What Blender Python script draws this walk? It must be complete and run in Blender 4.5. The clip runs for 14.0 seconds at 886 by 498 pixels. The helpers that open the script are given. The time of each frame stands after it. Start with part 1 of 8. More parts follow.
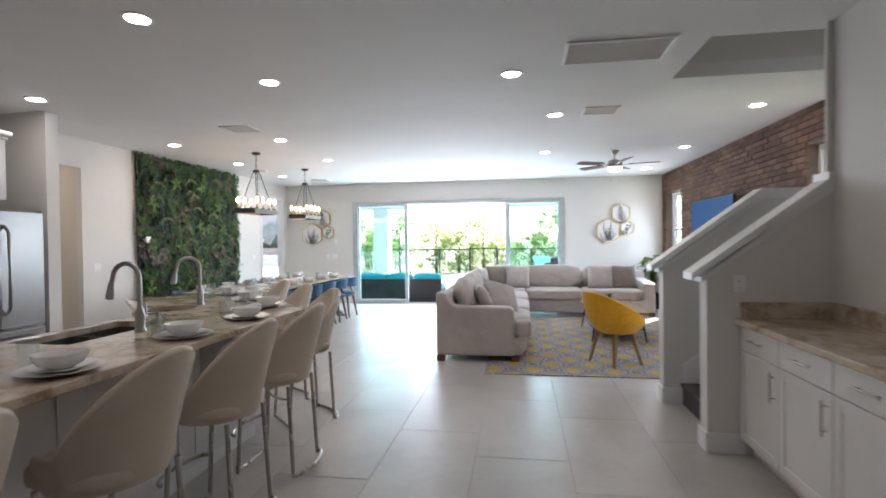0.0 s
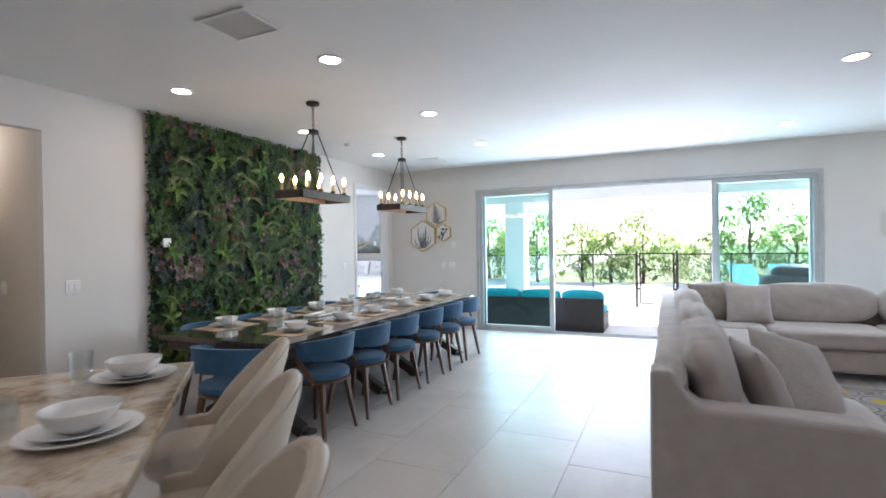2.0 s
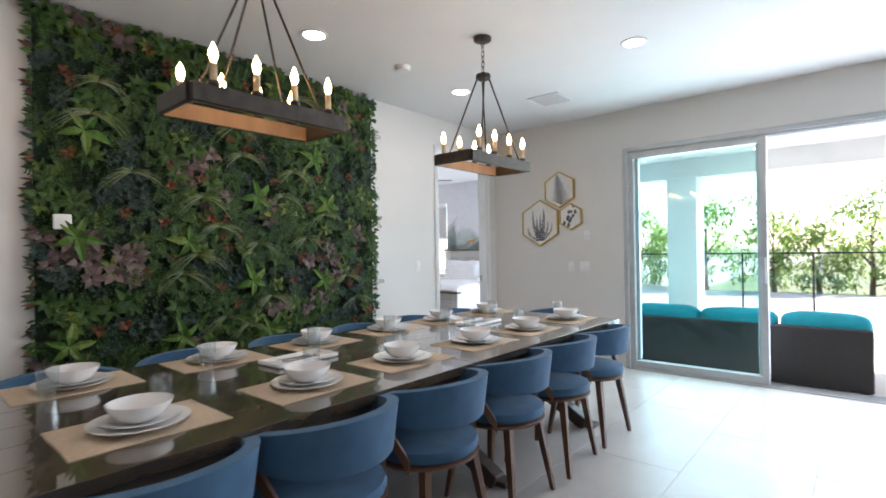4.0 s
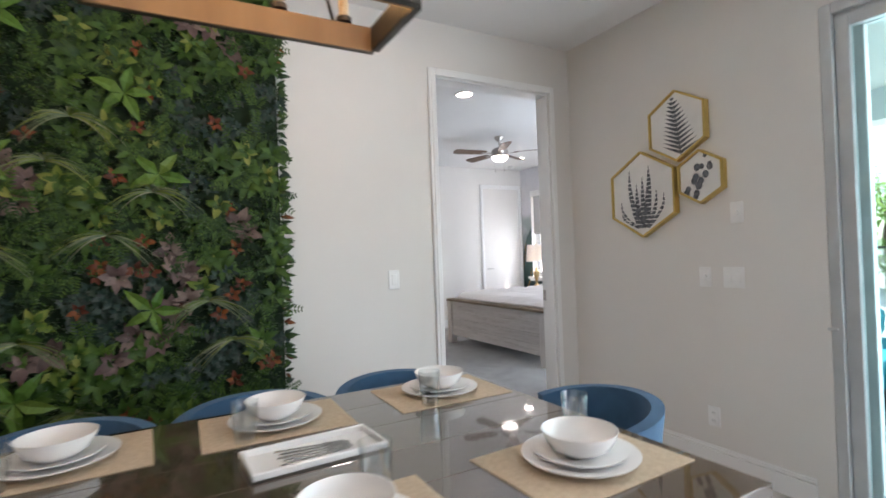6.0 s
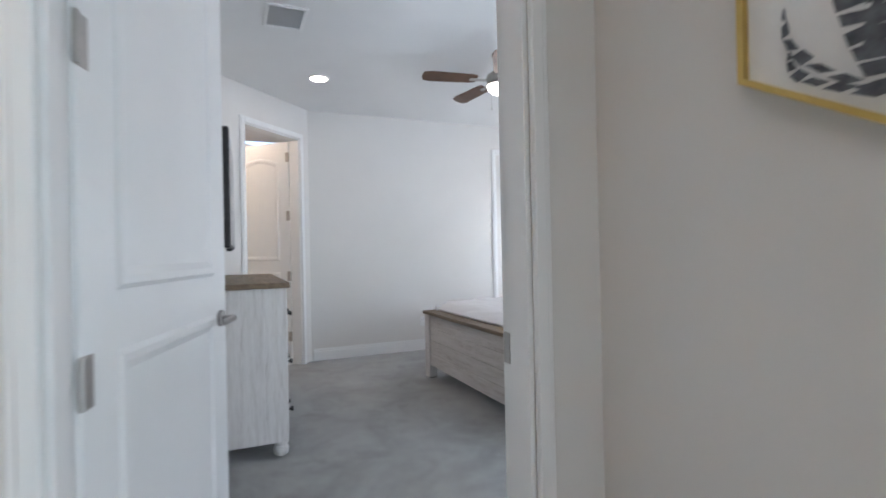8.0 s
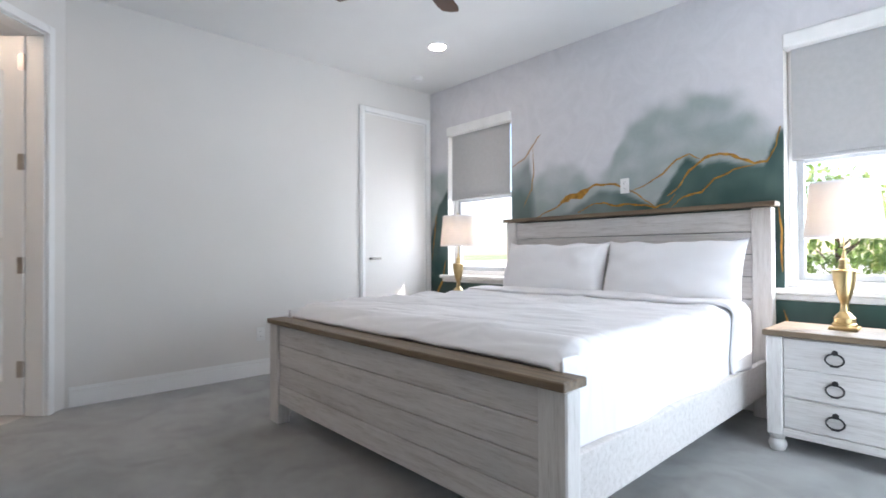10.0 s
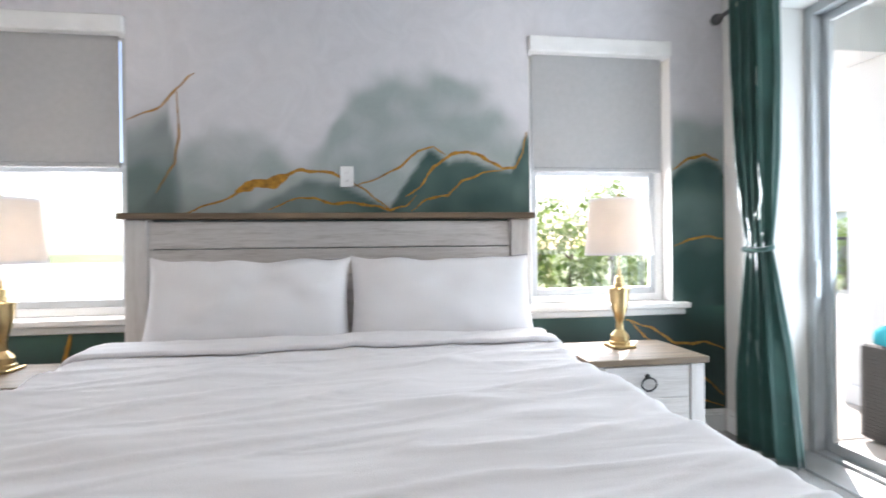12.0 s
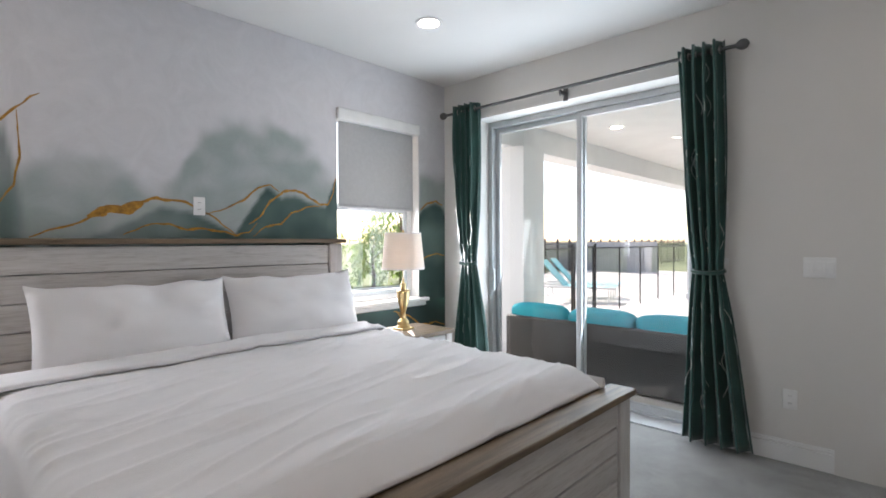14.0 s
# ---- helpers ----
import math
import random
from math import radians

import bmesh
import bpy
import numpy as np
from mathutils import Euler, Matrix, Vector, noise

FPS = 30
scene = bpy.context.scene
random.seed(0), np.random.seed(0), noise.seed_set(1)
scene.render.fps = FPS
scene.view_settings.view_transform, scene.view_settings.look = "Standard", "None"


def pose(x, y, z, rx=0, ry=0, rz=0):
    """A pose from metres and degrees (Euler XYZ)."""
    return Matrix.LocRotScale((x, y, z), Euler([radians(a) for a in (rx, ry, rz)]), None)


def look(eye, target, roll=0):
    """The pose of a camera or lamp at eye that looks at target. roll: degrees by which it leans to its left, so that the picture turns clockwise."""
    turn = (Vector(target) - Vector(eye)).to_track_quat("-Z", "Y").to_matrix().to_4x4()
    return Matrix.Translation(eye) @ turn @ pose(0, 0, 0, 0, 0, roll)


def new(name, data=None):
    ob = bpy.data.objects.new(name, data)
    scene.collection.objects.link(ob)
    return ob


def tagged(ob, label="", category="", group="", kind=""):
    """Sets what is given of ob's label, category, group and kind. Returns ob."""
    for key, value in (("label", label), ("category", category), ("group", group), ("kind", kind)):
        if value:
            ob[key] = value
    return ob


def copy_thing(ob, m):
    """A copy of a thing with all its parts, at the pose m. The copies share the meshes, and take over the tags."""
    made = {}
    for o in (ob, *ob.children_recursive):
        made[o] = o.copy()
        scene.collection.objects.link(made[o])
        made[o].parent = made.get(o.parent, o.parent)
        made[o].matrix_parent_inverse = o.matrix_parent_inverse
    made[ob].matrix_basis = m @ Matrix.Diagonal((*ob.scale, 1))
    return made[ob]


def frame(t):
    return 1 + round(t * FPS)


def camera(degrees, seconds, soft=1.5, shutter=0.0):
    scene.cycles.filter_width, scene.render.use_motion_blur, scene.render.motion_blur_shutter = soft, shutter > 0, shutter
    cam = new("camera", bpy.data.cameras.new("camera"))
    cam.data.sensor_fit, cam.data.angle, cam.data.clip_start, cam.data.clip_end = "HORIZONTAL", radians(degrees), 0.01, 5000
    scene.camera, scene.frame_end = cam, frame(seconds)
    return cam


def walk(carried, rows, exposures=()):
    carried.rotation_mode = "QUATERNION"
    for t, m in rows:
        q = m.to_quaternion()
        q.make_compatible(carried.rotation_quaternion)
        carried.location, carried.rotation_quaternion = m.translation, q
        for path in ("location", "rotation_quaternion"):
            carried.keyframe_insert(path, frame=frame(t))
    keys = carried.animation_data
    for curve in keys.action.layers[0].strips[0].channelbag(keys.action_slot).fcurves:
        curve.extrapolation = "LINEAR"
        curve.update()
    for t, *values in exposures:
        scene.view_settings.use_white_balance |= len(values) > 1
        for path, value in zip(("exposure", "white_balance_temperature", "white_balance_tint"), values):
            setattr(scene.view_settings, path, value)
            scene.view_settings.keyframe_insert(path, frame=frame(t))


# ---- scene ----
cam = camera(83.5, 14.0, 1.7, 0.3)
EXPOSURES = [(0.0, 2.4, 6050, 17.5), (1.0, 2.17, 5900, 17.5), (3.0, 2.0, 5850, 17), (5.5, 1.8, 6550, 20.5), (7.0, 1.68, 6100, 19.5), (8.5, 1.66, 6120, 18), (11.0, 1.62, 6400, 19), (12.5, 1.55, 6550, 18.5), (14.0, 1.18, 6650, 19)]
PATH = [
    (0, (0.582, 0.2, 1.423), (0.273, 2.176, 1.394), -0.7),
    (0.5, (0.367, 0.98, 1.424), (-0.139, 2.915, 1.405), -0.8),
    (1, (0.168, 1.795, 1.428), (-0.494, 3.683, 1.41), -0.8),
    (1.5, (-0.089, 2.601, 1.427), (-0.842, 4.454, 1.415), -0.9),
    (2, (-0.337, 3.431, 1.426), (-1.159, 5.254, 1.417), -0.9),
    (2.5, (-0.573, 4.179, 1.395), (-1.493, 5.955, 1.385), -0.7),
    (3, (-0.823, 4.833, 1.35), (-1.859, 6.544, 1.345), -0.9),
    (3.2, (-0.921, 5.072, 1.328), (-2.012, 6.748, 1.325), -0.8),
    (5.3, (-1.888, 7.746, 1.296), (-3.481, 8.956, 1.307), -1.9),
    (5.5, (-1.957, 8.022, 1.297), (-3.595, 9.17, 1.305), -2.0),
    (6, (-2.163, 8.709, 1.291), (-3.908, 9.685, 1.308), -2.1),
    (6.5, (-2.449, 9.345, 1.278), (-4.278, 10.154, 1.294), -1.8),
    (7, (-2.869, 9.875, 1.249), (-4.747, 10.562, 1.266), -1.4),
    (7.5, (-3.42, 10.303, 1.205), (-5.303, 10.976, 1.223), -1.3),
    (8, (-3.957, 10.553, 1.199), (-5.797, 11.339, 1.207), -1.2),
    (8.5, (-4.505, 10.709, 1.146), (-6.254, 11.679, 1.150), -1.1),
    (10.8, (-5.985, 11.313, 1.003), (-7.08, 12.987, 1.019), -0.7),
    (11, (-6.171, 11.436, 1.03), (-7.101, 13.207, 1.042), -0.9),
    (11.5, (-6.75, 11.653, 1.055), (-7.128, 13.617, 1.079), -0.5),
    (12, (-7.2, 11.83, 1.137), (-6.924, 13.811, 1.136), -0.7),
    (12.5, (-7.573, 11.78, 1.234), (-6.658, 13.558, 1.215), -0.4),
    (13, (-7.931, 11.6, 1.281), (-6.689, 13.168, 1.26), -0.2),
    (13.5, (-8.303, 11.466, 1.305), (-6.91, 12.9, 1.278), -0.1),
    (14, (-8.572, 11.327, 1.31), (-7.118, 12.7, 1.28), -0.2),
]
walk(cam, [(t, look(eye, target, roll)) for t, eye, target, roll in PATH], EXPOSURES)

# ---- world, sun and large lights ----
SUN_DIR = Vector((0.45, 0.60, 0.66)).normalized()
world = bpy.data.worlds.new("sky_world")
scene.world = world
world.use_nodes = True
wn = world.node_tree
sky = wn.nodes.new("ShaderNodeTexSky")
sky.sky_type = "NISHITA"
sky.sun_disc = False
sky.sun_elevation = math.asin(SUN_DIR.z)
sky.sun_rotation = math.atan2(SUN_DIR.x, SUN_DIR.y)
wn.nodes["Background"].inputs[1].default_value = 0.15
wn.links.new(sky.outputs[0], wn.nodes["Background"].inputs[0])
sun = new("sun", bpy.data.lights.new("sun", "SUN"))
sun.data.energy, sun.data.angle, sun.data.color = 5.0, radians(0.53), (1.0, 0.95, 0.88)
sun.matrix_world = look(SUN_DIR * 50, (0, 0, 0))


def sky_area(name, eye, target, w, h, power, color=(0.86, 0.95, 1.0)):
    """Skylight that comes in through an opening."""
    ob = new(name, bpy.data.lights.new(name, "AREA"))
    ob.data.shape, ob.data.size, ob.data.size_y = "RECTANGLE", w, h
    ob.data.energy, ob.data.color = power, color
    ob.matrix_world = look(eye, target)
    return ob


sky_area("skylight_patio_door", (-0.9, 11.70, 1.20), (-0.9, 5, 2.2), 4.6, 2.2, 44)
sky_area("skylight_bedroom_door", (-4.66, 13.3, 1.1), (-8, 13.0, 2.1), 1.7, 2.0, 22, (0.74, 0.90, 1.0))
sky_area("skylight_bedroom_window", (-5.86, 14.80, 1.2), (-6.2, 12, 0.7), 0.8, 0.75, 8)
sky_area("skylight_bedroom_window", (-8.91, 14.80, 1.2), (-8.6, 12, 0.7), 0.8, 0.75, 6)
sky_area("skylight_side_window", (3.78, 10.68, 1.6), (0, 9, 0.8), 0.8, 1.4, 7)


# ---- mesh helpers ----
class Geo:
    """Collects vertices and faces of one mesh."""

    def __init__(self):
        self.v, self.f = [], []

    def add(self, verts, faces, m=None):
        n = len(self.v)
        self.v += [tuple(m @ Vector(p)) if m is not None else tuple(p) for p in verts]
        self.f += [tuple(n + i for i in face) for face in faces]
        return self

    def box(self, x0, x1, y0, y1, z0, z1, c=0.0, m=None):
        x0, x1, y0, y1, z0, z1 = min(x0, x1), max(x0, x1), min(y0, y1), max(y0, y1), min(z0, z1), max(z0, z1)
        cx, cy, cz = (x0 + x1) / 2, (y0 + y1) / 2, (z0 + z1) / 2
        hx, hy, hz = (x1 - x0) / 2, (y1 - y0) / 2, (z1 - z0) / 2
        if c <= 0:
            vs = [(cx + sx * hx, cy + sy * hy, cz + sz * hz) for sx in (-1, 1) for sy in (-1, 1) for sz in (-1, 1)]
            fs = [(0, 1, 3, 2), (4, 6, 7, 5), (0, 4, 5, 1), (2, 3, 7, 6), (0, 2, 6, 4), (1, 5, 7, 3)]
            return self.add(vs, fs, m)
        c = min(c, hx * 0.95, hy * 0.95, hz * 0.95)
        vs, ix = [], {}
        for sx in (-1, 1):
            for sy in (-1, 1):
                for sz in (-1, 1):
                    for a in range(3):
                        d = [hx - c, hy - c, hz - c]
                        d[a] = (hx, hy, hz)[a]
                        ix[sx, sy, sz, a] = len(vs)
                        vs.append((cx + sx * d[0], cy + sy * d[1], cz + sz * d[2]))
        fs = []
        for s in (-1, 1):
            fs.append(tuple(ix[s, p, q, 0] for p, q in ((-1, -1), (1, -1), (1, 1), (-1, 1))))
            fs.append(tuple(ix[p, s, q, 1] for p, q in ((-1, -1), (1, -1), (1, 1), (-1, 1))))
            fs.append(tuple(ix[p, q, s, 2] for p, q in ((-1, -1), (1, -1), (1, 1), (-1, 1))))
            for t in (-1, 1):
                fs.append((ix[s, t, -1, 0], ix[s, t, 1, 0], ix[s, t, 1, 1], ix[s, t, -1, 1]))
                fs.append((ix[s, -1, t, 0], ix[s, 1, t, 0], ix[s, 1, t, 2], ix[s, -1, t, 2]))
                fs.append((ix[-1, s, t, 1], ix[1, s, t, 1], ix[1, s, t, 2], ix[-1, s, t, 2]))
                for u in (-1, 1):
                    fs.append((ix[s, t, u, 0], ix[s, t, u, 1], ix[s, t, u, 2]))
        return self.add(vs, fs, m)

    def cyl(self, p0, p1, r0, r1=None, n=16, m=None):
        r1 = r0 if r1 is None else r1
        p0, p1 = Vector(p0), Vector(p1)
        d = (p1 - p0).normalized()
        a = d.orthogonal().normalized()
        b = d.cross(a)
        vs, fs = [], []
        for p, r in ((p0, r0), (p1, r1)):
            for i in range(n):
                t = 2 * math.pi * i / n
                vs.append(p + a * (r * math.cos(t)) + b * (r * math.sin(t)))
        fs = [(i, (i + 1) % n, n + (i + 1) % n, n + i) for i in range(n)]
        fs += [tuple(range(n)), tuple(range(n, 2 * n))]
        return self.add(vs, fs, m)

    def lathe(self, prof, n=24, at=(0, 0, 0), m=None, cap=True):
        vs, fs = [], []
        for r, z in prof:
            for i in range(n):
                t = 2 * math.pi * i / n
                vs.append((at[0] + r * math.cos(t), at[1] + r * math.sin(t), at[2] + z))
        for j in range(len(prof) - 1):
            for i in range(n):
                k = (i + 1) % n
                fs.append((j * n + i, j * n + k, (j + 1) * n + k, (j + 1) * n + i))
        if cap:
            fs += [tuple(range(n)), tuple(range((len(prof) - 1) * n, len(prof) * n))]
        return self.add(vs, fs, m)

    def tube(self, pts, r, n=8, closed=False, m=None):
        pts = [Vector(p) for p in pts]
        vs, fs = [], []
        k = len(pts)
        ref = None
        for i, p in enumerate(pts):
            q0 = pts[i - 1] if (i or closed) else p
            q1 = pts[(i + 1) % k] if (i < k - 1 or closed) else p
            d = (q1 - q0).normalized()
            a = d.orthogonal().normalized() if ref is None else (ref - d * ref.dot(d)).normalized()
            ref = a
            b = d.cross(a)
            rr = r[i] if isinstance(r, (list, tuple)) else r
            for j in range(n):
                t = 2 * math.pi * j / n
                vs.append(p + a * (rr * math.cos(t)) + b * (rr * math.sin(t)))
        for i in range(k if closed else k - 1):
            for j in range(n):
                l = (j + 1) % n
                i2 = (i + 1) % k
                fs.append((i * n + j, i * n + l, i2 * n + l, i2 * n + j))
        if not closed:
            fs += [tuple(range(n)), tuple(range((k - 1) * n, k * n))]
        return self.add(vs, fs, m)

    def prism(self, poly, z0, z1, m=None):
        n = len(poly)
        vs = [(x, y, z0) for x, y in poly] + [(x, y, z1) for x, y in poly]
        fs = [tuple(range(n - 1, -1, -1)), tuple(range(n, 2 * n))]
        fs += [(i, (i + 1) % n, n + (i + 1) % n, n + i) for i in range(n)]
        return self.add(vs, fs, m)

    def sheet(self, fn, nu, nv, closed_u=False, m=None):
        """A surface from fn(u, v), u and v from 0 to 1."""
        vs = [fn(i / (nu if closed_u else nu - 1), j / (nv - 1)) for j in range(nv) for i in range(nu)]
        fs = []
        for j in range(nv - 1):
            for i in range(nu if closed_u else nu - 1):
                k = (i + 1) % nu
                fs.append((j * nu + i, j * nu + k, (j + 1) * nu + k, (j + 1) * nu + i))
        return self.add(vs, fs, m)

    def cushion(self, x0, x1, y0, y1, z0, z1, e=4.0, n=14, puff=0.0, seed=0, m=None):
        """A soft block: a rounded box with slightly bulging, uneven faces."""
        cx, cy, cz = (x0 + x1) / 2, (y0 + y1) / 2, (z0 + z1) / 2
        hx, hy, hz = (x1 - x0) / 2, (y1 - y0) / 2, (z1 - z0) / 2

        def fn(u, v):
            th, ph = 2 * math.pi * u, math.pi * (v - 0.5)
            d = Vector((math.cos(th) * math.cos(ph), math.sin(th) * math.cos(ph), math.sin(ph)))
            k = (abs(d.x) ** e + abs(d.y) ** e + abs(d.z) ** e) ** (-1 / e)
            p = d * k
            w = 1 + puff * noise.noise(Vector((p.x * 1.3 + seed, p.y * 1.3, p.z * 1.3 + seed * 2)))
            return (cx + hx * p.x * w, cy + hy * p.y * w, cz + hz * p.z * w)

        return self.sheet(fn, n * 3, n * 2, True, m)

    def mesh(self, name, smooth=None):
        me = bpy.data.meshes.new(name)
        me.from_pydata(self.v, [], self.f)
        bm = bmesh.new()
        bm.from_mesh(me)
        if smooth is not None:
            bmesh.ops.remove_doubles(bm, verts=bm.verts, dist=1e-5)
        bmesh.ops.recalc_face_normals(bm, faces=bm.faces)
        bm.to_mesh(me)
        bm.free()
        if smooth is not None:
            me.shade_smooth()
            me.set_sharp_from_angle(angle=radians(smooth))
        return me


def part(name, geo, material, parent=None, label="", smooth=None, m=None):
    ob = new(name, geo.mesh(name, smooth))
    ob.data.materials.append(material)
    if parent is not None:
        ob.parent = parent
    if m is not None:
        ob.matrix_basis = m
    if label:
        tagged(ob, label)
    return ob


def thing(name, label, category, m=None, group=""):
    ob = new(name)
    ob.empty_display_size = 0.1
    if m is not None:
        ob.matrix_basis = m
    return tagged(ob, label, category, group)


def structure(name, geo, material, label, category, smooth=None):
    ob = part(name, geo, material, None, "", smooth)
    return tagged(ob, label, category, kind="structure")


# ---- materials ----
def nodes(name):
    ma = bpy.data.materials.new(name)
    ma.use_nodes = True
    t = ma.node_tree
    return ma, t, t.nodes["Principled BSDF"]


def node(t, kind, **kw):
    n = t.nodes.new(kind)
    for k, v in kw.items():
        if k == "operation":
            n.operation = v
        elif k == "blend":
            n.blend_type = v
        elif k == "dtype":
            n.data_type = v
    return n


def math_node(t, op, a, b=None):
    n = node(t, "ShaderNodeMath", operation=op)
    for i, v in enumerate((a, b)):
        if v is None:
            continue
        if isinstance(v, (int, float)):
            n.inputs[i].default_value = v
        else:
            t.links.new(v, n.inputs[i])
    return n.outputs[0]


def mix_color(t, fac, a, b, blend="MIX"):
    n = node(t, "ShaderNodeMix", dtype="RGBA")
    n.blend_type = blend
    for sock, v in ((n.inputs[0], fac), (n.inputs[6], a), (n.inputs[7], b)):
        if isinstance(v, (int, float)):
            sock.default_value = v
        elif isinstance(v, tuple):
            sock.default_value = (*v, 1) if len(v) == 3 else v
        else:
            t.links.new(v, sock)
    return n.outputs[2]


def coords(t, stretch=(1, 1, 1), kind="Object", rot=(0, 0, 0)):
    tc = node(t, "ShaderNodeTexCoord")
    mp = node(t, "ShaderNodeMapping")
    mp.inputs["Scale"].default_value = stretch
    mp.inputs["Rotation"].default_value = rot
    t.links.new(tc.outputs[kind], mp.inputs[0])
    return mp.outputs[0]


def noise_tex(t, vec, scale, detail=4, rough=0.55, dist=0.0):
    n = node(t, "ShaderNodeTexNoise")
    n.inputs["Scale"].default_value, n.inputs["Detail"].default_value = scale, detail
    n.inputs["Roughness"].default_value, n.inputs["Distortion"].default_value = rough, dist
    t.links.new(vec, n.inputs["Vector"])
    return n.outputs["Fac"]


def ramp(t, fac, stops):
    n = node(t, "ShaderNodeValToRGB")
    while len(n.color_ramp.elements) < len(stops):
        n.color_ramp.elements.new(0.5)
    for e, (p, c) in zip(n.color_ramp.elements, stops):
        e.position, e.color = p, (*c, 1)
    t.links.new(fac, n.inputs[0])
    return n.outputs[0]


def bump(t, bsdf, height, strength, dist=0.01):
    b = node(t, "ShaderNodeBump")
    b.inputs["Strength"].default_value, b.inputs["Distance"].default_value = strength, dist
    t.links.new(height, b.inputs["Height"])
    t.links.new(b.outputs[0], bsdf.inputs["Normal"])


def mat(name, c1, c2=None, scale=6.0, rough=0.5, metal=0.0, bmp=0.0, bscale=120.0, stretch=(1, 1, 1), rand=0.0, spec=None, rvar=0.1, island=False, sheen=0.0):
    """Two tones mixed by noise, fine relief, uneven gloss."""
    ma, t, b = nodes(name)
    c2 = c2 or tuple(x * 0.88 for x in c1)
    v = coords(t, stretch)
    n1 = noise_tex(t, v, scale)
    fac = ramp(t, n1, [(0.32, (0, 0, 0)), (0.68, (1, 1, 1))])
    col = mix_color(t, fac, c1, c2)
    if rand:
        if island:
            r = node(t, "ShaderNodeNewGeometry").outputs["Random Per Island"]
        else:
            r = node(t, "ShaderNodeObjectInfo").outputs["Random"]
        k = math_node(t, "ADD", math_node(t, "MULTIPLY", r, rand), 1 - rand / 2)
        col = mix_color(t, 1.0, col, k, "MULTIPLY")
    t.links.new(col, b.inputs["Base Color"])
    n2 = noise_tex(t, v, bscale, 3)
    t.links.new(math_node(t, "ADD", math_node(t, "MULTIPLY", n1, rvar), rough - rvar / 2), b.inputs["Roughness"])
    b.inputs["Metallic"].default_value = metal
    if spec is not None:
        b.inputs["Specular IOR Level"].default_value = spec
    if sheen:
        b.inputs["Sheen Weight"].default_value = sheen
    if bmp:
        bump(t, b, n2, bmp)
    return ma


def emissive(name, color, strength):
    ma, t, b = nodes(name)
    b.inputs["Base Color"].default_value = (*color, 1)
    b.inputs["Emission Color"].default_value = (*color, 1)
    b.inputs["Emission Strength"].default_value = strength
    return ma


def pane(name, tint, gloss=0.05):
    """Thin glass: tinted see-through with a mirror sheen that grows at flat angles."""
    ma, t, b = nodes(name)
    t.nodes.remove(b)
    tr = node(t, "ShaderNodeBsdfTransparent")
    tr.inputs[0].default_value = (*tint, 1)
    gl = node(t, "ShaderNodeBsdfGlossy")
    gl.inputs["Roughness"].default_value = 0.01
    lw = node(t, "ShaderNodeLayerWeight")
    lw.inputs[0].default_value = 0.5
    fac = math_node(t, "ADD", math_node(t, "MULTIPLY", math_node(t, "POWER", lw.outputs["Facing"], 4.0), 0.55), gloss)
    mx = node(t, "ShaderNodeMixShader")
    t.links.new(fac, mx.inputs[0])
    t.links.new(tr.outputs[0], mx.inputs[1])
    t.links.new(gl.outputs[0], mx.inputs[2])
    t.links.new(mx.outputs[0], t.nodes["Material Output"].inputs[0])
    return ma


WALL = mat("wall_paint", (0.72, 0.70, 0.67), (0.69, 0.67, 0.64), 1.2, 0.62, 0, 0.05, 220)
CEIL = mat("ceiling_paint", (0.78, 0.78, 0.77), (0.75, 0.75, 0.74), 1.5, 0.75, 0, 0.08, 160)
TRIM = mat("white_trim_paint", (0.82, 0.82, 0.81), (0.79, 0.79, 0.78), 3, 0.38, 0, 0.02, 90)
DOORW = mat("white_door_paint", (0.80, 0.81, 0.81), (0.77, 0.78, 0.78), 3, 0.35, 0, 0.02, 90)
PASS = mat("passage_paint", (0.70, 0.64, 0.56), (0.67, 0.61, 0.53), 1.5, 0.65, 0, 0.05, 200)
PLATE = mat("switch_plastic", (0.86, 0.86, 0.85), None, 5, 0.35)
ALU = mat("grey_white_aluminium", (0.54, 0.56, 0.57), (0.48, 0.50, 0.51), 8, 0.4, 0.3)
STEEL = mat("brushed_steel", (0.36, 0.355, 0.35), (0.34, 0.335, 0.33), 4, 0.26, 1.0, 0.0, 60, (30, 30, 1), rvar=0.05)
CHROME = mat("champagne_nickel", (0.50, 0.46, 0.42), (0.45, 0.41, 0.37), 10, 0.28, 1.0)
NICKEL = mat("brushed_nickel", (0.48, 0.46, 0.44), (0.40, 0.38, 0.36), 20, 0.32, 1.0)
DARKMETAL = mat("dark_bronze", (0.05, 0.045, 0.04), (0.08, 0.07, 0.06), 20, 0.45, 0.8)
BLACK = mat("black_metal", (0.02, 0.02, 0.02), (0.03, 0.03, 0.03), 20, 0.5, 0.4)
BRASS = mat("antique_brass", (0.62, 0.47, 0.24), (0.52, 0.38, 0.18), 25, 0.3, 1.0, 0.03, 90)
GOLDWOOD = mat("gold_frame", (0.62, 0.44, 0.14), (0.52, 0.36, 0.10), 14, 0.38, 0.55, 0.05, 70)
WALNUT = mat("walnut_wood", (0.13, 0.06, 0.03), (0.075, 0.035, 0.018), 7, 0.42, 0, 0.08, 60, (1, 1, 0.12))
OAK = mat("oak_wood", (0.34, 0.20, 0.09), (0.24, 0.13, 0.055), 9, 0.48, 0, 0.1, 60, (1, 1, 0.12))
TABLEWOOD = mat("dark_table_wood", (0.085, 0.060, 0.036), (0.048, 0.033, 0.021), 5, 0.22, 0, 0.02, 60, (9, 0.7, 2))
_b = TABLEWOOD.node_tree.nodes["Principled BSDF"]
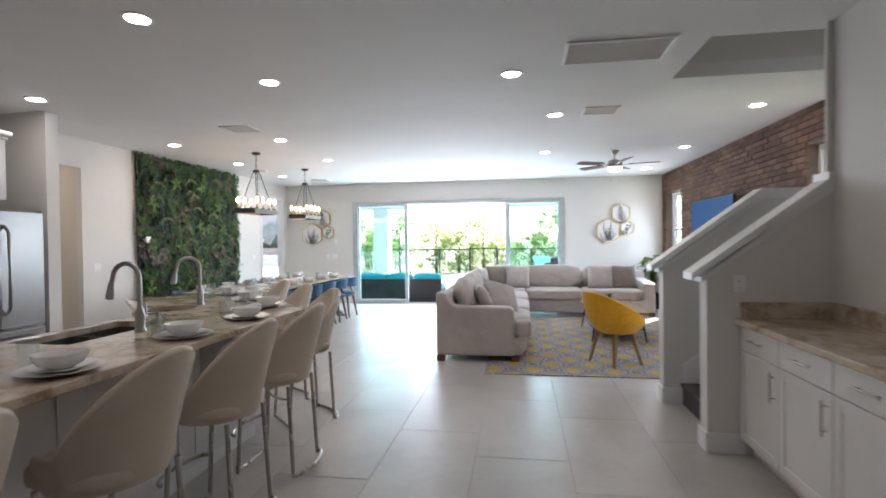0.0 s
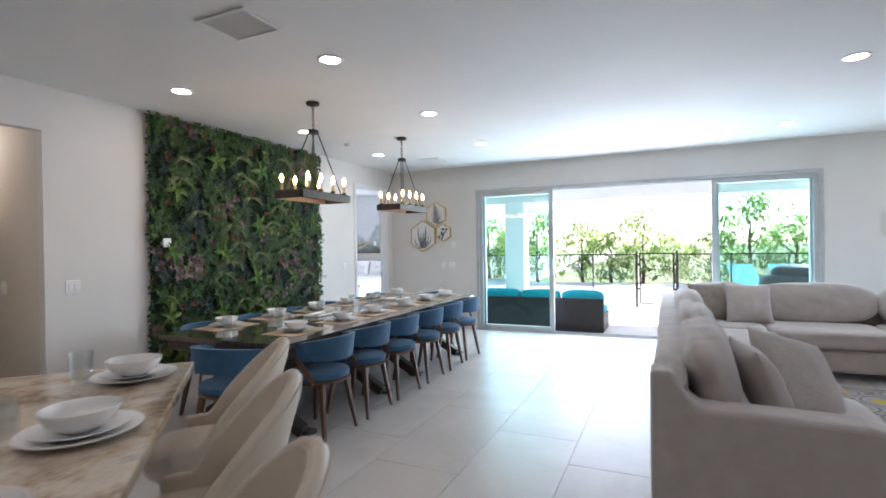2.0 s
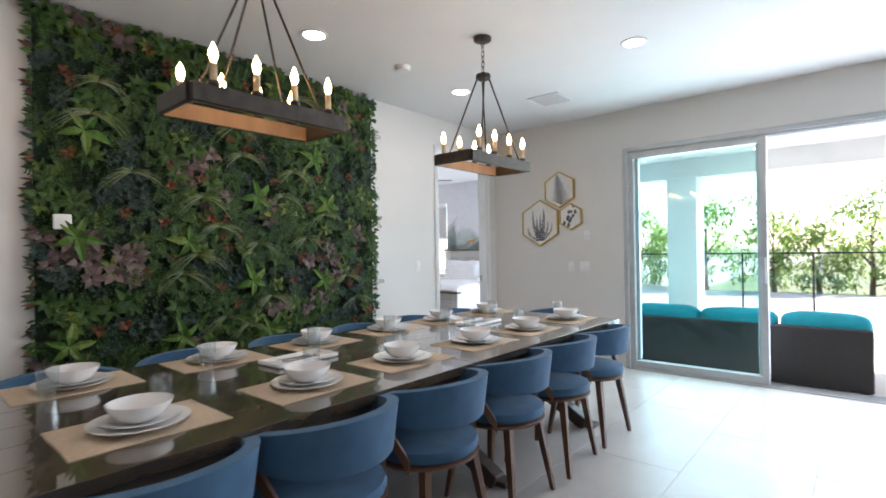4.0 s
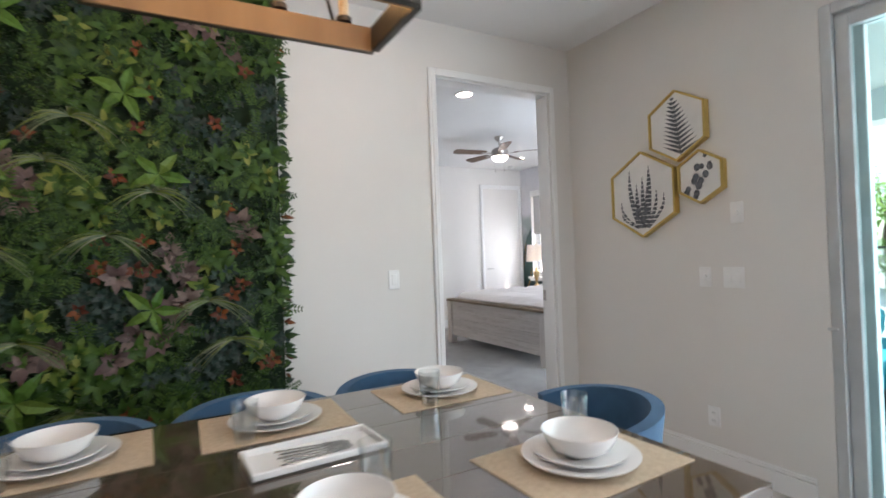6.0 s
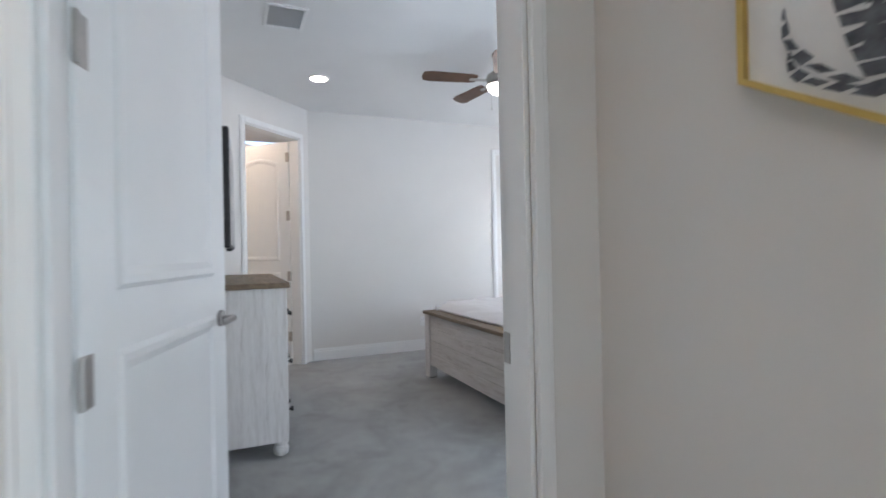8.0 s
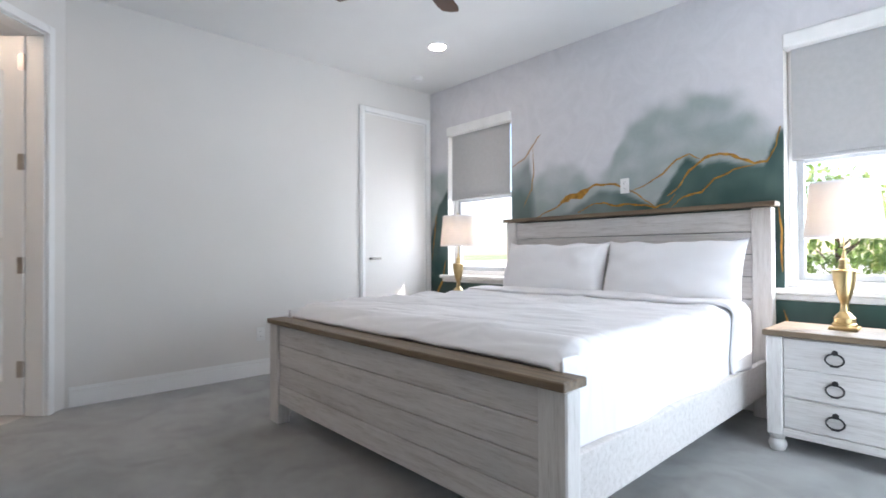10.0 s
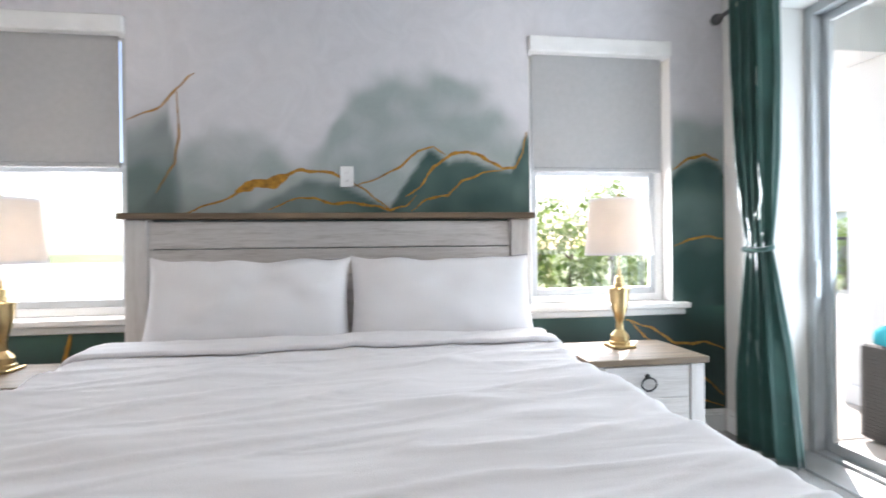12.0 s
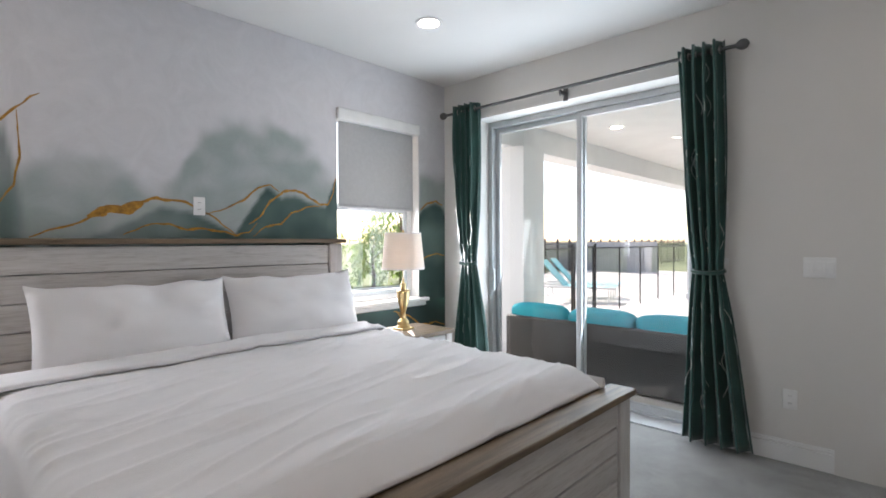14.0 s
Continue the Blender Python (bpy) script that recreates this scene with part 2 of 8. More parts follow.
_b.inputs["Coat Weight"].default_value, _b.inputs["Coat Roughness"].default_value, _b.inputs["Coat IOR"].default_value = 1.0, 0.035, 1.75
TABLESIDE = mat("dark_weathered_wood", (0.090, 0.068, 0.055), (0.05, 0.037, 0.03), 6, 0.45, 0, 0.12, 60, (6, 0.6, 6))
BLUE = mat("blue_fabric", (0.040, 0.115, 0.215), (0.033, 0.095, 0.18), 14, 0.85, 0, 0.15, 420, sheen=0.08)
CREAM = mat("cream_leather", (0.62, 0.54, 0.44), (0.56, 0.48, 0.385), 5, 0.5, 0, 0.06, 220)
SOFA = mat("sofa_chenille", (0.52, 0.47, 0.435), (0.455, 0.41, 0.38), 9, 0.92, 0, 0.25, 180, sheen=0.3)
PILLOWA = mat("greige_pillow_weave", (0.43, 0.385, 0.345), (0.50, 0.455, 0.42), 55, 0.92, 0, 0.3, 220, sheen=0.3)
PILLOWB = mat("taupe_pillow_velvet", (0.29, 0.245, 0.21), (0.24, 0.20, 0.17), 14, 0.85, 0, 0.2, 180, sheen=0.4)
YELLOW = mat("yellow_fabric", (0.80, 0.42, 0.012), (0.70, 0.36, 0.010), 18, 0.85, 0, 0.15, 380, sheen=0.2)
DUVET = mat("crumpled_linen", (0.80, 0.79, 0.80), (0.78, 0.77, 0.78), 3, 0.88, 0, 0.12, 300, sheen=0.15)
_t = DUVET.node_tree
_v = coords(_t, (1.0, 3.6, 1.0), "Object", (0, 0, 0.35))
_w = noise_tex(_t, _v, 2.6, 2, 0.5, 0.5)
_b2 = node(_t, "ShaderNodeBump")
_b2.inputs["Strength"].default_value, _b2.inputs["Distance"].default_value = 0.35, 0.03
_t.links.new(_w, _b2.inputs["Height"])
_t.links.new(_b2.outputs[0], [n for n in _t.nodes if n.bl_idname == "ShaderNodeBump" and n != _b2][0].inputs["Normal"])
def crumple(material, stretch, scale, strength, distance):
    """Broad soft wrinkles under the fine weave."""
    t = material.node_tree
    w = noise_tex(t, coords(t, stretch), scale, 1, 0.4, 0.3)
    fine = [n for n in t.nodes if n.bl_idname == "ShaderNodeBump"][0]
    broad = node(t, "ShaderNodeBump")
    broad.inputs["Strength"].default_value, broad.inputs["Distance"].default_value = strength, distance
    t.links.new(w, broad.inputs["Height"])
    t.links.new(broad.outputs[0], fine.inputs["Normal"])


crumple(SOFA, (1, 1, 1), 5.0, 0.5, 0.05)
LINEN = mat("white_linen", (0.80, 0.79, 0.80), (0.77, 0.76, 0.77), 3, 0.85, 0, 0.12, 260, sheen=0.15)
crumple(LINEN, (1, 1, 1.6), 5.0, 0.30, 0.03)
CERAMIC = mat("white_porcelain", (0.82, 0.81, 0.79), (0.80, 0.79, 0.77), 8, 0.14)
MAT_STRAW = mat("woven_placemat", (0.56, 0.45, 0.32), (0.47, 0.37, 0.26), 60, 0.8, 0, 0.3, 260)
TEAL = mat("turquoise_canvas", (0.012, 0.36, 0.44), (0.010, 0.30, 0.38), 6, 0.8, 0, 0.15, 260)
WICKER = mat("dark_wicker", (0.028, 0.026, 0.026), (0.05, 0.046, 0.044), 90, 0.6, 0, 0.6, 120)
CURTAIN = mat("green_velvet", (0.009, 0.070, 0.056), (0.006, 0.048, 0.040), 6, 0.65, 0, 0.1, 160, sheen=0.4)
SHADE = mat("roller_shade_fabric", (0.47, 0.47, 0.47), (0.44, 0.44, 0.44), 30, 0.9, 0, 0.15, 500)
GREYTOP = mat("rustic_brown_top", (0.215, 0.155, 0.095), (0.12, 0.085, 0.055), 6, 0.5, 0, 0.15, 50, (0.5, 7, 7))
SCREEN = mat("tv_screen_glass", (0.008, 0.010, 0.013), None, 3, 0.10, spec=0.6, rvar=0.02)
CAB = mat("cabinet_white", (0.74, 0.73, 0.71), (0.71, 0.70, 0.68), 3, 0.4, 0, 0.02, 90)
STUCCO = mat("white_stucco", (0.74, 0.75, 0.75), (0.70, 0.71, 0.71), 3, 0.85, 0, 0.3, 90)
PLASTICB = mat("black_plastic", (0.015, 0.015, 0.016), None, 10, 0.45)
BULB = emissive("candle_bulb_glow", (1.0, 0.58, 0.22), 12.0)
CANDLE = mat("candle_sleeve", (0.62, 0.50, 0.33), (0.45, 0.32, 0.17), 30, 0.55)
DOWNLIGHT = emissive("downlight_lens", (1.0, 0.90, 0.78), 19.0)
FANLIGHT = emissive("frosted_light_bowl", (1.0, 0.93, 0.82), 2.0)
GLASS_TEAL = pane("tinted_door_glass", (0.76, 0.925, 0.92), 0.035)
GLASS_CLEAR = pane("clear_glass", (0.95, 0.97, 0.965), 0.07)
TUMBLER = pane("tumbler_glass", (0.95, 0.965, 0.965), 0.12)


def weathered(name, c_dark, c_light, stretch):
    """Whitewashed boards: pale paint rubbed through to grey grain."""
    ma, t, b = nodes(name)
    v = coords(t, stretch)
    n1, n2 = noise_tex(t, v, 5, 8, 0.7, 0.4), noise_tex(t, v, 26, 5, 0.6)
    f = math_node(t, "ADD", math_node(t, "MULTIPLY", n1, 0.6), math_node(t, "MULTIPLY", n2, 0.4))
    col = ramp(t, f, [(0.36, c_dark), (0.47, tuple(0.35 * a + 0.65 * c for a, c in zip(c_dark, c_light))), (0.60, c_light)])
    r = node(t, "ShaderNodeObjectInfo").outputs["Random"]
    col = mix_color(t, 1.0, col, math_node(t, "ADD", math_node(t, "MULTIPLY", r, 0.12), 0.92), "MULTIPLY")
    t.links.new(col, b.inputs["Base Color"])
    b.inputs["Roughness"].default_value = 0.6
    bump(t, b, f, 0.12)
    return ma


WHITEWASH_X = weathered("whitewashed_boards", (0.41, 0.375, 0.35), (0.63, 0.605, 0.585), (0.6, 9, 9))
WHITEWASH_Z = weathered("whitewashed_posts", (0.46, 0.43, 0.405), (0.66, 0.64, 0.62), (9, 9, 0.6))


def granite():
    ma, t, b = nodes("beige_granite")
    v = coords(t)
    big = noise_tex(t, v, 1.6, 5, 0.6, 1.5)
    mid = noise_tex(t, v, 9, 6, 0.7, 0.6)
    fine = noise_tex(t, v, 70, 3, 0.7)
    f = math_node(t, "ADD", math_node(t, "MULTIPLY", big, 0.5), math_node(t, "ADD", math_node(t, "MULTIPLY", mid, 0.35), math_node(t, "MULTIPLY", fine, 0.15)))
    col = ramp(t, f, [(0.35, (0.11, 0.08, 0.06)), (0.43, (0.32, 0.24, 0.17)), (0.49, (0.52, 0.42, 0.31)), (0.55, (0.60, 0.53, 0.44)), (0.61, (0.40, 0.36, 0.31)), (0.70, (0.26, 0.24, 0.21))])
    t.links.new(col, b.inputs["Base Color"])
    b.inputs["Roughness"].default_value = 0.12
    return ma


def tile_mat():
    ma, t, b = nodes("porcelain_floor_tile")
    v = coords(t, (1, 1, 1), "Generated")
    g = node(t, "ShaderNodeNewGeometry").outputs["Position"]
    n1, n2 = noise_tex(t, g, 1.1, 6, 0.6, 1.2), noise_tex(t, g, 14, 4)
    r = node(t, "ShaderNodeObjectInfo").outputs["Random"]
    f = math_node(t, "ADD", math_node(t, "MULTIPLY", n1, 0.8), math_node(t, "MULTIPLY", n2, 0.2))
    col = ramp(t, f, [(0.35, (0.46, 0.435, 0.405)), (0.55, (0.53, 0.505, 0.475)), (0.7, (0.57, 0.545, 0.515))])
    col = mix_color(t, 1.0, col, math_node(t, "ADD", math_node(t, "MULTIPLY", r, 0.09), 0.95), "MULTIPLY")
    t.links.new(col, b.inputs["Base Color"])
    t.links.new(math_node(t, "ADD", math_node(t, "MULTIPLY", n2, 0.16), 0.26), b.inputs["Roughness"])
    bump(t, b, n2, 0.03)
    return ma


def carpet_mat():
    ma, t, b = nodes("grey_cut_pile_carpet")
    v = coords(t)
    n1, n2, n3 = noise_tex(t, v, 2.6, 4, 0.6, 1.0), noise_tex(t, v, 240, 2), noise_tex(t, v, 9, 3)
    f = math_node(t, "ADD", math_node(t, "MULTIPLY", n1, 0.5), math_node(t, "ADD", math_node(t, "MULTIPLY", n3, 0.2), math_node(t, "MULTIPLY", n2, 0.3)))
    col = ramp(t, f, [(0.36, (0.17, 0.17, 0.16)), (0.5, (0.25, 0.25, 0.24)), (0.64, (0.315, 0.315, 0.305))])
    t.links.new(col, b.inputs["Base Color"])
    b.inputs["Roughness"].default_value = 0.95
    b.inputs["Sheen Weight"].default_value = 0.3
    bump(t, b, f, 0.5, 0.02)
    return ma


def rug_mat():
    """Grey and cream ogee trellis with yellow ovals."""
    ma, t, b = nodes("trellis_rug")
    v = coords(t, (1, 1, 1))
    sp = node(t, "ShaderNodeSeparateXYZ")
    t.links.new(v, sp.inputs[0])
    x, y = sp.outputs[0], sp.outputs[1]
    k = 2 * math.pi / 0.43
    cx = math_node(t, "COSINE", math_node(t, "MULTIPLY", x, k), None)
    cy = math_node(t, "COSINE", math_node(t, "MULTIPLY", y, k * 0.86), None)
    s = math_node(t, "ADD", cx, cy)
    a = math_node(t, "ABSOLUTE", s)
    h = math_node(t, "MULTIPLY", a, 0.5)
    dk, cr = (0.20, 0.18, 0.178), (0.48, 0.455, 0.43)
    lat = ramp(t, h, [(0.0, dk), (0.07, dk), (0.09, cr), (0.17, cr), (0.19, dk), (0.40, dk), (0.42, cr), (0.50, cr), (0.52, (0.33, 0.31, 0.31))])
    yel = ramp(t, h, [(0.76, (0, 0, 0)), (0.79, (1, 1, 1))])
    n1 = noise_tex(t, v, 90, 3)
    col = mix_color(t, yel, lat, (0.52, 0.35, 0.04))
    col = mix_color(t, 1.0, col, math_node(t, "ADD", math_node(t, "MULTIPLY", n1, 0.5), 0.75), "MULTIPLY")
    t.links.new(col, b.inputs["Base Color"])
    b.inputs["Roughness"].default_value = 0.95
    bump(t, b, n1, 0.4)
    return ma


def brick_mat(name="reclaimed_brown_brick"):
    ma, t, b = nodes(name)
    g = node(t, "ShaderNodeNewGeometry")
    pos = g.outputs["Position"]
    n1, n2 = noise_tex(t, pos, 1.4, 4, 0.6, 0.8), noise_tex(t, pos, 30, 5, 0.7)
    r = math_node(t, "FRACT", math_node(t, "ADD", node(t, "ShaderNodeObjectInfo").outputs["Random"], g.outputs["Random Per Island"]))
    f = math_node(t, "ADD", math_node(t, "MULTIPLY", n1, 0.45), math_node(t, "ADD", math_node(t, "MULTIPLY", n2, 0.2), math_node(t, "MULTIPLY", r, 0.35)))
    col = ramp(t, f, [(0.25, (0.055, 0.030, 0.024)), (0.45, (0.115, 0.060, 0.040)), (0.6, (0.16, 0.088, 0.052)), (0.8, (0.20, 0.135, 0.095))])
    t.links.new(col, b.inputs["Base Color"])
    b.inputs["Roughness"].default_value = 0.85
    bump(t, b, n2, 0.4)
    return ma


GRANITE, TILE, CARPET, RUG, BRICK = granite(), tile_mat(), carpet_mat(), rug_mat(), brick_mat()
GROUT = mat("grey_grout", (0.50, 0.48, 0.45), (0.46, 0.44, 0.41), 20, 0.9)
MORTAR = mat("brown_mortar", (0.15, 0.11, 0.09), (0.11, 0.08, 0.065), 20, 0.95, 0, 0.3, 90)
STAIRDARK = mat("dark_grey_carpet_stair", (0.10, 0.095, 0.09), (0.075, 0.07, 0.068), 12, 0.95, 0, 0.4, 220)


def mural_mat():
    ma, t, b = nodes("painted_mural")
    at = node(t, "ShaderNodeVertexColor")
    at.layer_name = "paint"
    g = node(t, "ShaderNodeNewGeometry").outputs["Position"]
    n1 = noise_tex(t, g, 5, 8, 0.7, 1.2)
    col = mix_color(t, 1.0, at.outputs[0], math_node(t, "ADD", math_node(t, "MULTIPLY", n1, 0.34), 0.83), "MULTIPLY")
    t.links.new(col, b.inputs["Base Color"])
    b.inputs["Roughness"].default_value = 0.5
    return ma


MURAL = mural_mat()
GOLDLEAF = mat("gold_leaf_paint", (0.52, 0.26, 0.03), (0.22, 0.10, 0.012), 28, 0.5, 0.1, 0.1, 120)

# ---- the large structure ----
CZ = 2.80          # ceiling
XW, XE = -4.98, 3.61   # living room side walls
YN, YS = 11.43, -2.6   # patio wall, wall behind the start
BX0, BX1 = -9.63, -5.06  # bedroom
BY0, BY1 = 10.22, 14.62


def wall_with_holes(name, axis, p0, p1, u0, u1, z0, z1, holes, material, label, category="wall"):
    """A wall between planes p0 and p1 across the axis, from u0 to u1, with rectangular holes (ua, ub, za, zb) through it."""
    g = Geo()
    us = sorted({u0, u1, *[h[0] for h in holes], *[h[1] for h in holes]})
    for a, b in zip(us, us[1:]):
        spans, cut = [(z0, z1)], [h for h in holes if h[0] < (a + b) / 2 < h[1]]
        for h in cut:
            spans = [s for lo, hi in spans for s in ((lo, min(hi, h[2])), (max(lo, h[3]), hi)) if s[1] - s[0] > 1e-4]
        for lo, hi in spans:
            if axis == "x":
                g.box(p0, p1, a, b, lo, hi)
            else:
                g.box(a, b, p0, p1, lo, hi)
    return structure(name, g, material, label, category)


# living room and kitchen
structure("floor_bed", Geo().box(XW - 2.0, XE + 0.2, YS - 0.2, YN + 0.02, -0.06, -0.004), GROUT, "grey grout bed under the floor tiles", "floor")
DY0, DY1, DZ = 10.262, 11.222, 2.445
wall_with_holes("wall_west", "x", XW - 0.08, XW, YS, YN + 0.2, 0, CZ, [(5.18, 5.79, 0, 2.43), (DY0, DY1, 0, DZ)], WALL, "light greige painted wall with a doorway and a passage")
wall_with_holes("wall_north", "y", YN, YN + 0.20, XW - 0.08, XE + 0.2, 0, CZ, [(-3.32, 1.553, 0, 2.385)], WALL, "light greige painted wall round a wide sliding patio door")
EAST_HOLES = [(10.20, 11.15, 0.83, 2.37), (5.05, 6.02, 0.83, 2.40)]
wall_with_holes("wall_east", "x", XE, XE + 0.2, YS, YN, 0, CZ, EAST_HOLES, MORTAR, "brown mortar wall behind a brick veneer")
wall_with_holes("wall_south", "y", YS - 0.15, YS, XW - 0.08, XE + 0.2, 0, CZ, [], WALL, "light greige painted wall")
wall_with_holes("wall_counter", "x", 2.56, 2.70, YS, 3.72, 0, CZ, [], WALL, "light greige painted wall behind the side counter")
VX0, VX1, VY0, VY1 = 1.88, XE, 3.85, 4.74
g = Geo().box(XW - 0.08, VX0, YS, YN, CZ, CZ + 0.12).box(VX0, XE + 0.2, YS, VY0, CZ, CZ + 0.12).box(VX0, XE + 0.2, VY1, YN, CZ, CZ + 0.12)
structure("ceiling_living_room", g, CEIL, "flat white painted ceiling with a stairwell opening", "ceiling")
g = Geo().box(VX0 - 0.1, VX0, VY0, VY1, CZ + 0.12, 4.6).box(VX0, XE, VY1, VY1 + 0.1, CZ + 0.12, 4.6).box(VX0, XE, VY0 - 0.1, VY0, CZ + 0.12, 4.6).box(XE, XE + 0.1, VY0 - 0.1, VY1 + 0.1, CZ + 0.12, 4.6).box(VX0 - 0.1, XE + 0.1, VY0 - 0.1, VY1 + 0.1, 4.6, 4.7)
structure("wall_stairwell", g, WALL, "greige painted stairwell walls above the ceiling", "wall")
# passage off the kitchen
g = Geo().box(XW - 1.5, XW - 0.08, 5.06, 5.18, 0, CZ).box(XW - 1.5, XW - 0.08, 5.79, 5.91, 0, CZ).box(XW - 1.62, XW - 1.5, 5.06, 5.91, 0, CZ).box(XW - 1.62, XW - 0.08, 5.06, 5.91, 2.62, 2.72)
structure("wall_passage", g, PASS, "warm beige painted passage walls", "wall")
structure("wall_pier", Geo().box(XW, -4.18, 4.58, 4.72, 0, CZ), WALL, "greige painted pier beside the refrigerator", "wall")

# bedroom
BDY0, BDY1 = 12.38, 14.24
wall_with_holes("wall_bedroom_east", "x", BX1, BX1 + 0.30, YN + 0.2, BY1 + 0.2, 0, CZ, [(BDY0, BDY1, 0, 2.42)], WALL, "light greige painted wall round a sliding glass door")
wall_with_holes("wall_bedroom_entry", "x", BX1 - 0.02, XW - 0.08, BY0 - 0.6, YN + 0.2, 0, CZ, [(DY0, DY1, 0, DZ)], WALL, "light greige painted wall round the bedroom doorway")
WIN_R, WIN_L = (-6.30, -5.41), (-9.35, -8.47)
WZ0, WZ1 = 0.80, 2.37
wall_with_holes("wall_bedroom_north", "y", BY1, BY1 + 0.2, BX0 - 0.15, BX1, 0, CZ, [(*WIN_R, WZ0, WZ1), (*WIN_L, WZ0, WZ1)], WALL, "painted bedroom wall with two windows and a mural")
wall_with_holes("wall_bedroom_west", "x", BX0 - 0.12, BX0, 11.36, BY1, 0, CZ, [], WALL, "light greige painted bedroom wall with a closed white door")
wall_with_holes("wall_bedroom_south", "y", BY0 - 0.12, BY0, -8.49, BX1 - 0.02, 0, CZ, [], WALL, "light greige painted bedroom wall behind the dresser")
structure("ceiling_bedroom", Geo().box(BX0 - 0.15, XW - 0.08, 9.0, YN, CZ, CZ + 0.12).box(BX0 - 0.15, BX1 + 0.3, YN, BY1 + 0.2, CZ, CZ + 0.12).box(BX0 - 1.8, BX0 - 0.15, 9.0, 12.2, CZ, CZ + 0.12), CEIL, "flat white painted bedroom ceiling", "ceiling")
structure("floor_bedroom", Geo().box(BX0 - 0.12, XW - 0.02, BY0 - 1.3, BY1 + 0.1, -0.06, 0.0), CARPET, "mid grey cut pile carpet", "floor")
# angled wall with the bathroom door
ANG = math.atan2(10.33 - 11.36, -8.60 + 9.63)
A_M = Matrix.Translation((-9.63, 11.36, 0)) @ Matrix.Rotation(ANG, 4, "Z")   # u along the wall from the corner, -v behind it
AL = 1.612
g = Geo()
for u0, u1, z0, z1 in ((0, 0.155, 0, CZ), (0.965, AL, 0, CZ), (0.155, 0.965, 2.445, CZ)):
    g.box(u0, u1, -0.12, 0, z0, z1, 0, A_M)
structure("wall_bedroom_angle", g, WALL, "angled greige painted wall with an open white door", "wall")
g = Geo().box(-1.2, 2.6, -1.9, -1.8, 0, CZ, 0, A_M).box(-1.3, -1.2, -1.9, -0.12, 0, CZ, 0, A_M).box(2.6, 2.7, -1.9, -0.12, 0, CZ, 0, A_M)
structure("wall_bathroom", g, PASS, "warm beige walls of the room beyond", "wall")
structure("floor_bathroom", Geo().box(-1.2, 2.6, -1.85, -0.12, -0.05, 0.001, 0, A_M), TILE, "pale tiled floor of the room beyond", "floor")


def casing(name, m, width, height, depth=0.018, w=0.058, jamb=0.12):
    """Door casing round an opening that starts at the local origin and runs along x; the room is towards +y."""
    g = Geo()
    for x0, x1, z0, z1 in ((-w, 0, 0, height + w), (width, width + w, 0, height + w), (0, width, height, height + w)):
        g.box(x0, x1, 0.001, depth, z0, z1, 0.005, m)
        g.box(x0 + 0.018 if x0 < 0 else x0, x1 if x0 < 0 else x1 - 0.018 if z0 == 0 else x1, depth - 0.002, depth + 0.007, z0, z1 - (0.018 if z0 == 0 else 0.02), 0.003, m)
    for x0, x1, z0, z1 in ((0, 0.014, 0, height), (width - 0.014, width, 0, height), (0.014, width - 0.014, height - 0.014, height)):
        g.box(x0, x1, -jamb, 0.002, z0, z1, 0.002, m)
    return structure(name, g, TRIM, "white painted door casing and jamb", "door frame")


def along(x, y, deg):
    return Matrix.Translation((x, y, 0)) @ Matrix.Rotation(radians(deg), 4, "Z")


door_trim = casing("trim_bedroom_doorway", along(XW, DY1, -90), DY1 - DY0, DZ, w=0.05)
strike = part("strike_plate", Geo().box(-5.093, -5.063, DY1 - 0.0165, DY1 - 0.0135, 0.905, 0.985, 0.001), NICKEL, door_trim, "brushed nickel strike plate")
casing("trim_bedroom_doorway_inside", along(BX1 - 0.02, DY0, 90), DY1 - DY0, DZ, jamb=0.005)
casing("trim_closet_door", along(BX0, 14.535, -90), 0.80, DZ, jamb=0.06)
casing("trim_bathroom_door", A_M @ Matrix.Translation((0.155, 0, 0)), 0.81, DZ)


def baseboards(name, runs, material=TRIM, h=0.135):
    """runs: (x0, y0, x1, y1) with the room on the left hand of the way."""
    g = Geo()
    for x0, y0, x1, y1 in runs:
        m = Matrix.Translation((x0, y0, 0)) @ Matrix.Rotation(math.atan2(y1 - y0, x1 - x0), 4, "Z")
        n = math.hypot(x1 - x0, y1 - y0)
        g.box(0, n, 0.001, 0.014, 0, h - 0.03, 0.003, m).box(0, n, 0.001, 0.010, h - 0.028, h - 0.012, 0.003, m).box(0, n, 0.001, 0.007, h - 0.012, h, 0.002, m)
    return structure(name, g, material, "white painted stepped baseboard", "baseboard")


baseboards("baseboard", [(XW, DY0 - 0.052, XW, 5.80), (XW, 5.17, XW, 4.73), (-3.40, YN, XW + 0.02, YN), (XE, YN, 1.64, YN), (XE, 4.9, XE, YN - 0.02), (XW, YN - 0.02, XW, DY1 + 0.052)])
baseboards("baseboard_bedroom", [(BX1, YN - 0.1, BX1, BDY0 - 0.01), (BX1, BDY1 + 0.01, BX1, BY1 - 0.02), (BX1 - 0.02, BY1, BX0 + 0.02, BY1), (BX0, 13.645, BX0, 11.38), (-8.49, BY0, BX1 - 0.03, BY0)])
g = A_M @ Vector((0.07, 0, 0)), A_M @ Vector((0.0, 0, 0)), A_M @ Vector((AL, 0, 0)), A_M @ Vector((1.05, 0, 0))
baseboards("baseboard_angle", [(g[3].x, g[3].y, g[2].x, g[2].y)])


